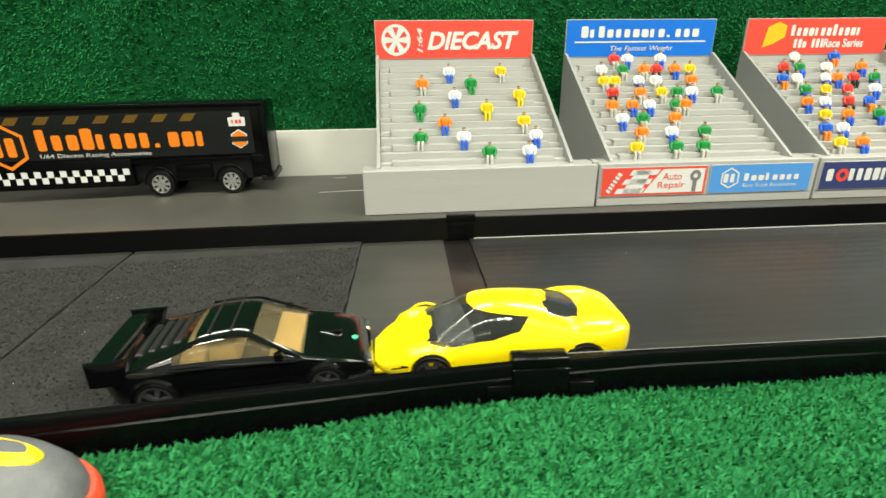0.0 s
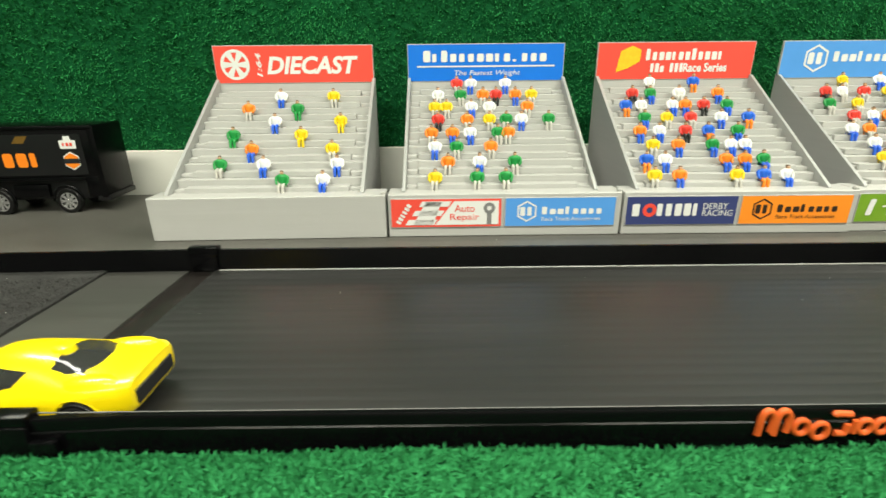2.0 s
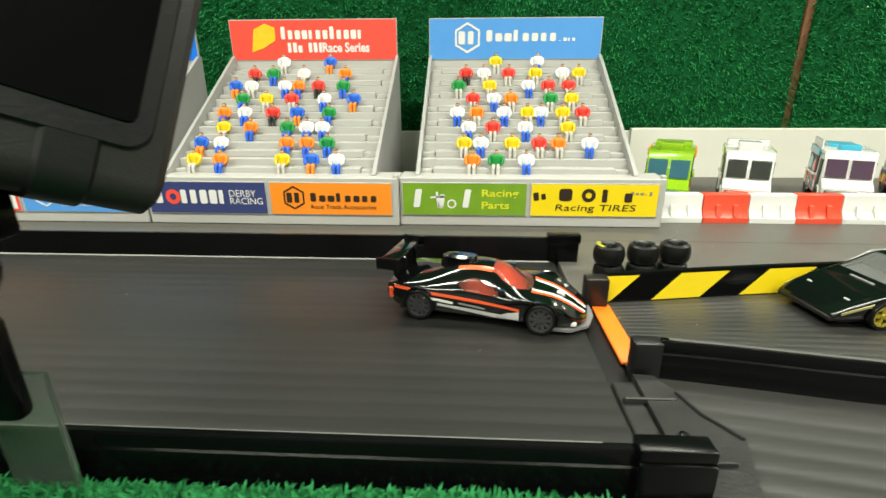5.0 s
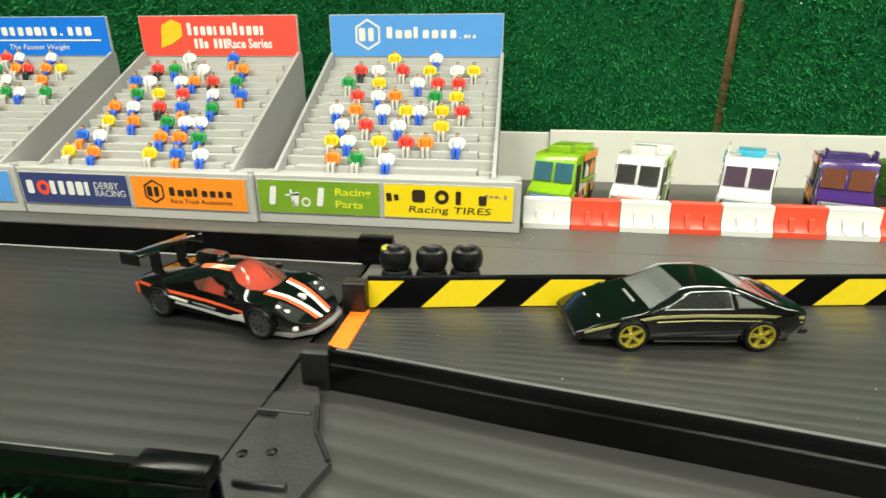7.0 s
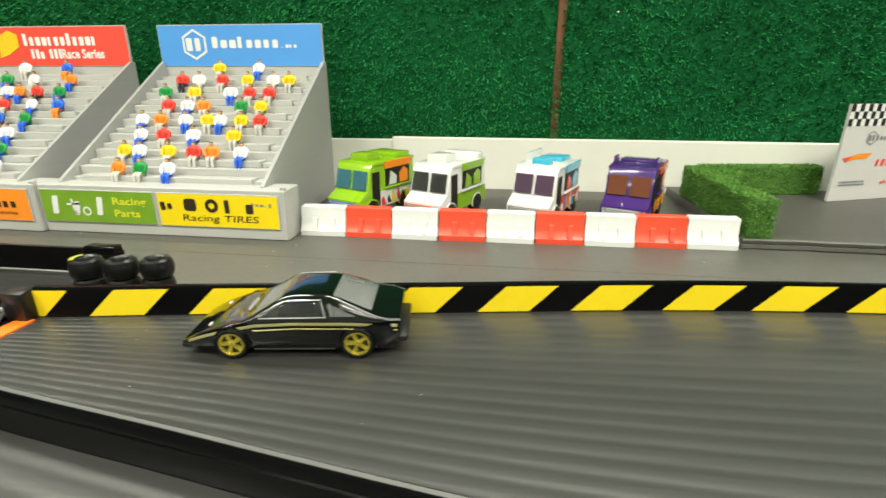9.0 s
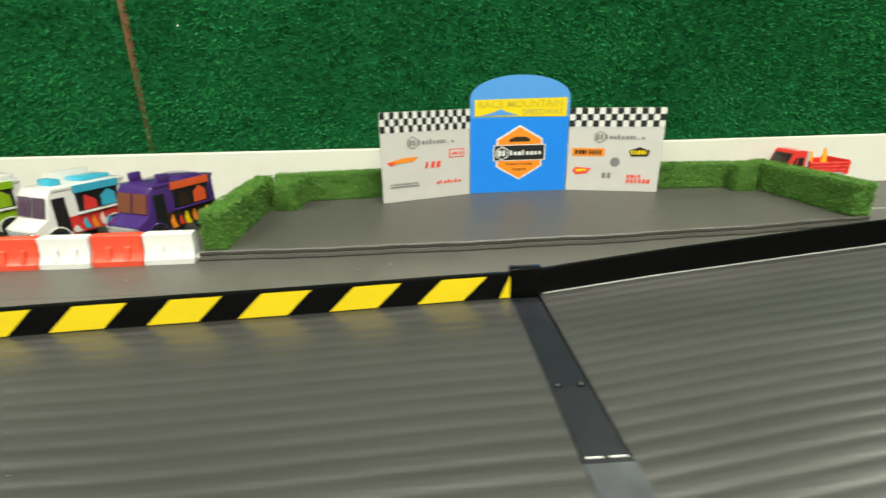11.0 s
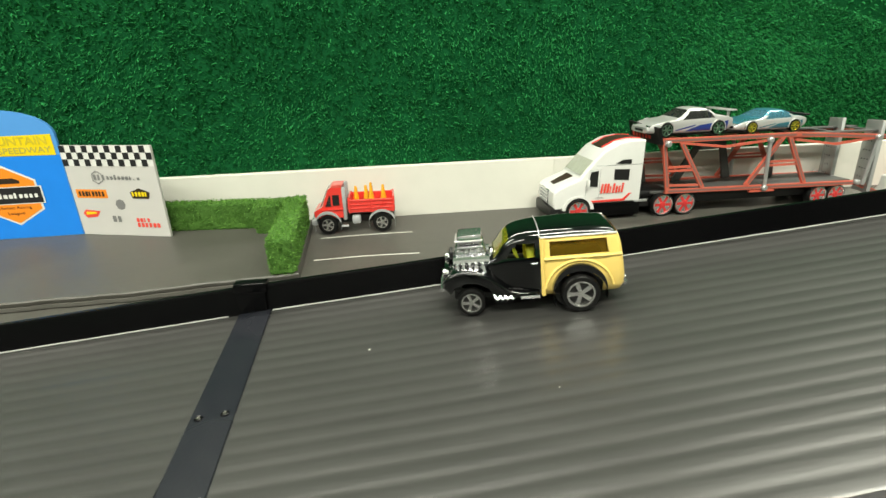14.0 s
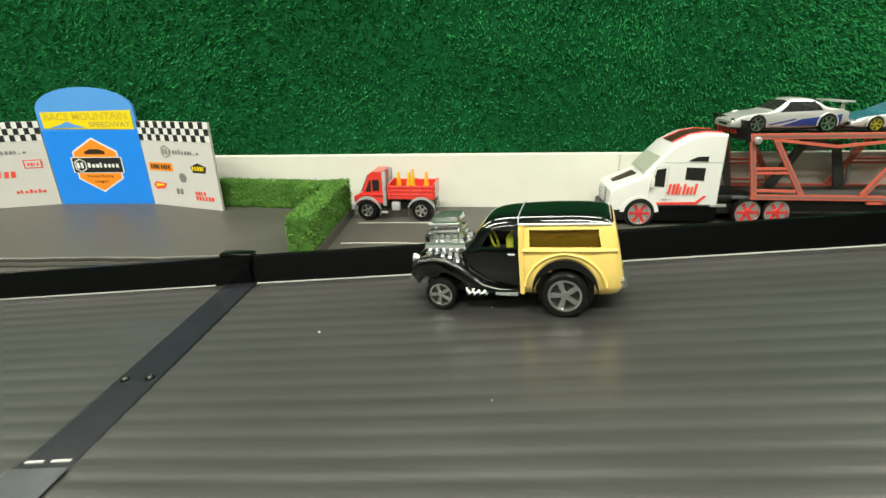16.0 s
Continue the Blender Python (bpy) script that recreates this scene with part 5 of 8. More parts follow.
    for s in (-1, 1):
        part("lamp_flap", boxed(0.0250, 0.0310, s * 0.0085 - 0.0030, s * 0.0085 + 0.0030, 0.0, 0.0005, 0.0002, 1), P_BLACK, c).matrix_basis = pose(0, 0, 0.0188, 0, 19.0, 0)
        part("bonnet_mark", boxed(0.0292, 0.0297, s * 0.0085 - 0.0010, s * 0.0085 + 0.0010, 0.0091, 0.0095), P_WHITE, c)
    part("rear_bumper", boxed(-0.0368, -0.0335, -0.0132, 0.0132, 0.0050, 0.0072, 0.0009), BLACK_DULL, c)


black_coupe()
yellow_coupe()
race_car()
wedge_car()


# hot rod estate with an exposed engine
def hot_rod():
    c = car_root("toy_hot_rod", 1.2585, -0.0430, track_z(1.2565) + 0.0003, 171.5, "black and cream toy hot rod estate with chrome engine", pitch=-4.75)
    rear_r, front_r, rx, fx = 0.0070, 0.0053, -0.0195, 0.0205
    skin(c, [(-0.0356, 0.0075, 0.0130, 0.0150, 0.0108, 5, 0.05), (-0.0345, 0.0062, 0.0190, 0.0225, 0.0118, 6, 0.05), (-0.0328, 0.0058, 0.0208, 0.0284, 0.0123, 7, 0.08), (-0.0280, 0.0056, 0.0212, 0.0300, 0.0125, 6, 0.10), (-0.0180, 0.0056, 0.0212, 0.0305, 0.0126, 6, 0.10), (-0.0060, 0.0056, 0.0212, 0.0304, 0.0124, 5.5, 0.12), (0.0015, 0.0056, 0.0208, 0.0298, 0.0117, 5, 0.15), (0.0062, 0.0058, 0.0204, 0.0276, 0.0111, 5, 0.15), (0.0098, 0.0060, 0.0196, 0.0226, 0.0105, 4.5, 0.1), (0.0122, 0.0062, 0.0186, 0.0198, 0.0100, 4, 0), (0.0165, 0.0066, 0.0150, 0.0164, 0.0082, 3, 0)],
         [opening(rx, rear_r, 0.0086),
          pane("rear_side_window", G_AMBER, [(-0.0300, 0.0212), (-0.0092, 0.0212), (-0.0092, 0.0264), (-0.0294, 0.0264)], 1, inset=0.0005, label="amber window in cream frame"),
          ("opening", None, [(-0.0040, 0.0212), (0.0066, 0.0209), (0.0024, 0.0260), (-0.0040, 0.0262)], 1, sidelong, 0.0, ""),
          pane("windscreen", G_LIME, mirrored([(0.0052, 0.0082), (0.0112, 0.0088)]), 2, inset=0.0002, label="lime windscreen"),
          pane("rear_panel", P_CREAM, [(-0.0362, 0.0060), (-0.0058, 0.0060), (-0.0058, 0.0278), (-0.0362, 0.0278)], 1, not_roof, inset=-0.0004, label="cream wooden rear panel")],
         P_BLACK)
    part("chassis", boxed(-0.032, 0.027, -0.0078, 0.0078, 0.0040, 0.0085, 0.0008, 1), CHASSIS, c)
    part("roof_seam", tube([(-0.0058, y, z) for y, z in ((-0.0111, 0.0282), (-0.0095, 0.0300), (-0.0050, 0.0305), (0.0, 0.03055), (0.0050, 0.0305), (0.0095, 0.0300), (0.0111, 0.0282))], 0.0002, 6), STEEL_GREY, c, "silver roof seam")
    lime = mat("lime_moulded_interior", (0.50, 0.52, 0.04), 0.5)
    for s in (-1, 1):
        part("driver_seat", boxed(-0.0045, -0.0010, s * 0.0050 - 0.0030, s * 0.0050 + 0.0030, 0.0140, 0.0232, 0.0014), lime, c, "lime moulded seat")
    part("steering_wheel", tube([(0.0030 + 0.0012 * math.sin(t), 0.0050 + 0.0030 * math.cos(t), 0.0215 + 0.0030 * math.sin(t)) for t in (math.pi * k / 6 for k in range(13))], 0.0004, 6), lime, c)
    part("cabin_floor", boxed(-0.0058, 0.0080, -0.0095, 0.0095, 0.0120, 0.0150, 0.0008), CHASSIS, c)
    part("partition", boxed(-0.0066, -0.0060, -0.0105, 0.0105, 0.0120, 0.0270), CHASSIS, c)
    part("rear_floor", boxed(-0.0300, -0.0060, -0.0100, 0.0100, 0.0150, 0.0180, 0.0010), mat("amber_moulded_interior", (0.16, 0.08, 0.012), 0.5), c)
    for s in (-1, 1):
        y = s * 0.0128
        part("roof_trim", tube([(-0.0330, s * 0.0112, 0.0279), (-0.0280, s * 0.0116, 0.0281), (-0.0060, s * 0.0116, 0.0282)], 0.0004, 6), P_SILVER, c, "silver roof trim")
        part("wood_rail", tube([(-0.0345, s * 0.0121, 0.0202), (-0.0280, y, 0.0203), (-0.0064, y, 0.0203)], 0.0007, 6), P_CREAM, c)
        part("wood_rail", tube([(-0.0065, y, 0.0062), (-0.0065, y, 0.0204), (-0.0070, s * 0.0119, 0.0276)], 0.0008, 6), P_CREAM, c)
        arch_lip(c, rx, rear_r, 0.0122, y, P_CREAM, 0.0006, 8, 172)
        arc = [(rx + 0.0098 * math.cos(radians(a)), s * 0.0130, rear_r + 0.0098 * math.sin(radians(a))) for a in range(-25, 200, 9)]
        part("rear_fender", sweep(arc, [(-0.0016, -0.0013), (-0.0016, 0.0011), (0.0004, 0.0013), (0.0018, 0.0008), (0.0022, -0.0006), (0.0018, -0.0013)]), P_BLACK, c)
        part("rear_arch", lathe([(0, 0), (0.0090, 0), (0.0090, 0.0008), (0, 0.0008)], 24), CHASSIS, c).matrix_basis = pose(rx, s * 0.0095, rear_r, -90 * s, 0, 0)
        wheel(c, rx, s * 0.0132, rear_r, 0.0058, RIM_GREY, 5, lip=0.72)
        wheel(c, fx, s * 0.0118, front_r, 0.0040, RIM_GREY, 5, lip=0.72)
        out = [(0.0305, 0.0118), (0.0298, 0.0148), (0.0268, 0.0170), (0.0225, 0.0178), (0.0180, 0.0172), (0.0135, 0.0150), (0.0095, 0.0118), (0.0060, 0.0090), (0.0010, 0.0076), (-0.0050, 0.0074), (-0.0050, 0.0058), (0.0075, 0.0058), (0.0118, 0.0074), (0.0140, 0.0102), (0.0180, 0.0124), (0.0222, 0.0126), (0.0258, 0.0112), (0.0280, 0.0086)]
        bm = prism(out, 0.0060, Matrix.Translation((0, min(s * 0.0072, s * 0.0132), 0)) @ SIDE)
        bmesh.ops.bevel(bm, geom=[e for e in bm.edges if abs(e.verts[0].co.y - e.verts[1].co.y) < 1e-6], offset=0.0011, segments=3, profile=0.5, affect="EDGES")
        part("front_fender", bm, P_BLACK, c, angle=60)
        for k in range(4):
            part("exhaust_pipe", tube([(0.0122 - 0.0019 * k, s * 0.0085, 0.0100), (0.0114 - 0.0019 * k, s * 0.0128, 0.0066), (0.0104 - 0.0019 * k, s * 0.0136, 0.0056)], 0.0008, 7), CHROME, c)
        part("sill_pipe", tube([(0.0020, s * 0.0128, 0.0060), (-0.0050, s * 0.0128, 0.0060)], 0.0008, 7), CHROME, c)
        part("door_handle", tube([(-0.0046, s * 0.0125, 0.0188), (-0.0024, s * 0.0123, 0.0188)], 0.0004, 6), CHROME, c)
        head = part("head_lamp", lathe([(0, -0.0022), (0.0012, -0.0018), (0.0019, 0.0), (0.0017, 0.0004), (0, 0.0006)], 12), CHROME, c)
        head.matrix_basis = pose(0.0300, s * 0.0082, 0.0160, 0, 90, 0)
        part("tail_lamp", lathe([(0, 0), (0.0013, 0.0), (0.0010, 0.0014), (0, 0.0016)], 10), CHROME, c).matrix_basis = pose(-0.0352, s * 0.0100, 0.0098, 0, -90, 0)
        part("hinge", boxed(-0.0362, -0.0350, s * 0.0070 - 0.0010, s * 0.0070 + 0.0010, 0.0135, 0.0150, 0.0004), P_CREAM, c)
    part("bonnet", loft(bmesh.new(), [[Vector((x, y * w, z * h + 0.0085)) for y, z in ((-1, 0), (-1, 0.6), (-0.7, 0.95), (0, 1.0), (0.7, 0.95), (1, 0.6), (1, 0))] for x, w, h in ((0.0120, 0.0088, 0.0085), (0.0200, 0.0072, 0.0066), (0.0300, 0.0058, 0.0060))]), P_BLACK, c)
    part("engine_block", boxed(0.0118, 0.0268, -0.0064, 0.0064, 0.0140, 0.0186, 0.0010), CHROME, c)
    for s in (-1, 1):
        part("valve_cover", tube([(0.0125, s * 0.0058, 0.0192), (0.0262, s * 0.0058, 0.0192)], 0.0018, 10), CHROME, c)
        for k in range(6):
            part("header_pipe", tube([(0.0130 + 0.0024 * k, s * 0.0055, 0.0178), (0.0128 + 0.0024 * k, s * 0.0084, 0.0174), (0.0122 + 0.0024 * k, s * 0.0090, 0.0152)], 0.0009, 6), CHROME, c)
        for k in range(4):
            part("bolt", lathe([(0, 0), (0.0008, 0), (0.0007, 0.0006), (0, 0.0008)], 8), CHROME, c).location = (0.0148 + 0.0030 * k, s * 0.0040, 0.0230)
    part("blower", boxed(0.0135, 0.0258, -0.0042, 0.0042, 0.0190, 0.0232, 0.0014), CHROME, c)
    for k in range(5):
        part("blower_rib", boxed(0.0150 + 0.0022 * k, 0.0158 + 0.0022 * k, -0.0046, 0.0046, 0.0194, 0.0230, 0.0003, 1), CHROME, c)
    part("intake_plate", boxed(0.0142, 0.0252, -0.0052, 0.0052, 0.0234, 0.0246, 0.0005), CHROME, c)
    part("intake_scoop", boxed(0.0146, 0.0244, -0.0048, 0.0048, 0.0249, 0.0290, 0.0012), CHROME, c)
    part("scoop_slot", boxed(0.0146, 0.0252, -0.0050, 0.0050, 0.0264, 0.0270, 0.0002, 1), STEEL_GREY, c)
    part("belt_pulley", lathe([(0, 0), (0.0024, 0), (0.0024, 0.0012), (0.0018, 0.0016), (0, 0.0016)], 16), BLACK_DULL, c).matrix_basis = pose(0.0264, 0, 0.0208, 0, 90, 0)
    part("grille", boxed(0.0285, 0.0306, -0.0056, 0.0056, 0.0085, 0.0158, 0.0010), P_BLACK, c)
    part("front_bumper", tube([(0.0312, -0.0100, 0.0098), (0.0318, 0.0, 0.0098), (0.0312, 0.0100, 0.0098)], 0.0008, 8), CHROME, c)
    part("front_axle", tube([(fx, -0.0110, front_r), (fx, 0.0110, front_r)], 0.0008, 8), CHROME, c)
    part("rear_bumper", tube([(-0.0358, -0.0110, 0.0080), (-0.0366, -0.0100, 0.0078), (-0.0370, 0.0, 0.0078), (-0.0366, 0.0100, 0.0078), (-0.0358, 0.0110, 0.0080)], 0.0009, 8), CHROME, c)
    c.scale = (1.02, 1.02, 1.03)


hot_rod()


# red utility truck with cones
def utility_truck():
    fx, fy, rx, ry = 1.1550, 0.1385, 1.1925, 0.1390
    h = math.degrees(math.atan2(fy - ry, fx - rx))
    a = radians(h - 90)
    c = car_root("toy_truck", (fx + rx) / 2 + 0.0115 * math.cos(a), (fy + ry) / 2 + 0.0115 * math.sin(a), 0.0010, h, "red toy utility truck with orange cones on its bed", "toy truck", group="toy trucks behind the track")
    cab = [(0.0075, 0.0110), (0.0265, 0.0110), (0.0272, 0.0155), (0.0215, 0.0185), (0.0165, 0.0300), (0.0148, 0.0312), (0.0075, 0.0312)]
    part("cab", prism(cab, 0.0220, Matrix.Translation((0, -0.0110, 0)) @ SIDE), P_RED, c)
    for s in (-1, 1):
        side_patch(c, [(0.0095, 0.0195), (0.0140, 0.0195), (0.0140, 0.0265), (0.0095, 0.0265)], s * 0.0112 - 0.0002, CHASSIS, "side_window")
        side_patch(c, [(0.0152, 0.0190), (0.0192, 0.0190), (0.0160, 0.0262), (0.0152, 0.0262)], s * 0.0112 - 0.0002, G_SMOKE, "side_window")
        side_patch(c, [(0.0070, 0.0165), (0.0220, 0.0165), (0.0220, 0.0171), (0.0070, 0.0171)], s * 0.0112 - 0.0002, P_RED, "door_rail", thick=0.0008)
        part("exhaust_stack", boxed(0.0050, 0.0078, s * 0.0092 - 0.0018, s * 0.0092 + 0.0018, 0.0090, 0.0310, 0.0008), GREY_PLASTIC, c)
        part("fuel_tank", boxed(-0.0040, 0.0020, s * 0.0090 - 0.0020, s * 0.0090 + 0.0020, 0.0060, 0.0120, 0.0012), GREY_PLASTIC, c)
        part("step", boxed(0.0045, 0.0095, s * 0.0098 - 0.0014, s * 0.0098 + 0.0014, 0.0042, 0.0054, 0.0004), GREY_PLASTIC, c)
        for x, zz in ((0.0185, 0.0068), (-0.0185, 0.0068)):
            pts = [(x + 0.0092 * math.cos(t), s * 0.0105, 0.0060 + 0.0088 * math.sin(t)) for t in (math.pi * k / 10 for k in range(-1, 12))]
            part("mudguard", sweep(pts, [(-0.0020, -0.0007), (-0.0020, 0.0009), (0.0020, 0.0009), (0.0020, -0.0007)]), GREY_PLASTIC, c)
            wheel(c, x, s * 0.0100, 0.0066, 0.0050, RIM_GREY, 5, lip=0.6)
        part("head_lamp", boxed(0.0268, 0.0278, s * 0.0078 - 0.0018, s * 0.0078 + 0.0018, 0.0118, 0.0140, 0.0004), CHROME, c)
    part("windscreen", prism([(0.0222, 0.0185), (0.0228, 0.0185), (0.0178, 0.0290), (0.0172, 0.0290)], 0.0180, Matrix.Translation((0, -0.0090, 0)) @ SIDE), G_SMOKE, c)
    part("front_bumper", boxed(0.0255, 0.0295, -0.0112, 0.0112, 0.0064, 0.0105, 0.0008), GREY_PLASTIC, c)
    part("frame", boxed(-0.0270, 0.0260, -0.0055, 0.0055, 0.0060, 0.0115, 0.0008, 1), CHASSIS, c)
    part("bed_floor", boxed(-0.0275, 0.0040, -0.0112, 0.0112, 0.0140, 0.0150, 0.0003, 1), P_RED, c)
    for s in (-1, 1):
        part("bed_side", boxed(-0.0275, 0.0040, s * 0.0112 - 0.0006, s * 0.0112 + 0.0006, 0.0140, 0.0228, 0.0004, 1), P_RED, c)
        for z in (0.0165, 0.0190, 0.0215):
            part("bed_rail", boxed(-0.0277, 0.0042, s * 0.0119 - 0.0003, s * 0.0119 + 0.0003, z, z + 0.0008, 0.0002, 1), P_RED, c)
        for x in (-0.0265, -0.0120, 0.0030):
            part("bed_stake", boxed(x - 0.0006, x + 0.0006, s * 0.0120 - 0.0003, s * 0.0120 + 0.0004, 0.0138, 0.0232, 0.0002, 1), P_RED, c)
    for x in (-0.0272, 0.0036):
        part("bed_end", boxed(x - 0.0006, x + 0.0006, -0.0110, 0.0110, 0.0140, 0.0240, 0.0004, 1), P_RED, c)
    c.scale = (1.10, 1.08, 1.14)
    CONE = mat("orange_yellow_cone", (0.85, 0.40, 0.02), 0.4, vary=0.08, scale=300)
    for x, y, k in ((-0.0200, -0.0045, 1.0), (-0.0120, 0.0035, 1.25), (-0.0080, -0.0040, 1.0), (-0.0010, -0.0030, 1.0)):
        part("cone", lathe([(0, 0.0150), (0.0034, 0.0150), (0.0034, 0.0160), (0.0024, 0.0165), (0.0008, 0.0150 + 0.0135 * k), (0, 0.0150 + 0.0138 * k)], 14), CONE, c).location = (x, y, 0)


utility_truck()


# ---- track fittings ----
def fitting(name, bm, material, label, category):
    return tagged(part(name, bm, material), label, category)


structure(part("pavement", prism([(x, far_bs(x) + 0.0036) for x in frange(0.398, 0.889, 40)] + [(0.93, -0.0308), (0.93, MAT_EDGE + 0.0002), (-1.1, MAT_EDGE + 0.0002), (-1.1, FAR_A + 0.0036), (0.398, FAR_A + 0.0036)], 0.0062, Matrix.Translation((0, 0, -0.0055))), RUBBER), "dark grey rubber mat pavement behind the striped wall", "pavement")
# stripes on the warning wall
for x0 in (0.3905, 0.4287, 0.4668, 0.5055, 0.5438, 0.5818, 0.6196, 0.6570, 0.6932, 0.7310, 0.7680, 0.8070, 0.8460, 0.8840):
    bm = bmesh.new()
    lo, hi = [], []
    for i in range(6):
        for z, row, off in ((0.0003, lo, 0.0), (0.0114, hi, 0.0113)):
            x = min(max(x0 + 0.0208 * i / 5 + off, 0.4090), 0.8888)
            row.append(bm.verts.new((x, far_bs(x) - 0.00018, z)))
    for i in range(5):
        if hi[i + 1].co.x - hi[i].co.x > 1e-6 or lo[i + 1].co.x - lo[i].co.x > 1e-6:
            bm.faces.new((lo[i], lo[i + 1], hi[i + 1], hi[i]))
    part("stripe", bm, YELLOW, hazard, smooth=False)

JOINT = mat("blue_black_joint_plastic", (0.006, 0.007, 0.011), 0.27, color2=(0.017, 0.018, 0.022), vary=0.4, scale=120, bump=0.08, spec=0.35)
SCREW = mat("steel_screw", (0.30, 0.29, 0.26), 0.35, metal=0.9, vary=0.2, scale=600)
PATCH = mat("worn_grey_tape", (0.016, 0.018, 0.024), 0.2, color2=(0.075, 0.08, 0.088), scale=110)


def track_joint(x, yf, yn, z, slope, skew, lift):
    """A plate 13 to 15 mm wide across the track, its middle at x, tilted with the climb."""
    root = empty("track_joint", pose(x, (yf + yn) / 2, z, 0, -slope, skew))
    tagged(root, "dark joint plate screwed across the track", "track joint", group="joint plates across the track")
    w, h = 0.0138, abs(yf - yn) / 2
    part("plate", boxed(-w / 2, w / 2, -h, h, -0.005, lift, 0.0003, 1), JOINT, root)
    part("tape_end", boxed(-w / 2 - 0.0004, w / 2 + 0.0004, -h, -h + 0.0345, lift + 0.0001, lift + 0.0006, 0.0002, 1), PATCH, root, "worn light grey end of the plate")
    for xa, xb in ((-0.42, -0.08), (0.06, 0.42)):
        part("scuff_line", boxed(w * xa, w * xb, -h + 0.0365, -h + 0.0372, lift, lift + 0.0003), SCUFF_HIGHLIGHT, root)
    for sx in (-0.0040, 0.0038):
        hole = part("screw", lathe([(0, 0), (0.0013, 0), (0.0013, 0.0003), (0.0010, 0.0006), (0.0005, 0.0002), (0, 0.0002)], 14), BLACK, root)
        hole.location = (sx, 0.0004, lift)
        part("screw_face", lathe([(0, 0.0002), (0.0006, 0.0002), (0.0005, 0.0005), (0, 0.0005)], 10), SCREW, hole)
    return root


track_joint(0.8966, -0.0400, -0.1785, -0.0004, 0, 0.6, 0.0002)
track_joint(1.1500, -0.0240, -0.1615, track_z(1.1500), 4.83, 4.5, 0.0005)
fitting("joint_strip", boxed(0.3965, 0.4035, -0.1945, -0.0985, -0.005, -0.0010, 0.0003), BLACK_DULL, "dark joint strip where the track narrows", "track joint")


def clip(x, y, z, w, side, label, dy=0.0):
    """A plastic clip that grips a track wall at a joint."""
    root = empty("wall_clip", pose(x, y, z))
    tagged(root, label, "track clip", group="clips on the track walls")
    s = side
    y0, y1 = sorted((-0.0010 * s, 0.0048 * s))
    part("cap", boxed(-w / 2, w / 2, y0, y1, 0.0098, 0.0142, 0.0007), BLACK, root)
    y0, y1 = sorted((0.0034 * s, 0.0056 * s))
    part("outer_plate", boxed(-w / 2, w / 2, y0, y1, -0.002, 0.0112, 0.0006), BLACK, root)
    part("inner_plate", boxed(-w / 2 + 0.001, w / 2 - 0.001, -0.0012 if s > 0 else 0.0002, -0.0002 if s > 0 else 0.0012, 0.0002, 0.0102, 0.0003), BLACK, root)
    if dy:
        for sx in (-1, 1):
            part("foot", boxed(min(sx * w / 2, sx * (w / 2 + 0.0075)), max(sx * w / 2, sx * (w / 2 + 0.0075)), min(0.0034 * s, 0.0060 * s), max(0.0034 * s, 0.0060 * s), 0.001, 0.0065, 0.0006), BLACK, root)
    return root


clip(-0.1003, FAR_A, 0, 0.0166, 1, "black clip on the far wall at the start joint")
clip(-0.0930, NEAR_A - 0.0012, 0, 0.0165, -1, "black shiny clip gripping the near wall beside turf", dy=1)
clip(0.4002, FAR_A, 0, 0.016, 1, "black clip at the end of the straight wall")
clip(0.3975, NEAR_A - 0.0005, 0, 0.016, -1, "black shiny clip at the end of the near wall")
clip(0.8965, -0.0390, 0, 0.015, 1, "black clip joining striped and plain walls")
clip(1.1440, far_c(1.144), track_z(1.144), 0.014, 1, "black clip joining the climbing walls")
clip(1.1560, near_c(1.156), track_z(1.156), 0.014, -1, "black clip on the near climbing wall")
fitting("wall_post", boxed(0.4000, 0.4090, -0.1055, -0.0985, -0.001, 0.0120, 0.0008), mat("brown_black_plastic", (0.008, 0.006, 0.0055), 0.35, vary=0.3, scale=300), "square dark post where the striped wall begins", "post")
fitting("wall_post", boxed(0.4036, 0.4122, -0.1530, -0.1470, -0.001, 0.0118, 0.0010), BLACK_DULL, "square black post where the inner wall begins", "post")
DUSTY = mat("dusty_black_plastic", (0.006, 0.006, 0.0068), 0.33, color2=(0.030, 0.030, 0.030), scale=240, bump=0.15, spec=0.5)
bracket = tagged(empty("bracket", pose(0, 0, 0)), "dusty black moulded plastic bracket at the side lane's end", "bracket")
part("plate", prism([(0.4035, -0.154), (0.4095, -0.1545), (0.4130, -0.163), (0.4160, -0.172), (0.4225, -0.181), (0.4170, -0.199), (0.4035, -0.199)], 0.0062, Matrix.Translation((0, 0, -0.004))), DUSTY, bracket)
part("side_strip", boxed(0.3968, 0.4033, -0.2030, -0.1560, -0.004, 0.0008, 0.0004, 1), DUSTY, bracket)
part("side_lip", tube([(0.4126, -0.1630, 0.0024), (0.4156, -0.1722, 0.0024), (0.4220, -0.1812, 0.0024)], 0.0006, 6), BLACK_DULL, bracket)
part("cross_rib", boxed(0.3972, 0.4118, -0.1665, -0.1655, 0.0008, 0.0028, 0.0003, 1), DUSTY, bracket)
part("cross_rib", boxed(0.4038, 0.4160, -0.1905, -0.1893, 0.0020, 0.0036, 0.0003, 1), DUSTY, bracket)
for x in (0.4005, 0.4080):
    part("screw", lathe([(0, 0), (0.0012, 0), (0.0012, 0.0003), (0.0005, 0.0005), (0, 0.0003)], 14), BLACK, bracket).location = (x, -0.1800, 0.0008 if x < 0.404 else 0.0022)
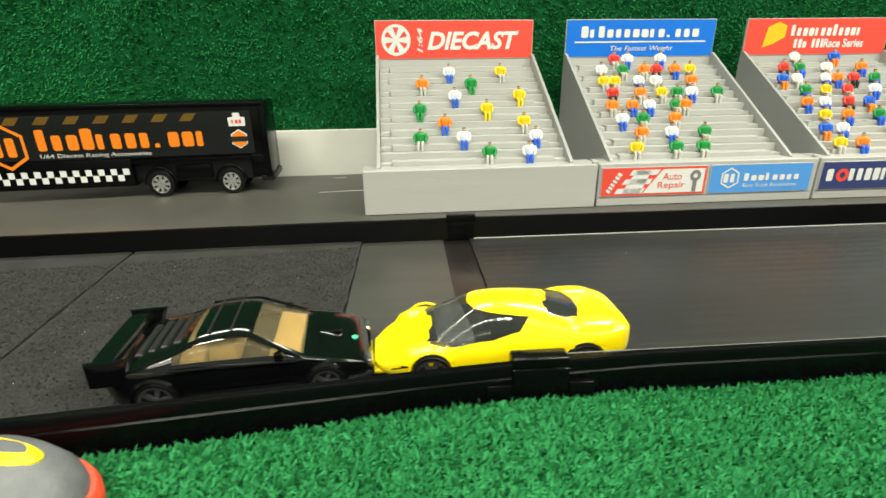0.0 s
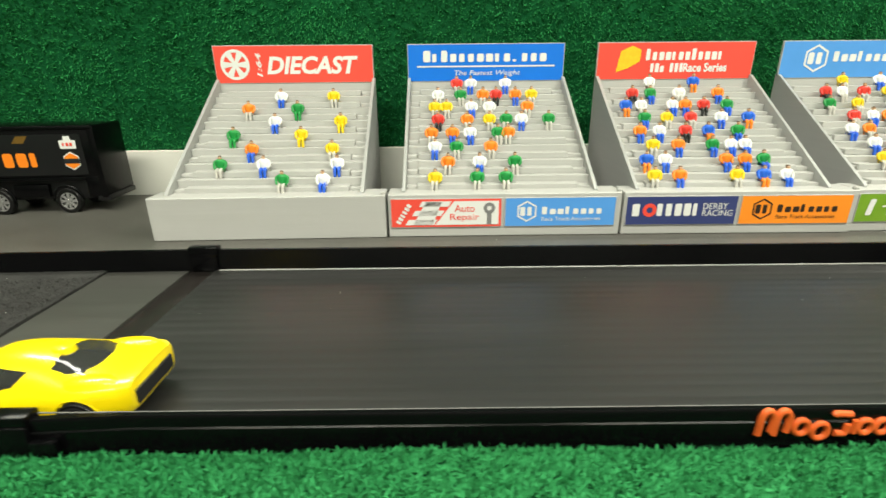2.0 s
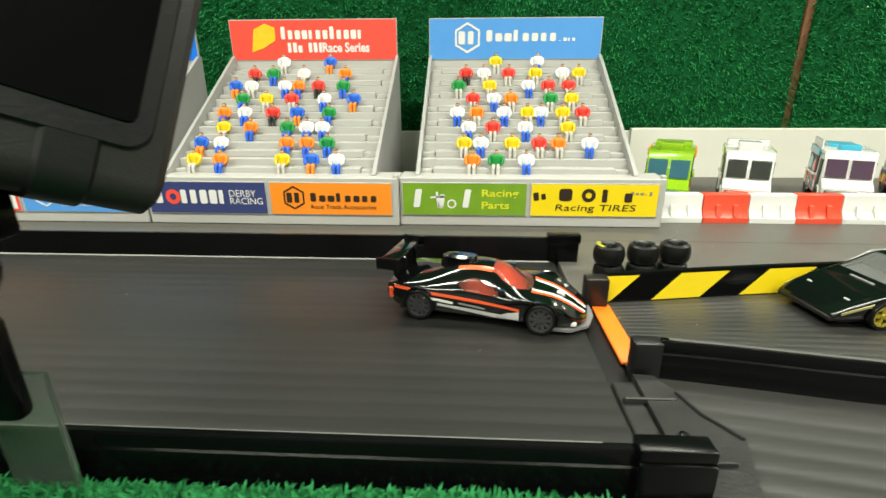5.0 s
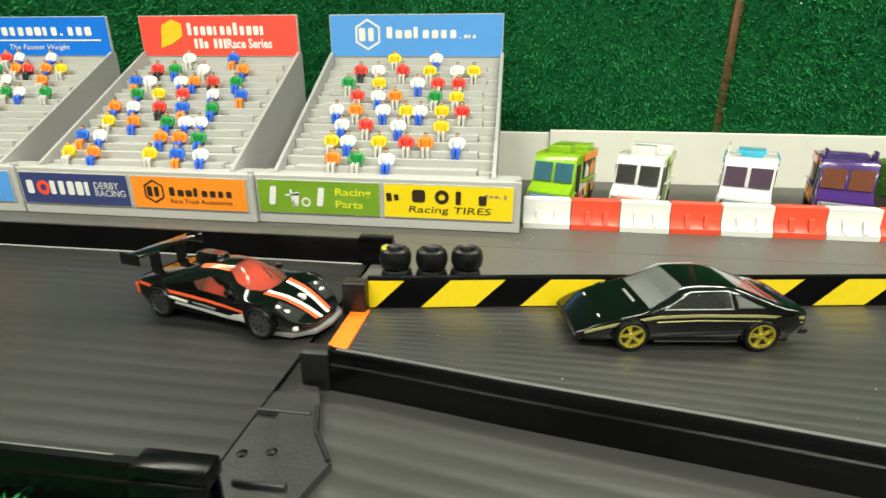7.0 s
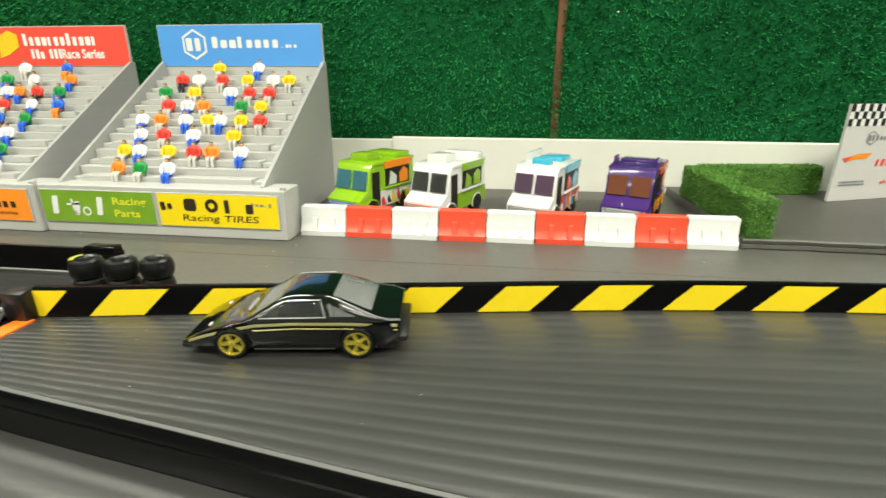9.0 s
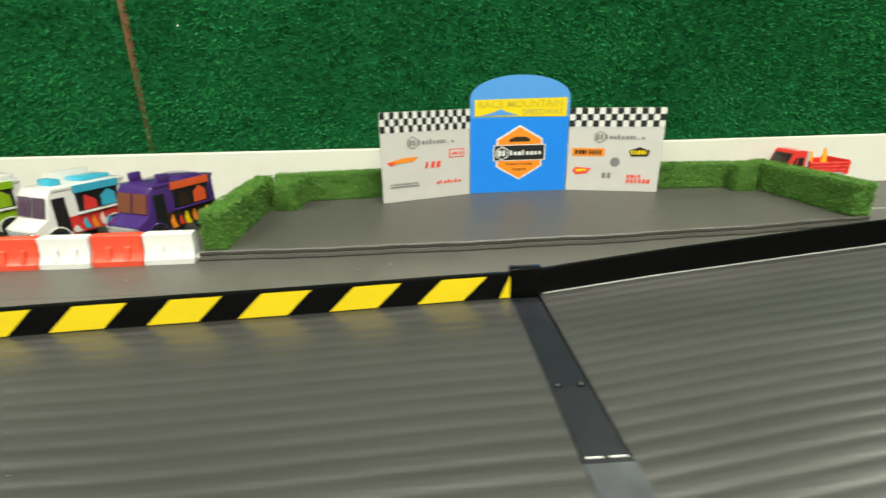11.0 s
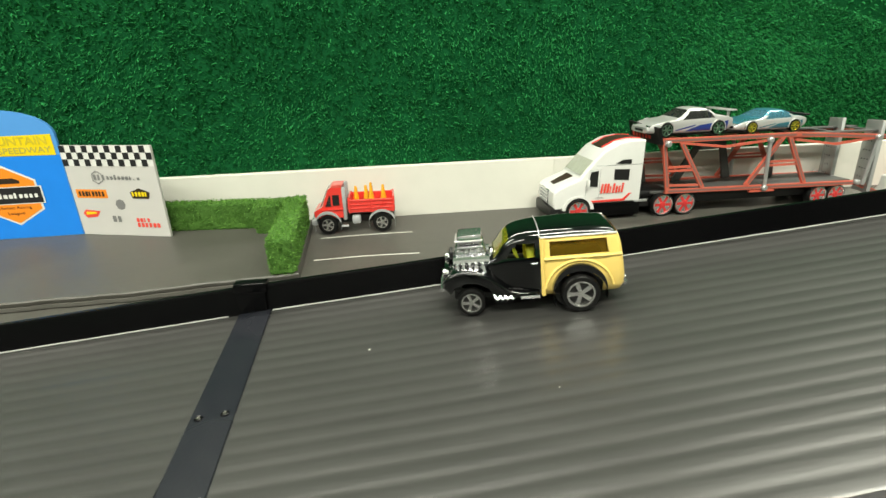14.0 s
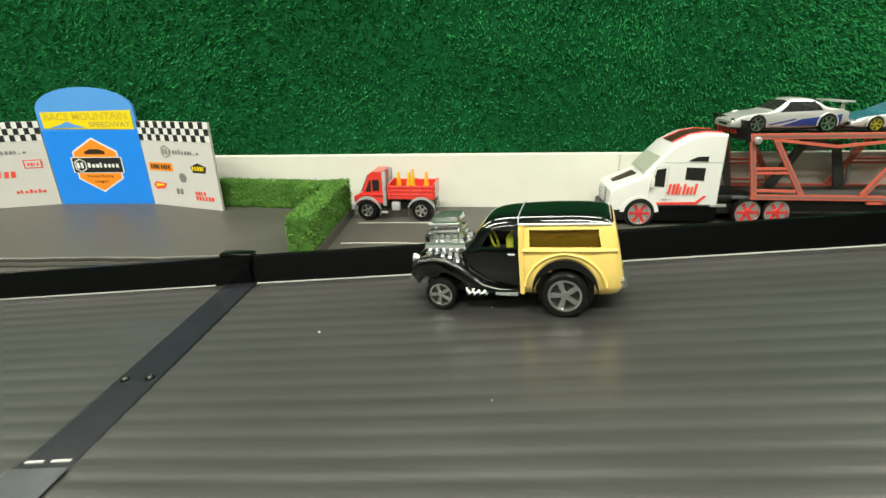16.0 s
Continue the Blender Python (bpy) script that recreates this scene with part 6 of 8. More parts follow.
fitting("orange_strip", boxed(0.4030, 0.4100, -0.1450, -0.1030, -0.0004, 0.0006, 0.0002), ORANGE, "bright orange strip across the narrow entry", "strip")

# moulded word on the near wall, as plain rounded blocks
word = empty("wall_emblem", pose(0.1268, NEAR_A - 0.0036, 0.0040))
tagged(word, "raised orange moulded emblem on the black wall", "emblem")
EMBLEM = mat("orange_red_emblem", (0.62, 0.10, 0.015), 0.5, vary=0.2, scale=400)
def emblem_stroke(pts, r=0.00085):
    part("block", tube(smooth_line([(a, 0, b) for a, b in pts], 5), r, 8), EMBLEM, word)


for k in range(2):
    emblem_stroke([(0.0006 + 0.0046 * k, 0.0), (0.0010 + 0.0046 * k, 0.0066), (0.0028 + 0.0046 * k, 0.0084), (0.0044 + 0.0046 * k, 0.0062), (0.0042 + 0.0046 * k, 0.0010)], 0.0010)
for cx, cz, rr in ((0.0130, 0.0026, 0.0021), (0.0188, 0.0012, 0.0023), (0.0318, 0.0026, 0.0020), (0.0368, 0.0026, 0.0020)):
    emblem_stroke([(cx + rr * math.cos(t), cz + rr * 1.15 * math.sin(t)) for t in (2 * math.pi * k / 9 for k in range(10))], 0.0009)
emblem_stroke([(0.0222, 0.0066), (0.0226, 0.0072), (0.0268, 0.0070)], 0.0010)
emblem_stroke([(0.0232, 0.0004), (0.0262, 0.0004), (0.0266, 0.0036)], 0.0010)
emblem_stroke([(0.0288, 0.0048), (0.0288, 0.0004)], 0.0009)
emblem_stroke([(0.0404, 0.0072), (0.0404, 0.0004)], 0.0010)
emblem_stroke([(0.0434, 0.0048), (0.0434, 0.0004)], 0.0010)

# ---- tyre stacks ----
CHALK = mat("yellow_green_paint_smear", (0.45, 0.45, 0.03), 0.5, color2=(0.10, 0.11, 0.02), scale=500)
TYRE_RING = [(0.0026, 0.0020), (0.0034, 0.0006), (0.0048, 0.0), (0.0060, 0.0008), (0.0066, 0.0026), (0.0067, 0.0042), (0.0066, 0.0058), (0.0060, 0.0077), (0.0048, 0.0085), (0.0034, 0.0079), (0.0026, 0.0064), (0.0024, 0.0042), (0.0026, 0.0020)]
for n, (tx, ty) in enumerate(((0.4155, -0.0800), (0.4300, -0.0785), (0.4440, -0.0760))):
    for lvl in range(2):
        bm = bmesh.new()
        rings = []
        for k in range(26):
            a = 2 * math.pi * k / 26
            rings.append([Vector((r * math.cos(a), r * math.sin(a), h)) for r, h in TYRE_RING[:-1]])
        loft(bm, rings + [rings[0]], caps=False)
        bmesh.ops.remove_doubles(bm, verts=bm.verts, dist=1e-6)
        ob = part("tyre", bm, TYRE)
        ob.matrix_basis = pose(tx + 0.0005 * lvl * (n - 1), ty + 0.0004 * lvl, 0.0008 + 0.0085 * lvl, 0, 0, 40 * n + 25 * lvl)
        tagged(ob, "small black rubber toy tyre stacked beside the striped wall", "tyre", group="stacked toy tyres")
        if n == 0 and lvl == 1:
            part("paint_smear", sweep([(0.0048 * math.cos(t), 0.0048 * math.sin(t), 0.0085) for t in (2.0 + 0.22 * k for k in range(8))], [(-0.0009, 0), (-0.0009, 0.0002), (0.0009, 0.0002), (0.0009, 0)]), CHALK, ob, "yellow-green paint smear on the tyre")

# ---- crash barriers ----
def barrier_bm(w):
    prof = [(-0.0066, 0.0), (-0.0066, 0.0030), (-0.0056, 0.0040), (-0.0036, 0.0080), (-0.0030, 0.0168), (-0.0024, 0.0174), (0.0024, 0.0174), (0.0030, 0.0168), (0.0036, 0.0080), (0.0056, 0.0040), (0.0066, 0.0030), (0.0066, 0.0)]
    bm = bmesh.new()
    loft(bm, [[Vector((x, y * k, z * (0.5 + 0.5 * k) if k < 1 else z)) for y, z in prof] for x, k in ((0.0002, 0.94), (0.0009, 1.0), (w - 0.0009, 1.0), (w - 0.0002, 0.94))])
    return bm


def crash_barrier(x, y, z, turn, material, label, w=0.0275):
    root = empty("crash_barrier", pose(x, y, z, 0, 0, turn))
    tagged(root, label, "barrier", group="red and white crash barriers")
    part("body", barrier_bm(w), material, root)
    for f in (0.28, 0.66):
        for s in (-1, 1):
            bm = bmesh.new()
            loft(bm, [[Vector((w * f + dx, s * yy, zz)) for dx in (0.0, 0.0006, 0.0022, 0.0028)] for yy, zz in ((0.0059, 0.0036), (0.0045, 0.0066), (0.0037, 0.0098), (0.0030, 0.0104))], close=False)
            bmesh.ops.solidify(bm, geom=bm.faces[:], thickness=-0.0008)
            part("lug", bm, material, root)
    peg = part("peg", lathe([(0, 0), (0.0012, 0), (0.0016, 0.0006), (0.0016, 0.0022), (0.0010, 0.0028), (0, 0.0028)], 10), material, root)
    peg.matrix_basis = pose(w - 0.0008, -0.001, 0.0022, 0, 90, 0)
    return root


yb = [0.0195, 0.0200, 0.0202, 0.0207, 0.0210, 0.0218, 0.0222, 0.0232, 0.0240]
for k in range(9):
    red = k % 2 == 1
    crash_barrier(0.4702 + 0.0278 * k, yb[k], 0.0008, (1.8, 0.4, -0.6, 0.5, -0.4, 0.8, -0.3, 0.5, 1.0)[k], RED if red else WHITE,
                  "%s plastic crash barrier on the dark mat" % ("bright red" if red else "white"))
for k in range(5):
    red = k % 2 == 1
    crash_barrier(1.635 + 0.0278 * k, 0.168 + 0.002 * k, 0.0008, 3, RED if red else WHITE, "%s plastic crash barrier before the white wall" % ("bright red" if red else "white"))

# ---- foam slab with the podium wall ----
slab = bmesh.new()
n = 60
rings = []
for i in range(n + 1):
    x = 0.7225 + (1.1470 - 0.7225) * i / n
    wob = 0.0006 * math.sin(i * 0.5) + 0.0004 * math.sin(i * 1.7)
    y0 = float(np.interp(x, [0.72, 0.8215, 0.955, 1.06, 1.15], [0.0205, 0.0220, 0.0285, 0.0385, 0.0515])) + wob
    lean = 0.085 * (i / n) ** 8
    rings.append([Vector((p[0] - lean * (p[1] - 0.05), p[1], p[2])) for p in ((x, y0 + 0.0006, 0.0008), (x, y0, 0.0016), (x, y0 + 0.0003, 0.0034), (x, y0 + 0.0012, 0.0038), (x, y0 + 0.0006, 0.0043), (x, y0 + 0.0002, 0.0060), (x, y0 + 0.0009, 0.0068), (x, 0.075, 0.0070), (x, 0.1580, 0.0072), (x, 0.1580, 0.0008))])
loft(slab, rings)
tagged(part("foam_slab", slab, RUBBER), "thin dark grey foam slab of two layers on the mat", "slab")

POD_BLUE = mat("bright_blue_board", (0.012, 0.22, 0.80), 0.4, vary=0.06, scale=80)
POD_GREY = mat("pale_grey_board", (0.56, 0.545, 0.53), 0.5, vary=0.05, scale=80)
CHECK_BLACK = mat("black_check_print", (0.015, 0.015, 0.017), 0.45, vary=0.2, scale=200)


def checks(p, w, z0, size, cols, rows):
    for r in range(rows):
        bm = bmesh.new()
        for c in range(cols):
            if (c + r) % 2:
                continue
            a, b = w * c / cols, w * (c + 1) / cols
            bm.faces.new([bm.verts.new((px, -0.00025, pz)) for px, pz in ((a, z0 + r * size), (b, z0 + r * size), (b, z0 + (r + 1) * size), (a, z0 + (r + 1) * size))])
        part("check_print", bm, CHECK_BLACK, p, smooth=False)


def podium_wall():
    z0 = 0.0072
    root = empty("podium_wall", pose(0, 0, z0))
    tagged(root, "three-part standing podium board, blue middle and grey chequered wings", "display board")
    # middle
    ang = math.degrees(math.atan2(0.1508 - 0.1458, 0.0800))
    w, h = 0.0802, 0.0748
    outline = [(0, 0), (w, 0), (w, h)] + [(w / 2 + w / 2 * math.cos(a), h + 0.0170 * math.sin(a)) for a in (math.pi * k / 16 for k in range(1, 16))] + [(0, h)]
    xz = Matrix(((1, 0, 0, 0), (0, 0, 1, 0), (0, 1, 0, 0), (0, 0, 0, 1)))
    mid = part("middle_panel", prism(outline, 0.0024, xz), SKY, root)
    mid.matrix_basis = pose(0.8898, 0.1454, 0, 0, 0, ang)
    flat([(0.0005, 0.0005), (w - 0.0005, 0.0005), (w - 0.0005, h * 0.80), (0.0005, h * 0.80)], POD_BLUE, mid, name="face_print")
    flat([(0.0035, h * 0.82), (w - 0.0025, h * 0.80), (w - 0.0025, h * 0.995), (0.0035, h * 0.985)], PRINT_YELLOW, mid, y=-0.0003, name="band_print")
    lettering("lettering", "RACE MOUNTAIN", 0.006, h * 0.905, w - 0.012, h * 0.075, mat("ochre_print", (0.60, 0.47, 0.03), 0.45), mid, y=-0.0005, bold=0.02)
    lettering("lettering", "SPEEDWAY", w * 0.52, h * 0.828, w * 0.42, h * 0.055, mat("pale_ochre_print", (0.45, 0.40, 0.10), 0.45), mid, y=-0.0005)
    flat([(w * 0.10, h * 0.825), (w * 0.48, h * 0.825), (w * 0.36, h * 0.86), (w * 0.30, h * 0.89), (w * 0.22, h * 0.855)], SKY, mid, y=-0.0005)
    cx, cz, r = w * 0.5, h * 0.43, 0.0220
    for rr, col, yy in ((1.0, PRINT_WHITE, -0.0003), (0.93, PRINT_ORANGE, -0.0005)):
        flat([(cx + r * rr * math.cos(math.pi / 6 + math.pi * k / 3), cz + r * rr * math.sin(math.pi / 6 + math.pi * k / 3)) for k in range(6)], col, mid, y=yy, name="badge_print")
    flat([(cx - 0.0215, cz - 0.0062), (cx + 0.0215, cz - 0.0062), (cx + 0.0215, cz + 0.0066), (cx - 0.0215, cz + 0.0066)], PRINT_WHITE, mid, y=-0.0006)
    flat([(cx - 0.0205, cz - 0.0056), (cx + 0.0205, cz - 0.0056), (cx + 0.0205, cz + 0.0060), (cx - 0.0205, cz + 0.0060)], CHECK_BLACK, mid, y=-0.0007)
    up = Matrix.Translation((0, -0.0006, 0))
    hex_mark(cx - 0.0142, cz, 0.0056, PRINT_WHITE, mid, m=up)
    bars("XxxXxxxx", cx - 0.0080, cz - 0.0018, 0.0270, 0.0040, PRINT_WHITE, mid, m=up)
    lettering("lettering", "Diecast Racing", cx - 0.011, cz - 0.0102, 0.022, 0.0026, PRINT_BLACK, mid, y=-0.0007)
    lettering("lettering", "League", cx - 0.0055, cz - 0.0145, 0.011, 0.0028, PRINT_BLACK, mid, y=-0.0007)
    flat([(cx - 0.0085, cz + 0.0090), (cx + 0.0085, cz + 0.0090), (cx + 0.0085, cz + 0.0110), (cx + 0.0045, cz + 0.0128), (cx - 0.0035, cz + 0.0128), (cx - 0.0085, cz + 0.0110)], PRINT_BLACK, mid, y=-0.0007)
    # wings
    for (ax, ay), (bx, by), h, left in (((0.8208, 0.1192), (0.8893, 0.1450), 0.0672, True), ((0.9703, 0.1500), (1.0404, 0.1326), 0.0662, False)):
        w = math.hypot(bx - ax, by - ay)
        wing = part("wing_panel", boxed(0, w, 0, 0.0022, 0, h, 0.0002, 1), POD_GREY, root)
        wing.matrix_basis = pose(ax, ay, 0, 0, 0, math.degrees(math.atan2(by - ay, bx - ax)))
        flat([(0, h * 0.782), (w, h * 0.782), (w, h), (0, h)], PRINT_WHITE, wing, y=-0.0001, name="band_print")
        checks(wing, w, h * 0.782, h * 0.218 / 3, 20 if left else 16, 3)
        hex_mark(w * 0.34, h * 0.66, 0.0050, PRINT_GREY, wing)
        bars("XxxXxxxx.m", w * 0.40, h * 0.635, w * 0.42, h * 0.055, PRINT_GREY, wing)
        if left:
            flat([(w * 0.06, h * 0.46), (w * 0.24, h * 0.50), (w * 0.40, h * 0.50), (w * 0.34, h * 0.45), (w * 0.20, h * 0.445), (w * 0.10, h * 0.42)], PRINT_ORANGE, wing, y=-0.0003)
            flat([(w * 0.05, h * 0.455), (w * 0.16, h * 0.47), (w * 0.10, h * 0.42)], CORAL, wing, y=-0.0004)
            bars("XXX", w * 0.47, h * 0.36, w * 0.19, h * 0.075, CORAL, wing, lean=0.2)
            flat([(w * 0.75, h * 0.46), (w * 0.93, h * 0.46), (w * 0.93, h * 0.56), (w * 0.75, h * 0.56)], CORAL, wing, y=-0.0002)
            flat([(w * 0.765, h * 0.47), (w * 0.915, h * 0.47), (w * 0.915, h * 0.55), (w * 0.765, h * 0.55)], POD_GREY, wing, y=-0.0003)
            bars("xxxx", w * 0.785, h * 0.49, w * 0.12, h * 0.05, CORAL, wing, y=-0.0004)
            bars("mmmmmmmmmm", w * 0.08, h * 0.19, w * 0.32, h * 0.05, PRINT_GREY, wing)
            flat([(w * 0.08, h * 0.165), (w * 0.40, h * 0.165), (w * 0.40, h * 0.18), (w * 0.08, h * 0.18)], PRINT_GREY, wing, y=-0.0003)
            bars("mxmxmxm", w * 0.60, h * 0.165, w * 0.30, h * 0.06, CORAL, wing)
        else:
            flat([(w * 0.05, h * 0.43), (w * 0.40, h * 0.43), (w * 0.40, h * 0.525), (w * 0.05, h * 0.525)], PRINT_ORANGE, wing, y=-0.0002)
            bars("XXXXXXXX", w * 0.08, h * 0.45, w * 0.30, h * 0.055, PRINT_BLACK, wing, y=-0.0004)
            flat([(w * 0.68, h * 0.43), (w * 0.86, h * 0.43), (w * 0.88, h * 0.50), (w * 0.77, h * 0.545), (w * 0.66, h * 0.50)], PRINT_BLACK, wing, y=-0.0002)
            bars("XXXXX", w * 0.68, h * 0.455, w * 0.18, h * 0.05, PRINT_YELLOW, wing, y=-0.0004)
            ring_print(w * 0.52, h * 0.36, 0.0001, h * 0.060, 8, PRINT_GREY, wing, y=-0.0002)
            flat([(w * 0.10, h * 0.20), (w * 0.22, h * 0.215), (w * 0.27, h * 0.28), (w * 0.10, h * 0.295), (w * 0.06, h * 0.25)], CORAL, wing, y=-0.0002)
            flat([(w * 0.10, h * 0.235), (w * 0.22, h * 0.25), (w * 0.22, h * 0.27), (w * 0.10, h * 0.27)], PRINT_YELLOW, wing, y=-0.0003)
            bars("XX", w * 0.39, h * 0.16, w * 0.12, h * 0.07, PRINT_GREY, wing)
            bars("XXXX", w * 0.66, h * 0.165, w * 0.16, h * 0.045, CORAL, wing)
            bars("XXXXXX", w * 0.66, h * 0.105, w * 0.26, h * 0.05, CORAL, wing)
    return root


podium_wall()

# ---- hedges ----
HEDGE = mat("hedge_foam", (0.030, 0.095, 0.010), 0.9, color2=(0.085, 0.20, 0.030), scale=500, bump=1.0, bscale=900)
HEDGE_LEAF = mat("hedge_tuft", (0.045, 0.15, 0.014), 0.7, color2=(0.15, 0.32, 0.05), island=0.8, scale=300)


def hedge(x0, y0, x1, y1, width, h, z, label, seed):
    """A clipped model hedge between two points: an uneven core with short tufts all over."""
    d = Vector((x1 - x0, y1 - y0, 0))
    length = d.length
    m = pose(x0, y0, z, 0, 0, math.degrees(math.atan2(d.y, d.x)))
    root = empty("hedge", m)
    tagged(root, label, "hedge", group="model hedges round the podium")
    bm = boxed(0, length, -width / 2, width / 2, 0, h, 0.0016, 2)
    bmesh.ops.subdivide_edges(bm, edges=[e for e in bm.edges if e.calc_length() > 0.01], cuts=max(2, int(length / 0.006)), use_grid_fill=True)
    for v in bm.verts:
        if v.co.z > 0.001:
            v.co += Vector((noise.noise(v.co * 260 + Vector((seed, 0, 0))), noise.noise(v.co * 260 + Vector((0, seed, 9))), noise.noise(v.co * 260 + Vector((5, 0, seed))))) * 0.0008
    part("core", bm, HEDGE, root)
    rng = np.random.default_rng(seed)
    areas = [(length * h, 1), (length * h, -1), (length * width, 2), (width * h, 3), (width * h, 4)]
    verts, faces = [], []
    for area, k in areas:
        for _ in range(int(area / 1.1e-6)):
            u, v = rng.uniform(0, 1), rng.uniform(0, 1)
            if abs(k) == 1:
                p, o = Vector((u * length, k * width / 2, v * h)), Vector((0, k, 0.25))
            elif k == 2:
                p, o = Vector((u * length, (v - 0.5) * width, h)), Vector((0, 0, 1))
            else:
                p, o = Vector((0 if k == 3 else length, (u - 0.5) * width, v * h)), Vector((-1 if k == 3 else 1, 0, 0.25))
            o = (o + Vector(rng.normal(0, 0.6, 3))).normalized()
            s = o.cross(Vector(rng.normal(0, 1, 3))).normalized() * 0.0005
            tip = p + o * float(rng.uniform(0.0007, 0.0019))
            tip.z = max(tip.z, 0.0002)
            b = len(verts)
            verts += [p - s, p + s, tip]
            faces.append((b, b + 1, b + 2))
    ob = raw_mesh("foliage", verts, faces, HEDGE_LEAF)
    ob.parent = root
    tagged(ob, kind="stuff")
    return root


ZS = 0.0068
hedge(0.7312, 0.0222, 0.7300, 0.1300, 0.0130, 0.0222, ZS, "long clipped green model hedge along the slab's side", 11)
hedge(0.7370, 0.1360, 0.8270, 0.1490, 0.0125, 0.0215, ZS, "clipped green model hedge behind the podium wing", 12)
hedge(0.7503, 0.1062, 0.7503, 0.1295, 0.0180, 0.0205, ZS, "short green hedge block in the corner", 13)
hedge(1.1385, 0.0500, 1.1300, 0.1500, 0.0140, 0.0220, ZS, "clipped green model hedge beside the painted parking bays", 14)
hedge(1.0300, 0.1520, 1.1240, 0.1470, 0.0120, 0.0205, ZS, "clipped green model hedge behind the grey podium wing", 15)
hedge(1.1112, 0.1280, 1.1112, 0.1400, 0.0160, 0.0210, ZS, "short green hedge block near the parking bays", 16)

# painted parking lines
PAINT_LINE = mat("white_line_paint", (0.62, 0.61, 0.56), 0.6, vary=0.2, scale=500)
for pts in (((1.1500, 0.0850), (1.185, 0.0880), (1.2200, 0.0878)), ((1.1480, 0.1290), (1.18, 0.1320), (1.2165, 0.1330)), ((-0.1990, 0.0630), (-0.180, 0.0655), (-0.163, 0.0665)), ((-0.1950, 0.1170), (-0.1840, 0.1175))):
    tagged(part("parking_line", sweep(smooth_line([(a, b, 0.0009) for a, b in pts], 6), [(-0.0006, 0), (-0.0006, 0.00015), (0.0006, 0.00015), (0.0006, 0)]), PAINT_LINE), "thin white painted line on the dark mat", "line", group="parking lines", kind="structure")

# wooden table edge past the near wall
structure(part("table_edge", prism([(1.10, -0.196), (1.55, -0.166), (1.55, -0.179), (1.10, -0.211)], 0.012, Matrix.Translation((0, 0, -0.002))), mat("pale_plywood", (0.33, 0.26, 0.16), 0.6, vary=0.25, scale=120, streak=(0.1, 1, 1))), "pale plywood edge past the near track wall", "board")


# ---- black race trailer behind the start ----
def race_trailer():
    c = empty("race_trailer", pose(-0.230, 0.0, 0.0008, 0, 0, 5.0) @ Matrix.Diagonal((1, 1, 1.09, 1)))
    tagged(c, "long black toy race trailer with orange print, parked on the mat", "toy trailer", group="toy trucks behind the track")
    y0, y1 = 0.0725, 0.1120
    part("body", boxed(-0.40, -0.0015, y0, y1, 0.0270, 0.0618, 0.0010), BLACK, c)
    part("roof_lip", boxed(-0.40, 0.0, y0 - 0.0010, y1 + 0.0010, 0.0605, 0.0634, 0.0006), BLACK, c)
    part("rear_frame", boxed(-0.0040, 0.0008, y0 - 0.0008, y1 + 0.0008, 0.0110, 0.0630, 0.0006), BLACK, c)
    part("rear_bumper", boxed(-0.0080, 0.0022, y0 - 0.0002, y1 + 0.0002, 0.0085, 0.0125, 0.0008), BLACK_DULL, c)
    part("skirt", boxed(-0.205, -0.100, y0, y1, 0.0085, 0.0275, 0.0008), BLACK, c)
    part("skirt", boxed(-0.0140, -0.0030, y0, y1, 0.0110, 0.0275, 0.0008), BLACK, c)
    part("front_skirt", boxed(-0.40, -0.206, y0 + 0.001, y1, 0.0170, 0.0275, 0.0008), BLACK, c)
    part("chassis", boxed(-0.1005, -0.0130, y0 + 0.0040, y1 - 0.0040, 0.0100, 0.0275, 0.0006), BLACK_DULL, c)
    part("side_rail", boxed(-0.1000, -0.0130, y0 - 0.0004, y0 + 0.0030, 0.0240, 0.0268, 0.0004), BLACK, c)
    part("tool_box", boxed(-0.0700, -0.0440, y0 + 0.0004, y0 + 0.006, 0.0120, 0.0215, 0.0006), BLACK, c)
    for x in (-0.0305, -0.0820, -0.2345):
        pts = [(x + 0.0112 * math.cos(t), y0 + 0.0006, 0.0092 + 0.0112 * math.sin(t)) for t in (math.pi * k / 12 for k in range(13))]
        part("wheel_arch", tube(pts, 0.0008, 6), BLACK, c)
        for y, s in ((y0 + 0.0022, -1), (y1 - 0.0022, 1)):
            w = wheel(c, x, s * 0.001, 0.0094, 0.0056, CHROME, 8, lip=0.68)
            w.location = (x, y, 0.0090)
    # print on the near side
    m = Matrix.Translation((0, y0, 0))
    flat([(-0.33, 0.0285), (-0.0100, 0.0285), (-0.0100, 0.0575), (-0.33, 0.0575)], BLACK_DULL, c, m=m, name="panel_print")
    ink = mat("bright_orange_print", (0.85, 0.22, 0.012), 0.4, vary=0.05, scale=200)
    dim = mat("faded_ochre_print", (0.14, 0.075, 0.012), 0.4, vary=0.3, scale=200)
    hexagon(-0.180, 0.0375, 0.0152, ink, c, m=m)
    bars("XX", -0.1895, 0.0312, 0.0200, 0.0125, ink, c, m=m)
    bars("XxxXxxxx.xxx", -0.1590, 0.0345, 0.1180, 0.0140, ink, c, m=m)
    lettering("lettering", "1/64 Diecast Racing Accessories", -0.1590, 0.0290, 0.075, 0.0034, PRINT_WHITE, c, y=-0.0004, m=m)
    for k in range(8):
        x = -0.198 + 0.0196 * k
        flat([(x, 0.0515), (x + 0.0085, 0.0515), (x + 0.0128, 0.0565), (x + 0.0043, 0.0565)], dim, c, m=m, y=-0.0003)
    for r in range(2):
        for k in range(22):
            if (k + r) % 2 == 0:
                x = -0.197 + 0.0043 * k
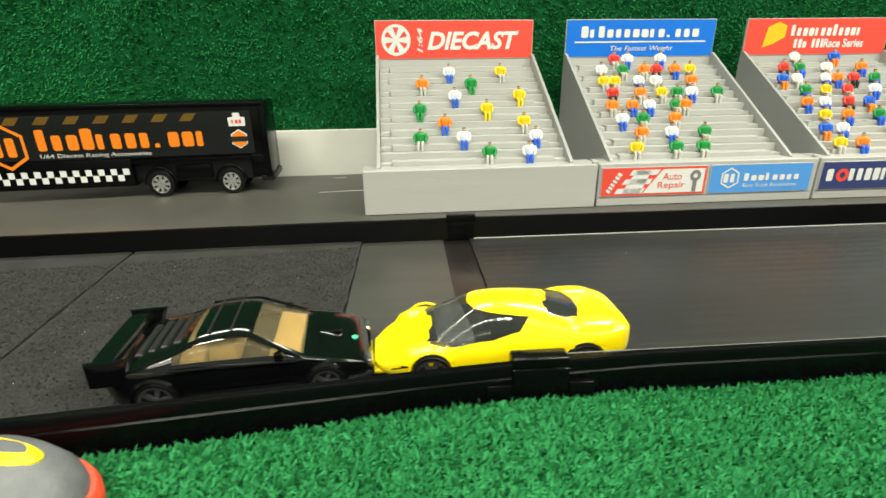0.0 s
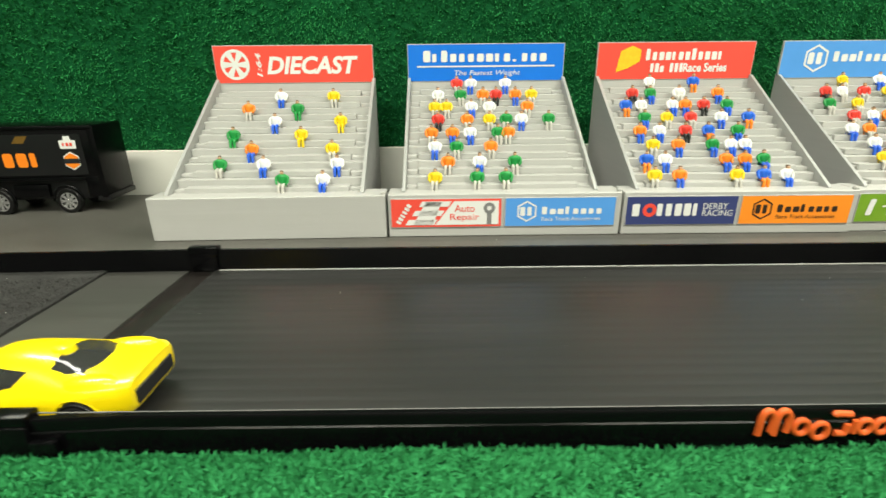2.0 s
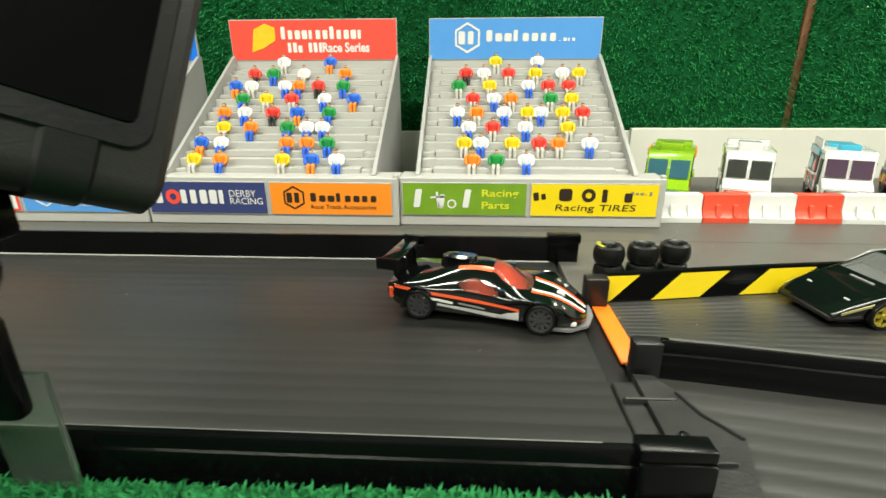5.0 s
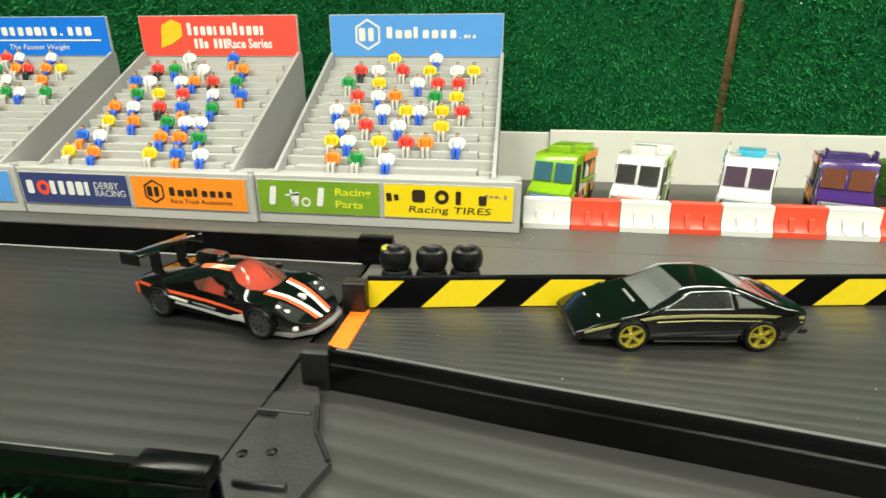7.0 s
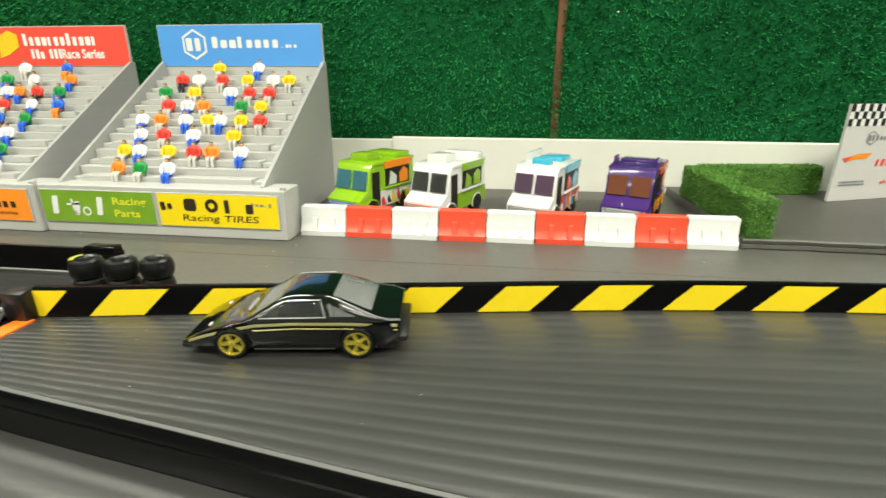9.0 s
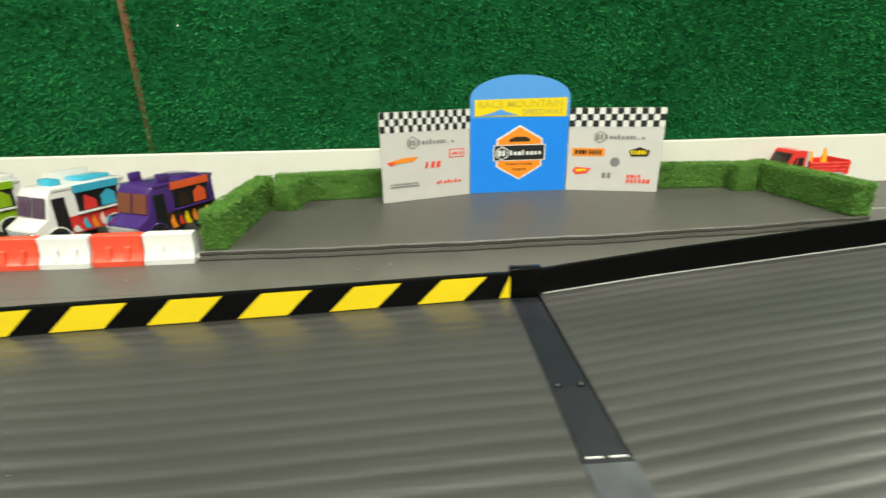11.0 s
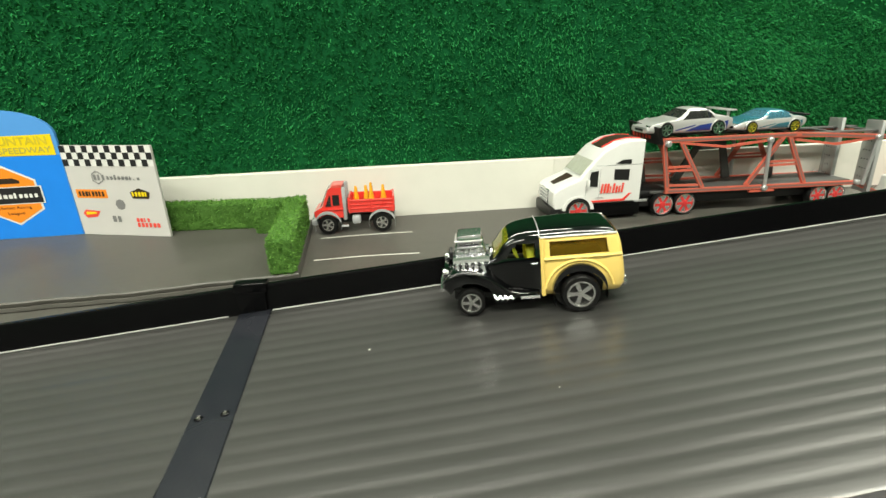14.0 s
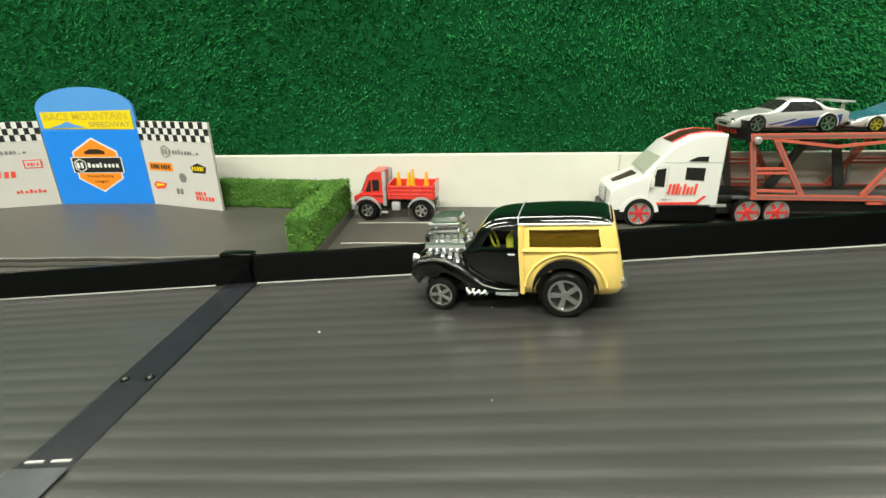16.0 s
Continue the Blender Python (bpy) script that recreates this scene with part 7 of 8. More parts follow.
                flat([(x, 0.0125 + 0.0042 * r), (x + 0.0043, 0.0125 + 0.0042 * r), (x + 0.0043, 0.0167 + 0.0042 * r), (x, 0.0167 + 0.0042 * r)], PRINT_WHITE, c, m=m, y=-0.0003, name="check_print")
    flat([(-0.236, 0.0250), (-0.205, 0.0250), (-0.205, 0.0320), (-0.236, 0.0320)], PRINT_YELLOW, c, m=m, y=-0.0004)
    bars("XXXXXX", -0.233, 0.0350, 0.026, 0.0022, ink, c, m=m)
    ring_print(-0.0200, 0.0385, 0.0001, 0.0066, 6, PRINT_WHITE, c, m=m, turn=math.pi / 6)
    ring_print(-0.0200, 0.0385, 0.0001, 0.0058, 6, ink, c, m=m, turn=math.pi / 6, y=-0.0005)
    flat([(-0.0258, 0.0368), (-0.0142, 0.0368), (-0.0142, 0.0402), (-0.0258, 0.0402)], CHECK_BLACK, c, m=m, y=-0.0007)
    flat([(-0.0262, 0.0472), (-0.0145, 0.0472), (-0.0140, 0.0530), (-0.0175, 0.0535), (-0.0178, 0.0562), (-0.0225, 0.0562), (-0.0228, 0.0535), (-0.0265, 0.0530)], PRINT_WHITE, c, m=m, y=-0.0003)
    bars("XXX", -0.0240, 0.0492, 0.008, 0.0024, CORAL, c, m=m, y=-0.0006)


race_trailer()


# ---- car carrier lorry ----
def bar(c, pts, r, material, name):
    return part(name, tube(pts, r, 8), material, c)


MID_DECK = mat("dark_grey_deck", (0.07, 0.07, 0.068), 0.45, vary=0.15, scale=200)


WORN_INLAY = mat("worn_brown_grey_inlay", (0.17, 0.13, 0.12), 0.45, color2=(0.28, 0.10, 0.08), scale=220)


def frame_bar(c, name, x0, z0, x1, z1, h, y, s):
    """A flat moulded bar of the side frame with a duller sunk middle."""
    d = Vector((x1 - x0, z1 - z0)).normalized()
    q = Vector((-d.y, d.x))
    rail = part(name, prism([(x0 + q.x * h, z0 + q.y * h), (x0 - q.x * h, z0 - q.y * h), (x1 - q.x * h, z1 - q.y * h), (x1 + q.x * h, z1 + q.y * h)], 0.0020, Matrix.Translation((0, y - 0.0010, 0)) @ SIDE), CORAL_FRAME, c)
    if h > 0.0015:
        g = h * 0.45
        a, b = Vector((x0, z0)) + d * 0.0025, Vector((x1, z1)) - d * 0.0025
        part("inlay", prism([(a.x + q.x * g, a.y + q.y * g), (a.x - q.x * g, a.y - q.y * g), (b.x - q.x * g, b.y - q.y * g), (b.x + q.x * g, b.y + q.y * g)], 0.0004, Matrix.Translation((0, y + s * 0.00095 - 0.0002, 0)) @ SIDE), WORN_INLAY, rail)


def carrier():
    c = empty("car_carrier_lorry", pose(1.3265, 0.1536, 0.0008, 0, 0, 182.8))
    tagged(c, "white toy lorry towing a red two-deck car carrier", "toy lorry", group="toy trucks behind the track")
    hw = 0.0185
    cab = [(-0.0015, 0.0100), (0.0, 0.0180), (-0.0008, 0.0255), (-0.0038, 0.0288), (-0.0140, 0.0325), (-0.0250, 0.0366), (-0.0385, 0.0510), (-0.0460, 0.0580), (-0.0600, 0.0645), (-0.0720, 0.0662), (-0.0860, 0.0655), (-0.0860, 0.0145), (-0.0300, 0.0145), (-0.0230, 0.0125)]
    bm = prism(cab, hw * 2, Matrix.Translation((0, -hw, 0)) @ SIDE)
    bmesh.ops.bevel(bm, geom=[e for e in bm.edges if abs(e.verts[0].co.y - e.verts[1].co.y) < 1e-6], offset=0.0030, segments=3, profile=0.6, affect="EDGES")
    part("cab", bm, P_WHITE, c)
    part("front_bumper", boxed(-0.0165, 0.0020, -hw, hw, 0.0035, 0.0135, 0.0020), BLACK_DULL, c)
    part("skirt", boxed(-0.0860, -0.0335, -hw, hw, 0.0035, 0.0146, 0.0008), BLACK, c)
    part("frame", boxed(-0.1300, -0.0850, -0.0110, 0.0110, 0.0070, 0.0160, 0.0008), CHASSIS, c)
    part("fifth_wheel", boxed(-0.1180, -0.0860, -0.0140, 0.0140, 0.0160, 0.0225, 0.0030), BLACK_DULL, c)
    part("windscreen", prism([(-0.0262, 0.0388), (-0.0372, 0.0498), (-0.0382, 0.0492), (-0.0272, 0.0380)], hw * 1.7, Matrix.Translation((0, -hw * 0.85, 0.0006)) @ SIDE), mat("pale_tinted_window", (0.50, 0.52, 0.44), 0.1, coat=1.0), c, "pale tinted windscreen")
    part("bonnet_stripe", loft(bmesh.new(), [[Vector((x, -w, z)), Vector((x, w, z)), Vector((x, w, z - 0.001)), Vector((x, -w, z - 0.001))] for x, w, z in ((-0.0060, 0.0040, 0.0301), (-0.0140, 0.0052, 0.0330), (-0.0235, 0.0062, 0.0366))]), PRINT_BLACK, c, "black bonnet stripe")
    part("grille", boxed(-0.0010, 0.0014, -0.0085, 0.0085, 0.0150, 0.0262, 0.0005), CHROME, c)
    for k in range(4):
        part("grille_slat", boxed(0.0008, 0.0020, -0.0080, 0.0080, 0.0158 + 0.0027 * k, 0.0170 + 0.0027 * k, 0.0002, 1), GREY_PLASTIC, c)
    stripe = bmesh.new()
    loft(stripe, [[Vector((x, y, z + 0.0006)) for y in (-0.0075, 0.0075)] + [Vector((x, 0.0075, z - 0.0010)), Vector((x, -0.0075, z - 0.0010))] for x, z in ((-0.0480, 0.0592), (-0.0600, 0.0645), (-0.0720, 0.0662), (-0.0850, 0.0655))])
    part("roof_stripe", stripe, PRINT_BLACK, c)
    for s in (-1, 1):
        bar(c, [(-0.0480, s * 0.0092, 0.0597), (-0.0600, s * 0.0092, 0.0648), (-0.0720, s * 0.0092, 0.0664), (-0.0850, s * 0.0092, 0.0658)], 0.0006, P_RED, "roof_pinstripe")
        side_patch(c, [(-0.0325, 0.0300), (-0.0420, 0.0290), (-0.0420, 0.0425), (-0.0350, 0.0415)], s * (hw + 0.0002) - 0.0002, CHASSIS, "door_window")
        side_patch(c, [(-0.0575, 0.0345), (-0.0720, 0.0335), (-0.0720, 0.0425), (-0.0575, 0.0430)], s * (hw + 0.0002) - 0.0002, CHASSIS, "sleeper_window")
        side_patch(c, [(-0.0580, 0.0475), (-0.0730, 0.0470), (-0.0730, 0.0505), (-0.0650, 0.0505)], s * (hw + 0.0002) - 0.0002, CHASSIS, "upper_window")
        side_patch(c, [(-0.0130, 0.0160), (-0.0690, 0.0160), (-0.0760, 0.0225), (-0.0735, 0.0225), (-0.0680, 0.0180), (-0.0130, 0.0172)], s * (hw + 0.0002) - 0.0002, P_RED, "side_stripe")
        part("door_handle", boxed(-0.0465, -0.0440, s * hw - 0.0005, s * hw + 0.0005, 0.0250, 0.0257, 0.0002, 1), CHROME, c)
        part("head_lamp", boxed(-0.0120, -0.0030, s * 0.0150 - 0.0030, s * 0.0150 + 0.0034, 0.0185, 0.0225, 0.0012), CHROME, c)
        part("mirror", boxed(-0.0335, -0.0310, s * 0.0200 - 0.0012, s * 0.0200 + 0.0012, 0.0290, 0.0360, 0.0006), P_WHITE, c)
        part("door_seam", tube([(-0.0310, s * hw, 0.0165), (-0.0310, s * hw, 0.0300), (-0.0345, s * hw, 0.0430), (-0.0440, s * hw, 0.0440), (-0.0440, s * hw, 0.0165)], 0.0002, 5), GREY_PLASTIC, c)
        part("roof_seam", tube([(-0.0400, s * hw, 0.0465), (-0.0860, s * hw, 0.0462)], 0.00025, 5), GREY_PLASTIC, c)
        part("step", boxed(-0.0930, -0.0800, s * 0.0172 - 0.0014, s * 0.0172 + 0.0014, 0.0140, 0.0158, 0.0004), STEEL_GREY, c)
    near = Matrix.Translation((0, hw + 0.0004, 0)) @ pose(0, 0, 0, 0, 0, 180)
    bars("XXXxXxxX", 0.0450, 0.0235, 0.0230, 0.0080, CORAL, c, m=near, lean=0.1)
    bars("mmmmm", 0.0405, 0.0195, 0.0090, 0.0014, PRINT_GREY, c, m=near)
    seat_cab = Matrix.Translation((0.0015, 0, 0)) @ Matrix.Diagonal((0.835, 1, 0.94, 1))
    for piece in c.children:
        piece.matrix_basis = seat_cab @ piece.matrix_basis
    for s in (-1, 1):
        fender = [(-0.0190 + 0.0130 * math.cos(a), 0.0092 + 0.0118 * math.sin(a)) for a in (math.pi * (0.02 + 0.96 * k / 12) for k in range(13))]
        inner = [(-0.0190 + 0.0102 * math.cos(a), 0.0092 + 0.0102 * math.sin(a)) for a in (math.pi * (0.98 - 0.96 * k / 12) for k in range(13))]
        part("fender", prism(fender + inner, 0.0050, Matrix.Translation((0, s * 0.0166 - 0.0025, 0)) @ SIDE), P_WHITE, c)
        part("wheel_well", lathe([(0, -0.0005), (0.0101, -0.0005), (0.0101, 0.0005), (0, 0.0005)], 20), CHASSIS, c).matrix_basis = pose(-0.0190, s * 0.01875, 0.0092, 90, 0, 0)
        for x, r, y in ((-0.0190, 0.0090, 0.0170), (-0.0900, 0.0094, 0.0160), (-0.1088, 0.0094, 0.0160), (-0.2280, 0.0086, 0.0160), (-0.2448, 0.0086, 0.0160)):
            w = wheel(c, x, s * y, r, 0.0062, RIM_RED, 6, lip=0.84)
            part("rim_lip", lathe([(r * 0.76, 0.0020), (r * 0.86, 0.0034), (r * 0.78, 0.0035), (r * 0.72, 0.0024)], 24), CHROME, w, "bright chrome rim lip")
            part("hub_cap", lathe([(0, 0.0022), (r * 0.30, 0.0022), (r * 0.24, 0.0030), (0, 0.0032)], 12), RIM_RED, w)
    # trailer: two decks between flat side frames
    part("lower_deck", boxed(-0.2580, -0.0800, -0.0160, 0.0160, 0.0180, 0.0200, 0.0005), MID_DECK, c)
    part("beam", boxed(-0.2520, -0.1180, -0.0120, 0.0120, 0.0080, 0.0180, 0.0010), CHASSIS, c)
    part("goose_neck", boxed(-0.1220, -0.0740, -0.0130, 0.0130, 0.0150, 0.0195, 0.0010), BLACK_DULL, c)
    for s in (-1, 1):
        part("upper_deck_runner", boxed(-0.2800, -0.0820, min(s * 0.0100, s * 0.0165), max(s * 0.0100, s * 0.0165), 0.0588, 0.0602, 0.0004), MID_DECK, c)
    for x in (-0.0880, -0.1120, -0.1360, -0.1650, -0.2000, -0.2350, -0.2700):
        part("deck_cross_bar", boxed(x - 0.0020, x + 0.0020, -0.0100, 0.0100, 0.0588, 0.0600, 0.0003), MID_DECK, c)
    board = loft(bmesh.new(), [[Vector((-0.0815 + 0.0040 * k, 0.0195 - 0.0390 * k, 0.0570)), Vector((-0.0835 + 0.0040 * k, 0.0195 - 0.0390 * k, 0.0570)), Vector((-0.0800 + 0.0040 * k, 0.0195 - 0.0390 * k, 0.0700 + 0.0020 * k)), Vector((-0.0780 + 0.0040 * k, 0.0195 - 0.0390 * k, 0.0700 + 0.0020 * k))] for k in (0, 0.5, 1)])
    part("head_board", board, BLACK_DULL, c, "black head board with worn lettering")
    bars("XXxXxX", -0.0150, 0.0, 0.0240, 0.0060, CORAL, c, m=Matrix.Translation((-0.0785, 0, 0.0605)) @ pose(0, 0, 0, 0, 0, 96) @ pose(0, 0, 0, 14, 0, 0))
    for s in (-1, 1):
        y = s * 0.0180
        for name, x0, z0, x1, z1, h in (("top_rail", -0.0815, 0.0600, -0.1980, 0.0600, 0.0017), ("top_rail", -0.1975, 0.0600, -0.2850, 0.0545, 0.0017),
                                        ("bottom_rail", -0.0905, 0.0203, -0.2600, 0.0178, 0.0017), ("front_post", -0.0845, 0.0590, -0.0922, 0.0212, 0.0016),
                                        ("slanted_post", -0.0985, 0.0588, -0.1222, 0.0214, 0.0016), ("slanted_post", -0.1850, 0.0588, -0.1600, 0.0208, 0.0016),
                                        ("slanted_post", -0.1905, 0.0588, -0.2125, 0.0200, 0.0016), ("brace", -0.1010, 0.0576, -0.1370, 0.0532, 0.0009),
                                        ("brace", -0.1365, 0.0532, -0.1720, 0.0566, 0.0009), ("brace", -0.1960, 0.0560, -0.2330, 0.0508, 0.0009),
                                        ("brace", -0.2325, 0.0508, -0.2700, 0.0545, 0.0009), ("rung", -0.0895, 0.0392, -0.1100, 0.0392, 0.0008),
                                        ("rung", -0.0900, 0.0364, -0.1115, 0.0364, 0.0008), ("rung", -0.0925, 0.0248, -0.1180, 0.0240, 0.0008),
                                        ("rung", -0.1720, 0.0392, -0.2020, 0.0392, 0.0008), ("rung", -0.1700, 0.0364, -0.2035, 0.0364, 0.0008),
                                        ("rung", -0.1640, 0.0160, -0.1860, 0.0158, 0.0008), ("tail_rail", -0.2590, 0.0180, -0.2860, 0.0070, 0.0016)):
            frame_bar(c, name, x0, z0, x1, z1, h, y, s)
        bar(c, [(-0.1725, y + s * 0.0022, 0.0570), (-0.1755, y + s * 0.0022, 0.0185)], 0.0015, STEEL_GREY, "piston")
        bar(c, [(-0.2690, y + s * 0.0022, 0.0548), (-0.2660, y + s * 0.0022, 0.0160)], 0.0015, STEEL_GREY, "piston")
        for x, z in ((-0.1725, 0.0570), (-0.1755, 0.0185), (-0.0868, 0.0578), (-0.2690, 0.0548), (-0.2600, 0.0185)):
            part("pivot", lathe([(0, -0.0015), (0.0022, -0.0015), (0.0024, 0.0010), (0.0016, 0.0018), (0, 0.0018)], 12), STEEL_GREY, c).matrix_basis = pose(x, y + s * 0.0024, z, -90 * s, 0, 0)
        ramp = part("ramp", boxed(-0.0150, 0.0150, -0.0013, 0.0013, 0.0, 0.0590, 0.0005), STEEL_GREY, c, "grey perforated loading ramp")
        ramp.matrix_basis = pose(-0.2690 - 0.006 * s, s * 0.0120, 0.0080, 0, -5, 62)
        for k in range(6):
            for j in range(3):
                part("hole", lathe([(0, 0), (0.0006, 0), (0.0006, 0.0031), (0, 0.0031)], 8), CHASSIS, ramp).matrix_basis = pose(-0.0080 + 0.0055 * j, 0.00155, 0.012 + 0.0075 * k, 90, 0, 0)
    for x0, z0, x1, z1, w in ((-0.1180, 0.0200, -0.1370, 0.0520, 0.0034), (-0.1660, 0.0200, -0.1570, 0.0520, 0.0034), (-0.1330, 0.0495, -0.1600, 0.0495, 0.0040), (-0.0800, 0.0560, -0.0900, 0.0200, 0.0026), (-0.2080, 0.0200, -0.2040, 0.0560, 0.0022)):
        d = Vector((x1 - x0, 0, z1 - z0)).normalized()
        q = Vector((-d.z, 0, d.x)) * w
        part("inner_brace", prism([(x0 + q.x, z0 + q.z), (x0 - q.x, z0 - q.z), (x1 - q.x * 0.7, z1 - q.z * 0.7), (x1 + q.x * 0.7, z1 + q.z * 0.7)], 0.0024, Matrix.Translation((0, -0.0150, 0)) @ SIDE), MID_DECK, c)


carrier()


def deck_car(x, y, z, h, paint_a, stripe, glazing, label, wing=False, pitch=0.0, rim=RIM_GREY, top=None):
    c = car_root("toy_car", x, y, z, h, label, pitch=pitch, group="toy cars on the carrier")
    wheels = ((-0.0225, 0.0056), (0.0215, 0.0055))
    skin(c, [(-0.0360, 0.0050, 0.0115, 0.0125, 0.0125, 4, 0), (-0.0300, 0.0030, 0.0126, 0.0142, 0.0142, 4, 0), (-0.0220, 0.0026, 0.0124, 0.0154, 0.0146, 5, 0.05), (-0.0150, 0.0026, 0.0120, 0.0196, 0.0146, 5, 0.2), (-0.0060, 0.0025, 0.0117, 0.0206, 0.0146, 4.5, 0.24), (0.0020, 0.0024, 0.0114, 0.0196, 0.0146, 4.5, 0.22), (0.0110, 0.0024, 0.0112, 0.0138, 0.0146, 4.5, 0.05), (0.0200, 0.0026, 0.0110, 0.0120, 0.0146, 4, 0), (0.0300, 0.0028, 0.0094, 0.0104, 0.0138, 4, 0), (0.0365, 0.0032, 0.0066, 0.0072, 0.0118, 3.5, 0)],
         [opening(xx, r, r * 1.08) for xx, r in wheels]
         + [pane("windscreen", glazing, mirrored([(0.0024, 0.0092), (0.0108, 0.0116)]), 2),
            pane("rear_window", glazing, mirrored([(-0.0225, 0.0110), (-0.0155, 0.0092)]), 2),
            pane("side_window", glazing, [(-0.0195, 0.0132), (0.0080, 0.0124), (0.0008, 0.0184), (-0.0140, 0.0186)], 1),
            pane("side_stripe", stripe, [(-0.0310, 0.0040), (0.0060, 0.0040), (-0.0060, 0.0082), (-0.0310, 0.0108)], 1, inset=0.0),
            pane("side_stripe", stripe, [(-0.0030, 0.0078), (0.0120, 0.0046), (0.0140, 0.0052), (-0.0030, 0.0088)], 1, inset=0.0)]
         + ([pane("top_panel", top, mirrored([(-0.0330, 0.0122), (0.0335, 0.0122)]), 2, inset=0.0)] if top else []),
         paint_a)
    part("chassis", boxed(-0.033, 0.033, -0.0120, 0.0120, 0.0018, 0.0070, 0.0006, 1), CHASSIS, c)
    part("seats", boxed(-0.0100, -0.0020, -0.0100, 0.0100, 0.0070, 0.0160, 0.0016), CHASSIS, c)
    part("grille", boxed(0.0345, 0.0368, -0.0060, 0.0060, 0.0042, 0.0060, 0.0005), CHASSIS, c)
    for s in (-1, 1):
        for xx, r in wheels:
            arch_lip(c, xx, r, r * 1.10, s * 0.0146, paint_a, 0.0005)
            wheel(c, xx, s * 0.0132, r, 0.0046, rim, 6)
        part("head_lamp", boxed(0.0318, 0.0352, s * 0.0096 - 0.0026, s * 0.0096 + 0.0026, 0.0070, 0.0088, 0.0005), CHROME, c)
        if wing:
            part("wing_strut", boxed(-0.0330, -0.0310, s * 0.0110 - 0.0004, s * 0.0110 + 0.0004, 0.0125, 0.0182), paint_a, c)
    if wing:
        part("rear_wing", boxed(-0.0372, -0.0295, -0.0140, 0.0140, 0.0176, 0.0187, 0.0005), paint_a, c)
    else:
        part("rear_spoiler", boxed(-0.0385, -0.0325, -0.0130, 0.0130, 0.0140, 0.0158, 0.0006), BLACK_DULL, c)
    return c


silver = deck_car(1.4345, 0.1590, 0.0626, 182.8, P_SILVER, P_NAVY, G_SMOKE, "silver toy saloon with blue side stripes on the upper deck", wing=True)
silver.scale = (0.97, 1, 1.02)
teal = deck_car(1.5030, 0.1623, 0.0626, 182.8, P_SILVER, P_TEAL, G_BLUE, "silver and teal toy coupe riding on the carrier's upper deck", rim=RIM_GOLD, top=P_TEAL)
teal.scale = (0.84, 1, 0.84)
part("front_mask", boxed(0.0335, 0.0372, -0.0100, 0.0100, 0.0045, 0.0072, 0.0006), CHASSIS, teal, "black front mask")


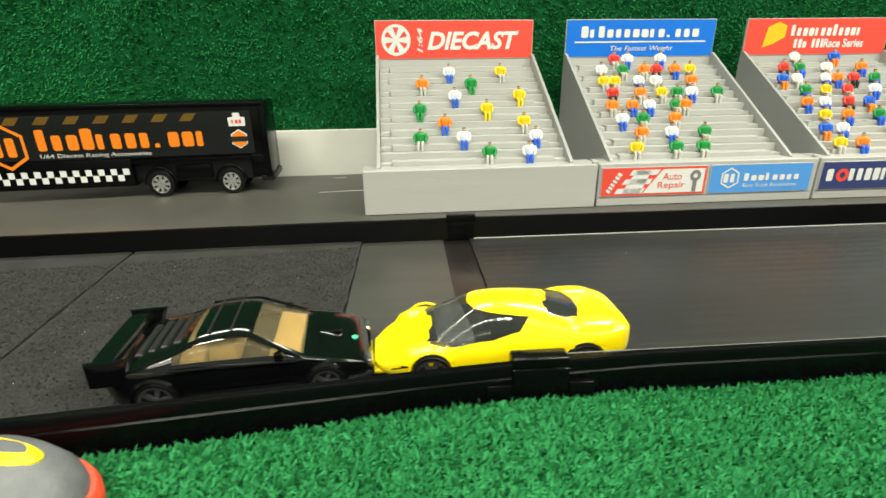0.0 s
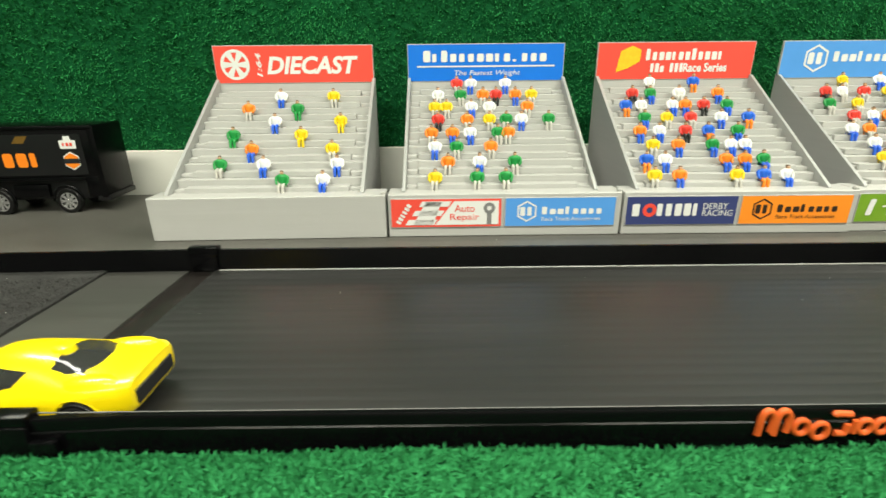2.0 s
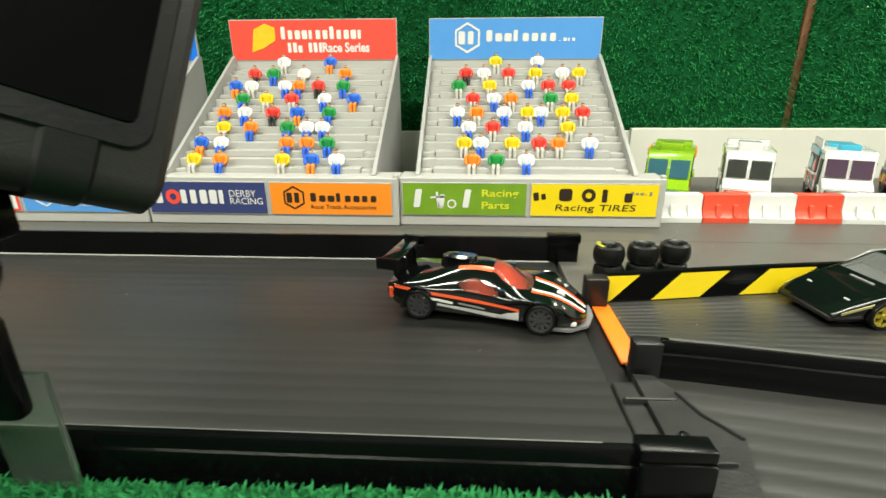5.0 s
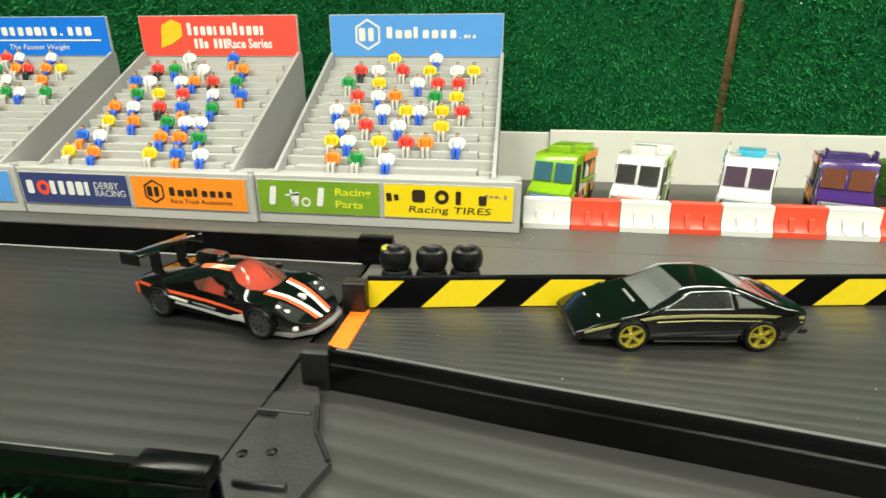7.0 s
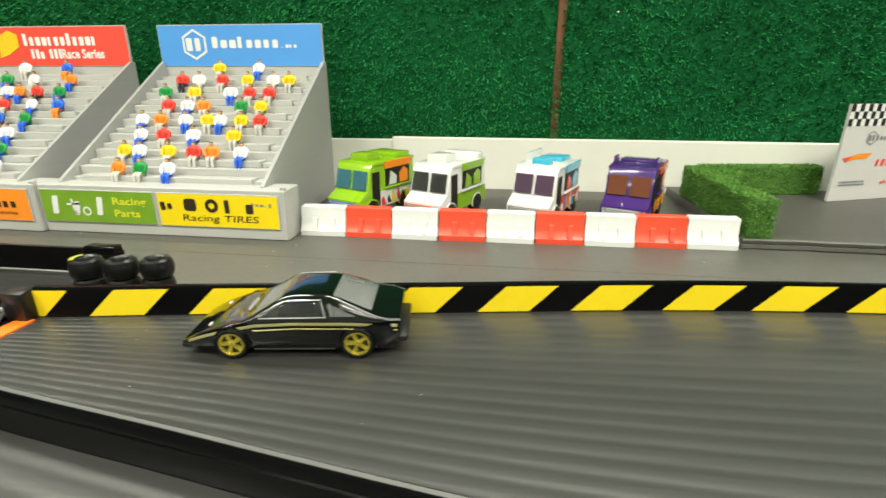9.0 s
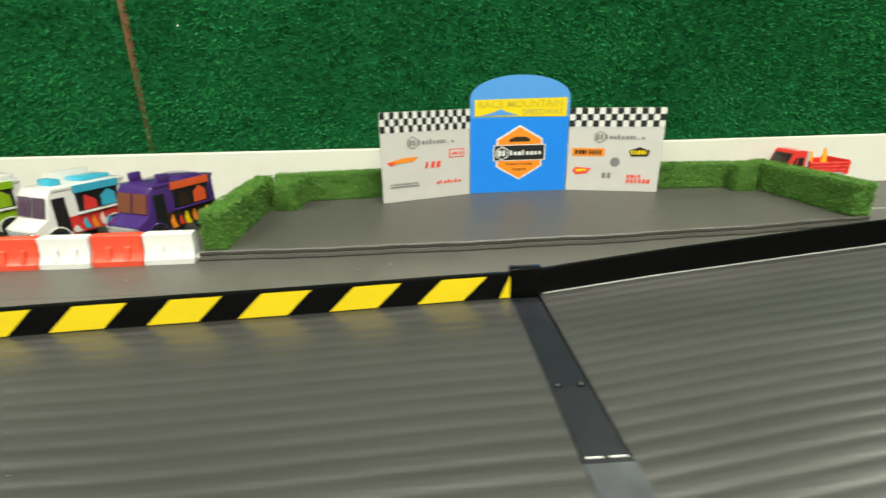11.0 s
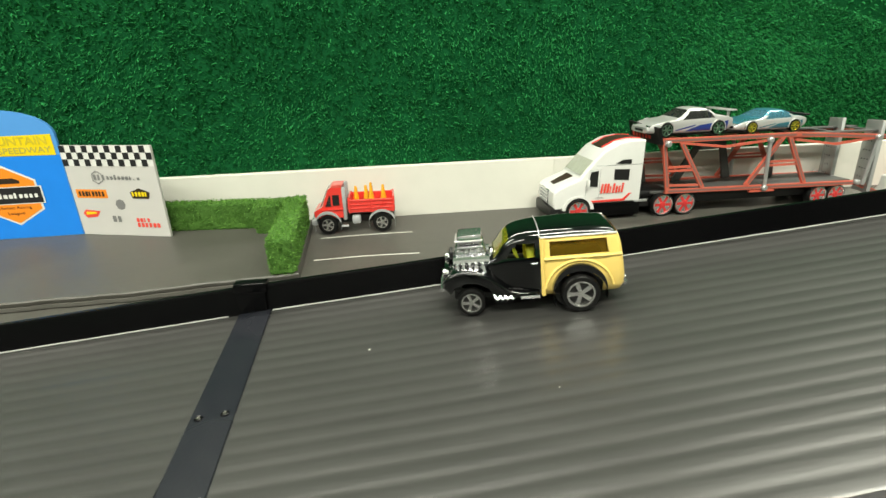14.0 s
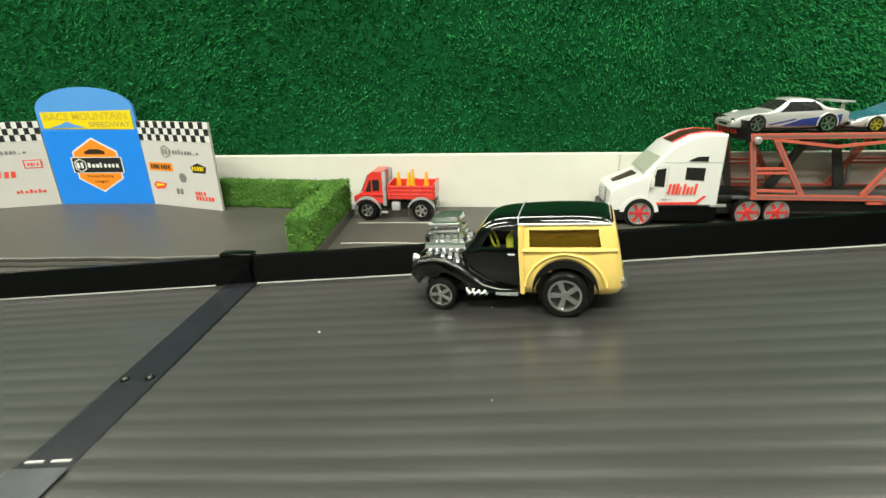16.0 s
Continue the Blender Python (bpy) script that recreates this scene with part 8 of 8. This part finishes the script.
# ---- vans behind the barriers ----
def food_van(x, y, heading, body_m, lower_m, nose_m, glazing, side_m, label, roof_items):
    c = empty("food_van", pose(x, y, 0.0008, 0, 0, heading))
    c.scale = (1.10, 1.03, 1.06)
    tagged(c, label, "toy van", group="toy vans behind the barriers")
    hw = 0.0138
    prof = [(0.0275, 0.0060), (0.0278, 0.0130), (0.0200, 0.0180), (0.0170, 0.0312), (0.0150, 0.0338), (-0.0275, 0.0345), (-0.0280, 0.0140), (-0.0280, 0.0060)]
    bm = prism(prof, hw * 2, Matrix.Translation((0, -hw, 0)) @ SIDE)
    bmesh.ops.bevel(bm, geom=[e for e in bm.edges if abs(e.verts[0].co.y - e.verts[1].co.y) < 1e-6], offset=0.0010, segments=2, profile=0.6, affect="EDGES")
    part("body", bm, body_m, c)
    part("bumper", boxed(0.0225, 0.0290, -hw + 0.0005, hw - 0.0005, 0.0040, 0.0080, 0.0010), nose_m, c)
    part("nose_panel", prism([(0.0270, 0.0078), (0.0284, 0.0078), (0.0284, 0.0118), (0.0270, 0.0118)], hw * 1.8, Matrix.Translation((0, -hw * 0.9, 0)) @ SIDE), nose_m, c)
    for k in range(3):
        part("grille_slat", boxed(0.0280, 0.0288, -hw * 0.8, hw * 0.8, 0.0082 + 0.0012 * k, 0.0088 + 0.0012 * k), GREY_PLASTIC, c)
    part("roof_edge", boxed(-0.0280, 0.0150, -hw - 0.0006, hw + 0.0006, 0.0325, 0.0348, 0.0006), body_m, c)
    # split windscreen
    for s in (-1, 1):
        y0, y1 = sorted((s * 0.0010, s * (hw - 0.0014)))
        part("windscreen_pane", prism([(0.0203, 0.0188), (0.0209, 0.0188), (0.0184, 0.0300), (0.0178, 0.0300)], y1 - y0, Matrix.Translation((0, y0, 0)) @ SIDE), glazing, c)
        ys = s * (hw + 0.0003) - 0.0002
        side_patch(c, [(0.0090, 0.0080), (0.0160, 0.0080), (0.0160, 0.0290), (0.0090, 0.0290)], ys, CHASSIS, "door_opening")
        side_patch(c, [(-0.0220, 0.0185), (0.0030, 0.0185), (0.0030, 0.0300), (-0.0220, 0.0300)], ys, CHASSIS, "serving_hatch")
        side_patch(c, [(-0.0278, 0.0062), (0.0088, 0.0062), (0.0088, 0.0165), (-0.0278, 0.0165)], ys, lower_m, "side_panel")
        side_patch(c, [(-0.0200, 0.0190), (-0.0110, 0.0190), (-0.0110, 0.0255), (-0.0160, 0.0290), (-0.0200, 0.0260)], ys + s * 0.0003, side_m, "hatch_display")
        side_patch(c, [(-0.0080, 0.0190), (0.0000, 0.0190), (-0.0020, 0.0280), (-0.0080, 0.0240)], ys + s * 0.0003, lower_m, "hatch_display")
        part("counter", boxed(-0.0235, 0.0045, min(s * hw, s * (hw + 0.0022)), max(s * hw, s * (hw + 0.0022)), 0.0170, 0.0182, 0.0004), body_m, c)
        part("awning", prism([(-0.0230, 0.0300), (0.0040, 0.0300), (0.0040, 0.0345), (-0.0230, 0.0345)], 0.0010, Matrix.Translation((0, s * (hw + 0.0010) - 0.0005, 0)) @ SIDE), side_m, c)
        for xx in (0.0165, -0.0165):
            arch(c, xx, s * (hw + 0.0002), 0.0060, body_m)
            wheel(c, xx, s * (hw - 0.0014), 0.0060, 0.0046, RIM_DARK, 6)
        part("head_lamp", lathe([(0, 0), (0.0015, 0), (0.0012, 0.0008), (0, 0.001)], 12), CHROME, c).matrix_basis = pose(0.0278, s * 0.0105, 0.0108, 0, 90, 0)
    for nm, a, material in roof_items:
        part(nm, boxed(*a, 0.0008), material, c)
    return c


lime_van = food_van(0.4985, 0.0760, -114, P_LIME, P_WHITE, P_COBALT, G_BLUE, PRINT_ORANGE, "lime green toy food van with blue nose behind barriers",
         [("roof_vent", (0.000, 0.0120, -0.0070, 0.0070, 0.0345, 0.0395), P_LIME), ("roof_rail", (-0.0260, -0.0100, -0.0120, 0.0120, 0.0345, 0.0380), P_LIME)])
food_van(0.5510, 0.0745, -114, P_WHITE, P_LIME, P_ORANGE, G_SMOKE, P_LIME, "white toy food van with green sides behind barriers",
         [("roof_vent", (-0.002, 0.0110, -0.0075, 0.0065, 0.0345, 0.0400), P_WHITE), ("roof_rail", (-0.0260, -0.0180, -0.0130, 0.0130, 0.0345, 0.0385), P_WHITE)])
ice = food_van(0.6180, 0.0770, -114, P_WHITE, P_RED, CHROME, glass("violet_window", (0.16, 0.10, 0.16), 0.5), P_TURQ, "white and red toy ice van with turquoise roof rings",
         [("roof_light", (0.0040, 0.0100, -0.0060, 0.0060, 0.0345, 0.0385), P_TURQ), ("roof_board", (-0.0240, -0.0060, -0.0080, 0.0080, 0.0345, 0.0372), P_TURQ), ("sign_board", (-0.0240, 0.0020, -0.0140, -0.0128, 0.0330, 0.0400), P_WHITE)])
purple = food_van(0.6770, 0.0800, -114, P_PURPLE, PRINT_BLACK, P_SILVER, glass("brown_window", (0.30, 0.11, 0.06), 0.5), P_ORANGE, "dark purple toy food van with orange and yellow graphics",
         [("roof_spoiler", (-0.0200, -0.0060, -0.0120, 0.0120, 0.0345, 0.0362), P_PURPLE), ("roof_rack", (0.0020, 0.0100, -0.0130, -0.0110, 0.0345, 0.0400), P_PURPLE), ("roof_rack", (0.0020, 0.0100, 0.0110, 0.0130, 0.0345, 0.0400), P_PURPLE)])


# graphics on the van sides
def van_flames(c, tones, seed):
    rnd = random.Random(seed)
    for s in (-1, 1):
        for k in range(7):
            x, z = -0.0265 + 0.0050 * k, 0.0068 + 0.0008 * (k % 2)
            h, w = rnd.uniform(0.0045, 0.0092), rnd.uniform(0.0028, 0.0042)
            side_patch(c, [(x, z), (x + w, z), (x + w * 1.25, z + h * 0.5), (x + w * 0.7, z + h), (x + w * 0.4, z + h * 0.55)], s * (0.0138 + 0.0007 + 0.0001 * (k % 2)) - 0.0002, tones[k % len(tones)], "flame_print")


van_flames(purple, [PRINT_ORANGE, PRINT_YELLOW, P_RED], 3)
van_flames(ice, [P_WHITE, PRINT_ORANGE, P_TURQ], 5)
van_flames(lime_van, [P_RED, PRINT_YELLOW, PRINT_BLACK], 7)

# ---- action camera on its stand ----
DARK_GREY = mat("dark_grey_rubber", (0.012, 0.012, 0.012), 0.5, vary=0.12, scale=300, bump=0.2, bscale=1500)
MID_GREY = mat("grey_battery_top", (0.085, 0.088, 0.08), 0.3, vary=0.1, scale=200)


CLEAR_PLASTIC = mat("clear_acrylic", (0.75, 0.85, 0.78), 0.06, vary=0.02, trans=0.95, ior=1.45, rvary=0.0)


def rounded_slab(w, h, t, r, bevel):
    """A rounded rectangle in x and z, t deep along y."""
    pts = []
    for cx, cz, a0 in ((w / 2 - r, h / 2 - r, 0), (-w / 2 + r, h / 2 - r, 90), (-w / 2 + r, -h / 2 + r, 180), (w / 2 - r, -h / 2 + r, 270)):
        for k in range(6):
            a = radians(a0 + 18 * k)
            pts.append((cx + r * math.cos(a), cz + r * math.sin(a)))
    rings = []
    for y, inset in ((-t / 2, bevel), (-t / 2 + bevel, 0), (t / 2 - bevel, 0), (t / 2, bevel)):
        rings.append([Vector((px * (1 - 2 * inset / w), y, pz * (1 - 2 * inset / h))) for px, pz in pts])
    return loft(bmesh.new(), rings)


def action_camera():
    c = empty("action_camera", Matrix.Translation((0.2608, -0.1895, 0.0650)) @ pose(0, 0, 0, 0, 10, 0) @ pose(0, 0, 0, -22, 0, 0) @ pose(0, 0, 0, 0, 0, -41) @ Matrix.Translation((0, 0, 0.0330)))
    tagged(c, "dark grey action camera standing on end beside the track", "camera")
    part("body", rounded_slab(0.0400, 0.0660, 0.0430, 0.0065, 0.0020), DARK_GREY, c)
    # door lighter than the body: light falling on this end is painted in
    part("end_door", rounded_slab(0.0330, 0.0590, 0.0012, 0.0050, 0.0004), mat("front_lit_grey_door", (0.032, 0.032, 0.0315), 0.45, vary=0.1, scale=300), c).location = (0, -0.0217, 0)
    part("door_latch", rounded_slab(0.0075, 0.0030, 0.0010, 0.0012, 0.0003), BLACK_DULL, c).location = (0.0010, -0.0226, -0.0235)
    lip = []
    for cx, cz, a0 in ((0.0120, 0.0245, 0), (-0.0120, 0.0245, 90), (-0.0120, -0.0245, 180), (0.0120, -0.0245, 270)):
        lip += [(cx + 0.0068 * math.cos(radians(a0 + 18 * k)), -0.0212, cz + 0.0068 * math.sin(radians(a0 + 18 * k))) for k in range(6)]
    part("end_rim", tube(lip + lip[:2], 0.0016, 8), mat("grey_rubber_rim", (0.042, 0.042, 0.040), 0.5, vary=0.1, scale=300, bump=0.2), c, "lighter grey rubber rim")
    m = Matrix.Translation((0, -0.0226, 0))
    bars("x x", -0.0105, 0.0010, 0.006, 0.0016, BLACK_DULL, c, m=m)
    bars("x m m", -0.0105, -0.0045, 0.008, 0.0016, BLACK_DULL, c, m=m)
    flat([(0.0110, -0.0080), (0.0142, -0.0080), (0.0142, -0.0010), (0.0110, -0.0010)], PRINT_GREY, c, m=m)
    flat([(0.0112, -0.0005), (0.0142, -0.0005), (0.0142, 0.0045), (0.0112, 0.0045)], SKY, c, m=m)
    flat([(0.0112, 0.0050), (0.0142, 0.0050), (0.0142, 0.0085), (0.0112, 0.0085)], PRINT_GREY, c, m=m)
    # face with the screen, on the right
    scr = part("screen_bezel", rounded_slab(0.0340, 0.0500, 0.0014, 0.0050, 0.0005), BLACK_DULL, c)
    scr.matrix_basis = pose(0.0202, 0.0, 0.004, 0, 0, 90)
    part("screen", rounded_slab(0.0270, 0.0400, 0.0010, 0.0020, 0.0003), BLACK, scr).location = (0, -0.0006, 0)
    part("lens_ring", rounded_slab(0.0200, 0.0200, 0.0060, 0.0040, 0.0010), BLACK_DULL, c).matrix_basis = pose(0.0225, 0.0080, 0.0300, 0, 0, 90)
    part("frame_band", rounded_slab(0.0416, 0.0676, 0.0100, 0.0070, 0.0010), BLACK_DULL, c).location = (0, 0.004, 0)
    part("buckle", boxed(-0.0060, 0.0060, -0.0235, -0.0160, -0.0380, -0.0325, 0.0010), BLACK, c)
    part("buckle_slot", boxed(-0.0030, 0.0030, -0.0240, -0.0230, -0.0358, -0.0346, 0.0003, 1), CHROME, c)
    part("socket", boxed(-0.0260, -0.0195, -0.0120, -0.0020, -0.0190, -0.0120, 0.0010), BLACK, c)
    return c


def camera_stand():
    c = empty("camera_stand", pose(0, 0, 0))
    tagged(c, "black jointed camera stand with strapped battery and thumb knob", "camera stand")
    part("upper_prong", boxed(0.2500, 0.2620, -0.2100, -0.1900, 0.0560, 0.0690, 0.0015), BLACK, c)
    part("joint", lathe([(0, -0.0080), (0.0080, -0.0080), (0.0090, -0.0060), (0.0090, 0.0060), (0.0080, 0.0080), (0, 0.0080)], 20, pose(0.2560, -0.2115, 0.0590, 90, 0, -45)), BLACK, c)
    part("screw_shaft", tube([(0.2560, -0.2080, 0.0590), (0.2720, -0.2190, 0.0582)], 0.0048, 12), BLACK, c)
    knob = bmesh.new()
    rings = []
    for h, r in ((0.0, 0.0040), (0.0010, 0.0062), (0.0060, 0.0072), (0.0085, 0.0066), (0.0092, 0.0040)):
        rings.append([Vector((h, r * (1 + 0.14 * math.cos(3 * a)) * math.cos(a), r * (1 + 0.14 * math.cos(3 * a)) * math.sin(a))) for a in (2 * math.pi * k / 30 for k in range(30))])
    loft(knob, rings)
    part("thumb_knob", knob, BLACK, c).matrix_basis = pose(0.2712, -0.2180, 0.0580, 25, 0, -48) @ Matrix.Scale(1.30, 4)
    cap = part("knob_screw", lathe([(0, 0), (0.0030, 0), (0.0029, 0.0007), (0.0022, 0.0011), (0, 0.0012)], 18), mat("dull_nickel_screw", (0.42, 0.40, 0.33), 0.35, metal=0.7, vary=0.2, scale=500), c, "dull nickel cross-head screw")
    cap.matrix_basis = pose(0.2793, -0.2268, 0.0580, 0, 90, -48)
    for a in (0, 90):
        part("slot", boxed(-0.0019, 0.0019, -0.0003, 0.0003, 0.0011, 0.00135), CHASSIS, cap).matrix_basis = pose(0, 0, 0, 0, 0, a + 12)
    part("arm", tube(smooth_line([(0.2600, -0.2110, 0.0590), (0.2580, -0.2090, 0.0480), (0.2550, -0.2060, 0.0380), (0.2530, -0.2045, 0.0250)], 5), 0.0056, 12), BLACK, c)
    part("lower_bracket", boxed(0.2475, 0.2650, -0.2065, -0.2020, 0.0215, 0.0440, 0.0014), BLACK, c)
    part("clear_plate", boxed(0.2530, 0.2682, -0.2018, -0.2003, -0.0004, 0.0300, 0.0003, 1), CLEAR_PLASTIC, c, "clear acrylic plate")
    batt = part("battery_pack", boxed(-0.0122, 0.0122, -0.0120, 0.0120, -0.0092, 0.0, 0.0018, 3), BLACK, c, "glossy black battery pack")
    batt.matrix_basis = pose(0.2385, -0.2280, 0.0535, 2, 2, -36) @ Matrix.Diagonal((1.04, 1.04, 0.86, 1))
    part("top_panel", boxed(-0.0104, 0.0104, -0.0102, 0.0102, -0.0006, 0.0003, 0.0003, 1), MID_GREY, batt)
    part("tray", loft(bmesh.new(), [super_ring(-0.0125 - k, 0.0150 + k, 0.0122 + k, z, power=7) for z, k in ((-0.0160, -0.0006), (-0.0152, 0.0), (-0.0100, 0.0002), (-0.0088, -0.0006))]), BLACK, batt)
    part("edge_trim", loft(bmesh.new(), [super_ring(-0.0130, 0.0156, 0.0127, z, power=7) for z in (-0.0166, -0.0158)]), mat("grey_edge_trim", (0.22, 0.22, 0.21), 0.35, metal=0.3), batt)
    for k in range(3):
        part("clip_rib", tube(smooth_line([(0.0120, -0.0105 + 0.0012 * k, -0.0030 - 0.0030 * k), (0.0150, -0.0060, -0.0040 - 0.0030 * k), (0.0152, 0.0050, -0.0035 - 0.0030 * k)], 4), 0.0012, 8), BLACK, batt)
    part("chrome_clip", sweep(smooth_line([(0.0165, -0.0100, -0.0130), (0.0180, -0.0030, -0.0142), (0.0172, 0.0050, -0.0128)], 5), [(-0.0004, -0.0018), (0.0003, -0.0018), (0.0004, 0.0018), (-0.0003, 0.0018)]), CHROME, batt, "bent chrome clip")
    part("strap", sweep(smooth_line([(0.2455, -0.2165, 0.0580), (0.2490, -0.2190, 0.0560), (0.2545, -0.2215, 0.0520), (0.2590, -0.2232, 0.0470), (0.2625, -0.2238, 0.0390), (0.2630, -0.2235, 0.0310)], 5), [(-0.0022, -0.0005), (-0.0022, 0.0005), (0.0022, 0.0005), (0.0022, -0.0005)]), DARK_GREY, c, "grey rubber strap")
    for k in range(9):
        part("strap_rib", boxed(-0.0022, 0.0022, -0.0004, 0.0004, -0.0003, 0.0003, 0.0001, 1), DARK_GREY, c).matrix_basis = pose(0.2607 + 0.0003 * k - 0.00002 * k * k, -0.2242, 0.0440 - 0.0015 * k, 0, 10, 0)
    buckle = part("strap_buckle", boxed(-0.0034, 0.0034, -0.0016, 0.0016, -0.0028, 0.0028, 0.0007), mat("grey_buckle", (0.07, 0.07, 0.066), 0.4), c, "grey strap buckle")
    buckle.matrix_basis = pose(0.2468, -0.2176, 0.0572, -10, 30, 0)
    for x in (-0.0018, 0.0018):
        part("buckle_bar", boxed(x - 0.0005, x + 0.0005, -0.0021, -0.0014, -0.0020, 0.0022, 0.0002, 1), mat("pale_buckle_edge", (0.30, 0.30, 0.28), 0.4), buckle)
    plate = part("base_plate", prism([(0.2480, -0.2365), (0.2700, -0.2120), (0.2540, -0.2035), (0.2249, -0.2236)], 0.0014, Matrix.Translation((0, 0, 0.0362))), CLEAR_PLASTIC, c, "clear acrylic base plate with pale cut edge")
    part("cut_edge", tube([(0.2249, -0.2238, 0.0369), (0.2480, -0.2368, 0.0369), (0.2702, -0.2120, 0.0369)], 0.0006, 6), mat("pale_cut_edge", (0.45, 0.46, 0.42), 0.4), plate)
    part("rounded_pod", loft(bmesh.new(), [super_ring(-0.0120 * k, 0.0120 * k, 0.0050 * k, z, power=3) for z, k in ((0.0376, 0.94), (0.0385, 1.0), (0.0420, 1.0), (0.0440, 0.92), (0.0448, 0.7))]), BLACK, c, "glossy black rounded pod").matrix_basis = pose(0.2590, -0.2160, 0, 0, 0, 45)
    return c


action_camera()
camera_stand()
cable = part("cable", tube(smooth_line([(0.2390, -0.1750, 0.0862), (0.2300, -0.1790, 0.0850), (0.2225, -0.1840, 0.0790), (0.2165, -0.1875, 0.0680), (0.2135, -0.1895, 0.0540), (0.2150, -0.1940, 0.0390), (0.2205, -0.2020, 0.0225), (0.2280, -0.2110, 0.0100), (0.2345, -0.2210, 0.0056), (0.2430, -0.2400, 0.0052), (0.2560, -0.2900, 0.0052)], 8), 0.0021, 12), mat("black_cable_sheath", (0.008, 0.008, 0.008), 0.3, vary=0.2, scale=300))
tagged(cable, "black cable hanging from the camera to the turf", "cable")
part("plug", tube([(0.2420, -0.1742, 0.0864), (0.2340, -0.1772, 0.0858)], 0.0034, 12), BLACK_DULL, cable)
for k in range(5):
    part("strain_relief", tube([(0.2330 - 0.0015 * k, -0.1776 - 0.0009 * k, 0.0857 - 0.0005 * k), (0.2322 - 0.0015 * k, -0.1781 - 0.0009 * k, 0.0854 - 0.0005 * k)], 0.0028, 10), BLACK_DULL, cable)

# ---- grey and yellow toy in the turf ----
toy = empty("rounded_toy", pose(-0.2190, -0.2330, 0.0010, 0, 0, -18) @ Matrix.Scale(0.70, 4))
tagged(toy, "grey and yellow rounded toy with red rim on turf", "toy")
bm = bmesh.new()
loft(bm, [super_ring(-0.030 * k, 0.030 * k, 0.022 * k, z, power=2.4, n=36) for z, k in ((0, 0.94), (0.006, 1.0), (0.014, 0.94), (0.020, 0.78), (0.0235, 0.5), (0.0245, 0.2))])
part("shell", bm, mat("mid_grey_plastic", (0.12, 0.125, 0.13), 0.45, vary=0.3, scale=150, bump=0.3, bscale=700), toy)
part("rim", loft(bmesh.new(), [super_ring(-0.0318 * k, 0.0318 * k, 0.0236 * k, z, power=2.4, n=36) for z, k in ((0.0, 0.97), (0.003, 1.0), (0.0075, 1.0), (0.0095, 0.96))]), RED, toy, "red rim")
for s in (-1, 1):
    part("yellow_panel", loft(bmesh.new(), [super_ring(-0.018, 0.016, 0.0062, z, power=2.2, n=24) if z < 0.0008 else super_ring(-0.0165, 0.0145, 0.0052, z, power=2.2, n=24) for z in (-0.002, 0.0006, 0.0016)]), mat("yellow_panel_plastic", (0.80, 0.62, 0.01), 0.35, vary=0.05, scale=150), toy, "yellow panel").matrix_basis = pose(0, s * 0.0078, 0.0222, -s * 16, 0, 0)

# ---- crumbs and specks ----
rng = np.random.default_rng(8)
CRUMB = mat("pale_crumb", (0.6, 0.6, 0.56), 0.7, vary=0.2, scale=900)
verts, faces = [], []


def speck(x, y, z, r):
    b = len(verts)
    for dx, dy, dz in ((1, 0, 0), (-0.6, 0.8, 0), (-0.5, -0.9, 0), (0.1, 0, 0.9)):
        verts.append((x + dx * r, y + dy * r, z + dz * r))
    faces.extend([(b, b + 1, b + 3), (b + 1, b + 2, b + 3), (b + 2, b, b + 3), (b, b + 2, b + 1)])


for _ in range(34):
    x = float(rng.uniform(-0.35, 1.45))
    v = float(rng.uniform(0.06, 0.94))
    if x < 0.396:
        speck(x, FAR_A + (NEAR_A - FAR_A) * v, 0.0013 if x < -0.157 else 0.0001, float(rng.uniform(0.00015, 0.00032)))
    elif 0.41 < x < 0.873:
        speck(x, far_bs(x) + (near_bs(x) - far_bs(x)) * v, 0.0001, float(rng.uniform(0.00015, 0.00032)))
    elif x > 0.905:
        speck(x, far_c(x) + (near_c(x) - far_c(x)) * v, track_z(x) + 0.0001, float(rng.uniform(0.00015, 0.00032)))
for _ in range(40):
    speck(float(rng.uniform(-0.4, 1.3)), float(rng.uniform(-0.045, 0.01)), 0.0009, float(rng.uniform(0.0002, 0.0005)))
for _ in range(160):
    speck(float(rng.uniform(-0.32, -0.16)), float(rng.uniform(-0.19, -0.062)), 0.0016, float(rng.uniform(0.00010, 0.00022)))
speck(1.1965, -0.0668, track_z(1.1965) + 0.0001, 0.0006)
speck(0.6702, 0.1655, 0.1376, 0.0011)
tagged(raw_mesh("crumbs", verts, faces, CRUMB), "pale dust crumbs scattered on track and mats", "dust", kind="stuff")
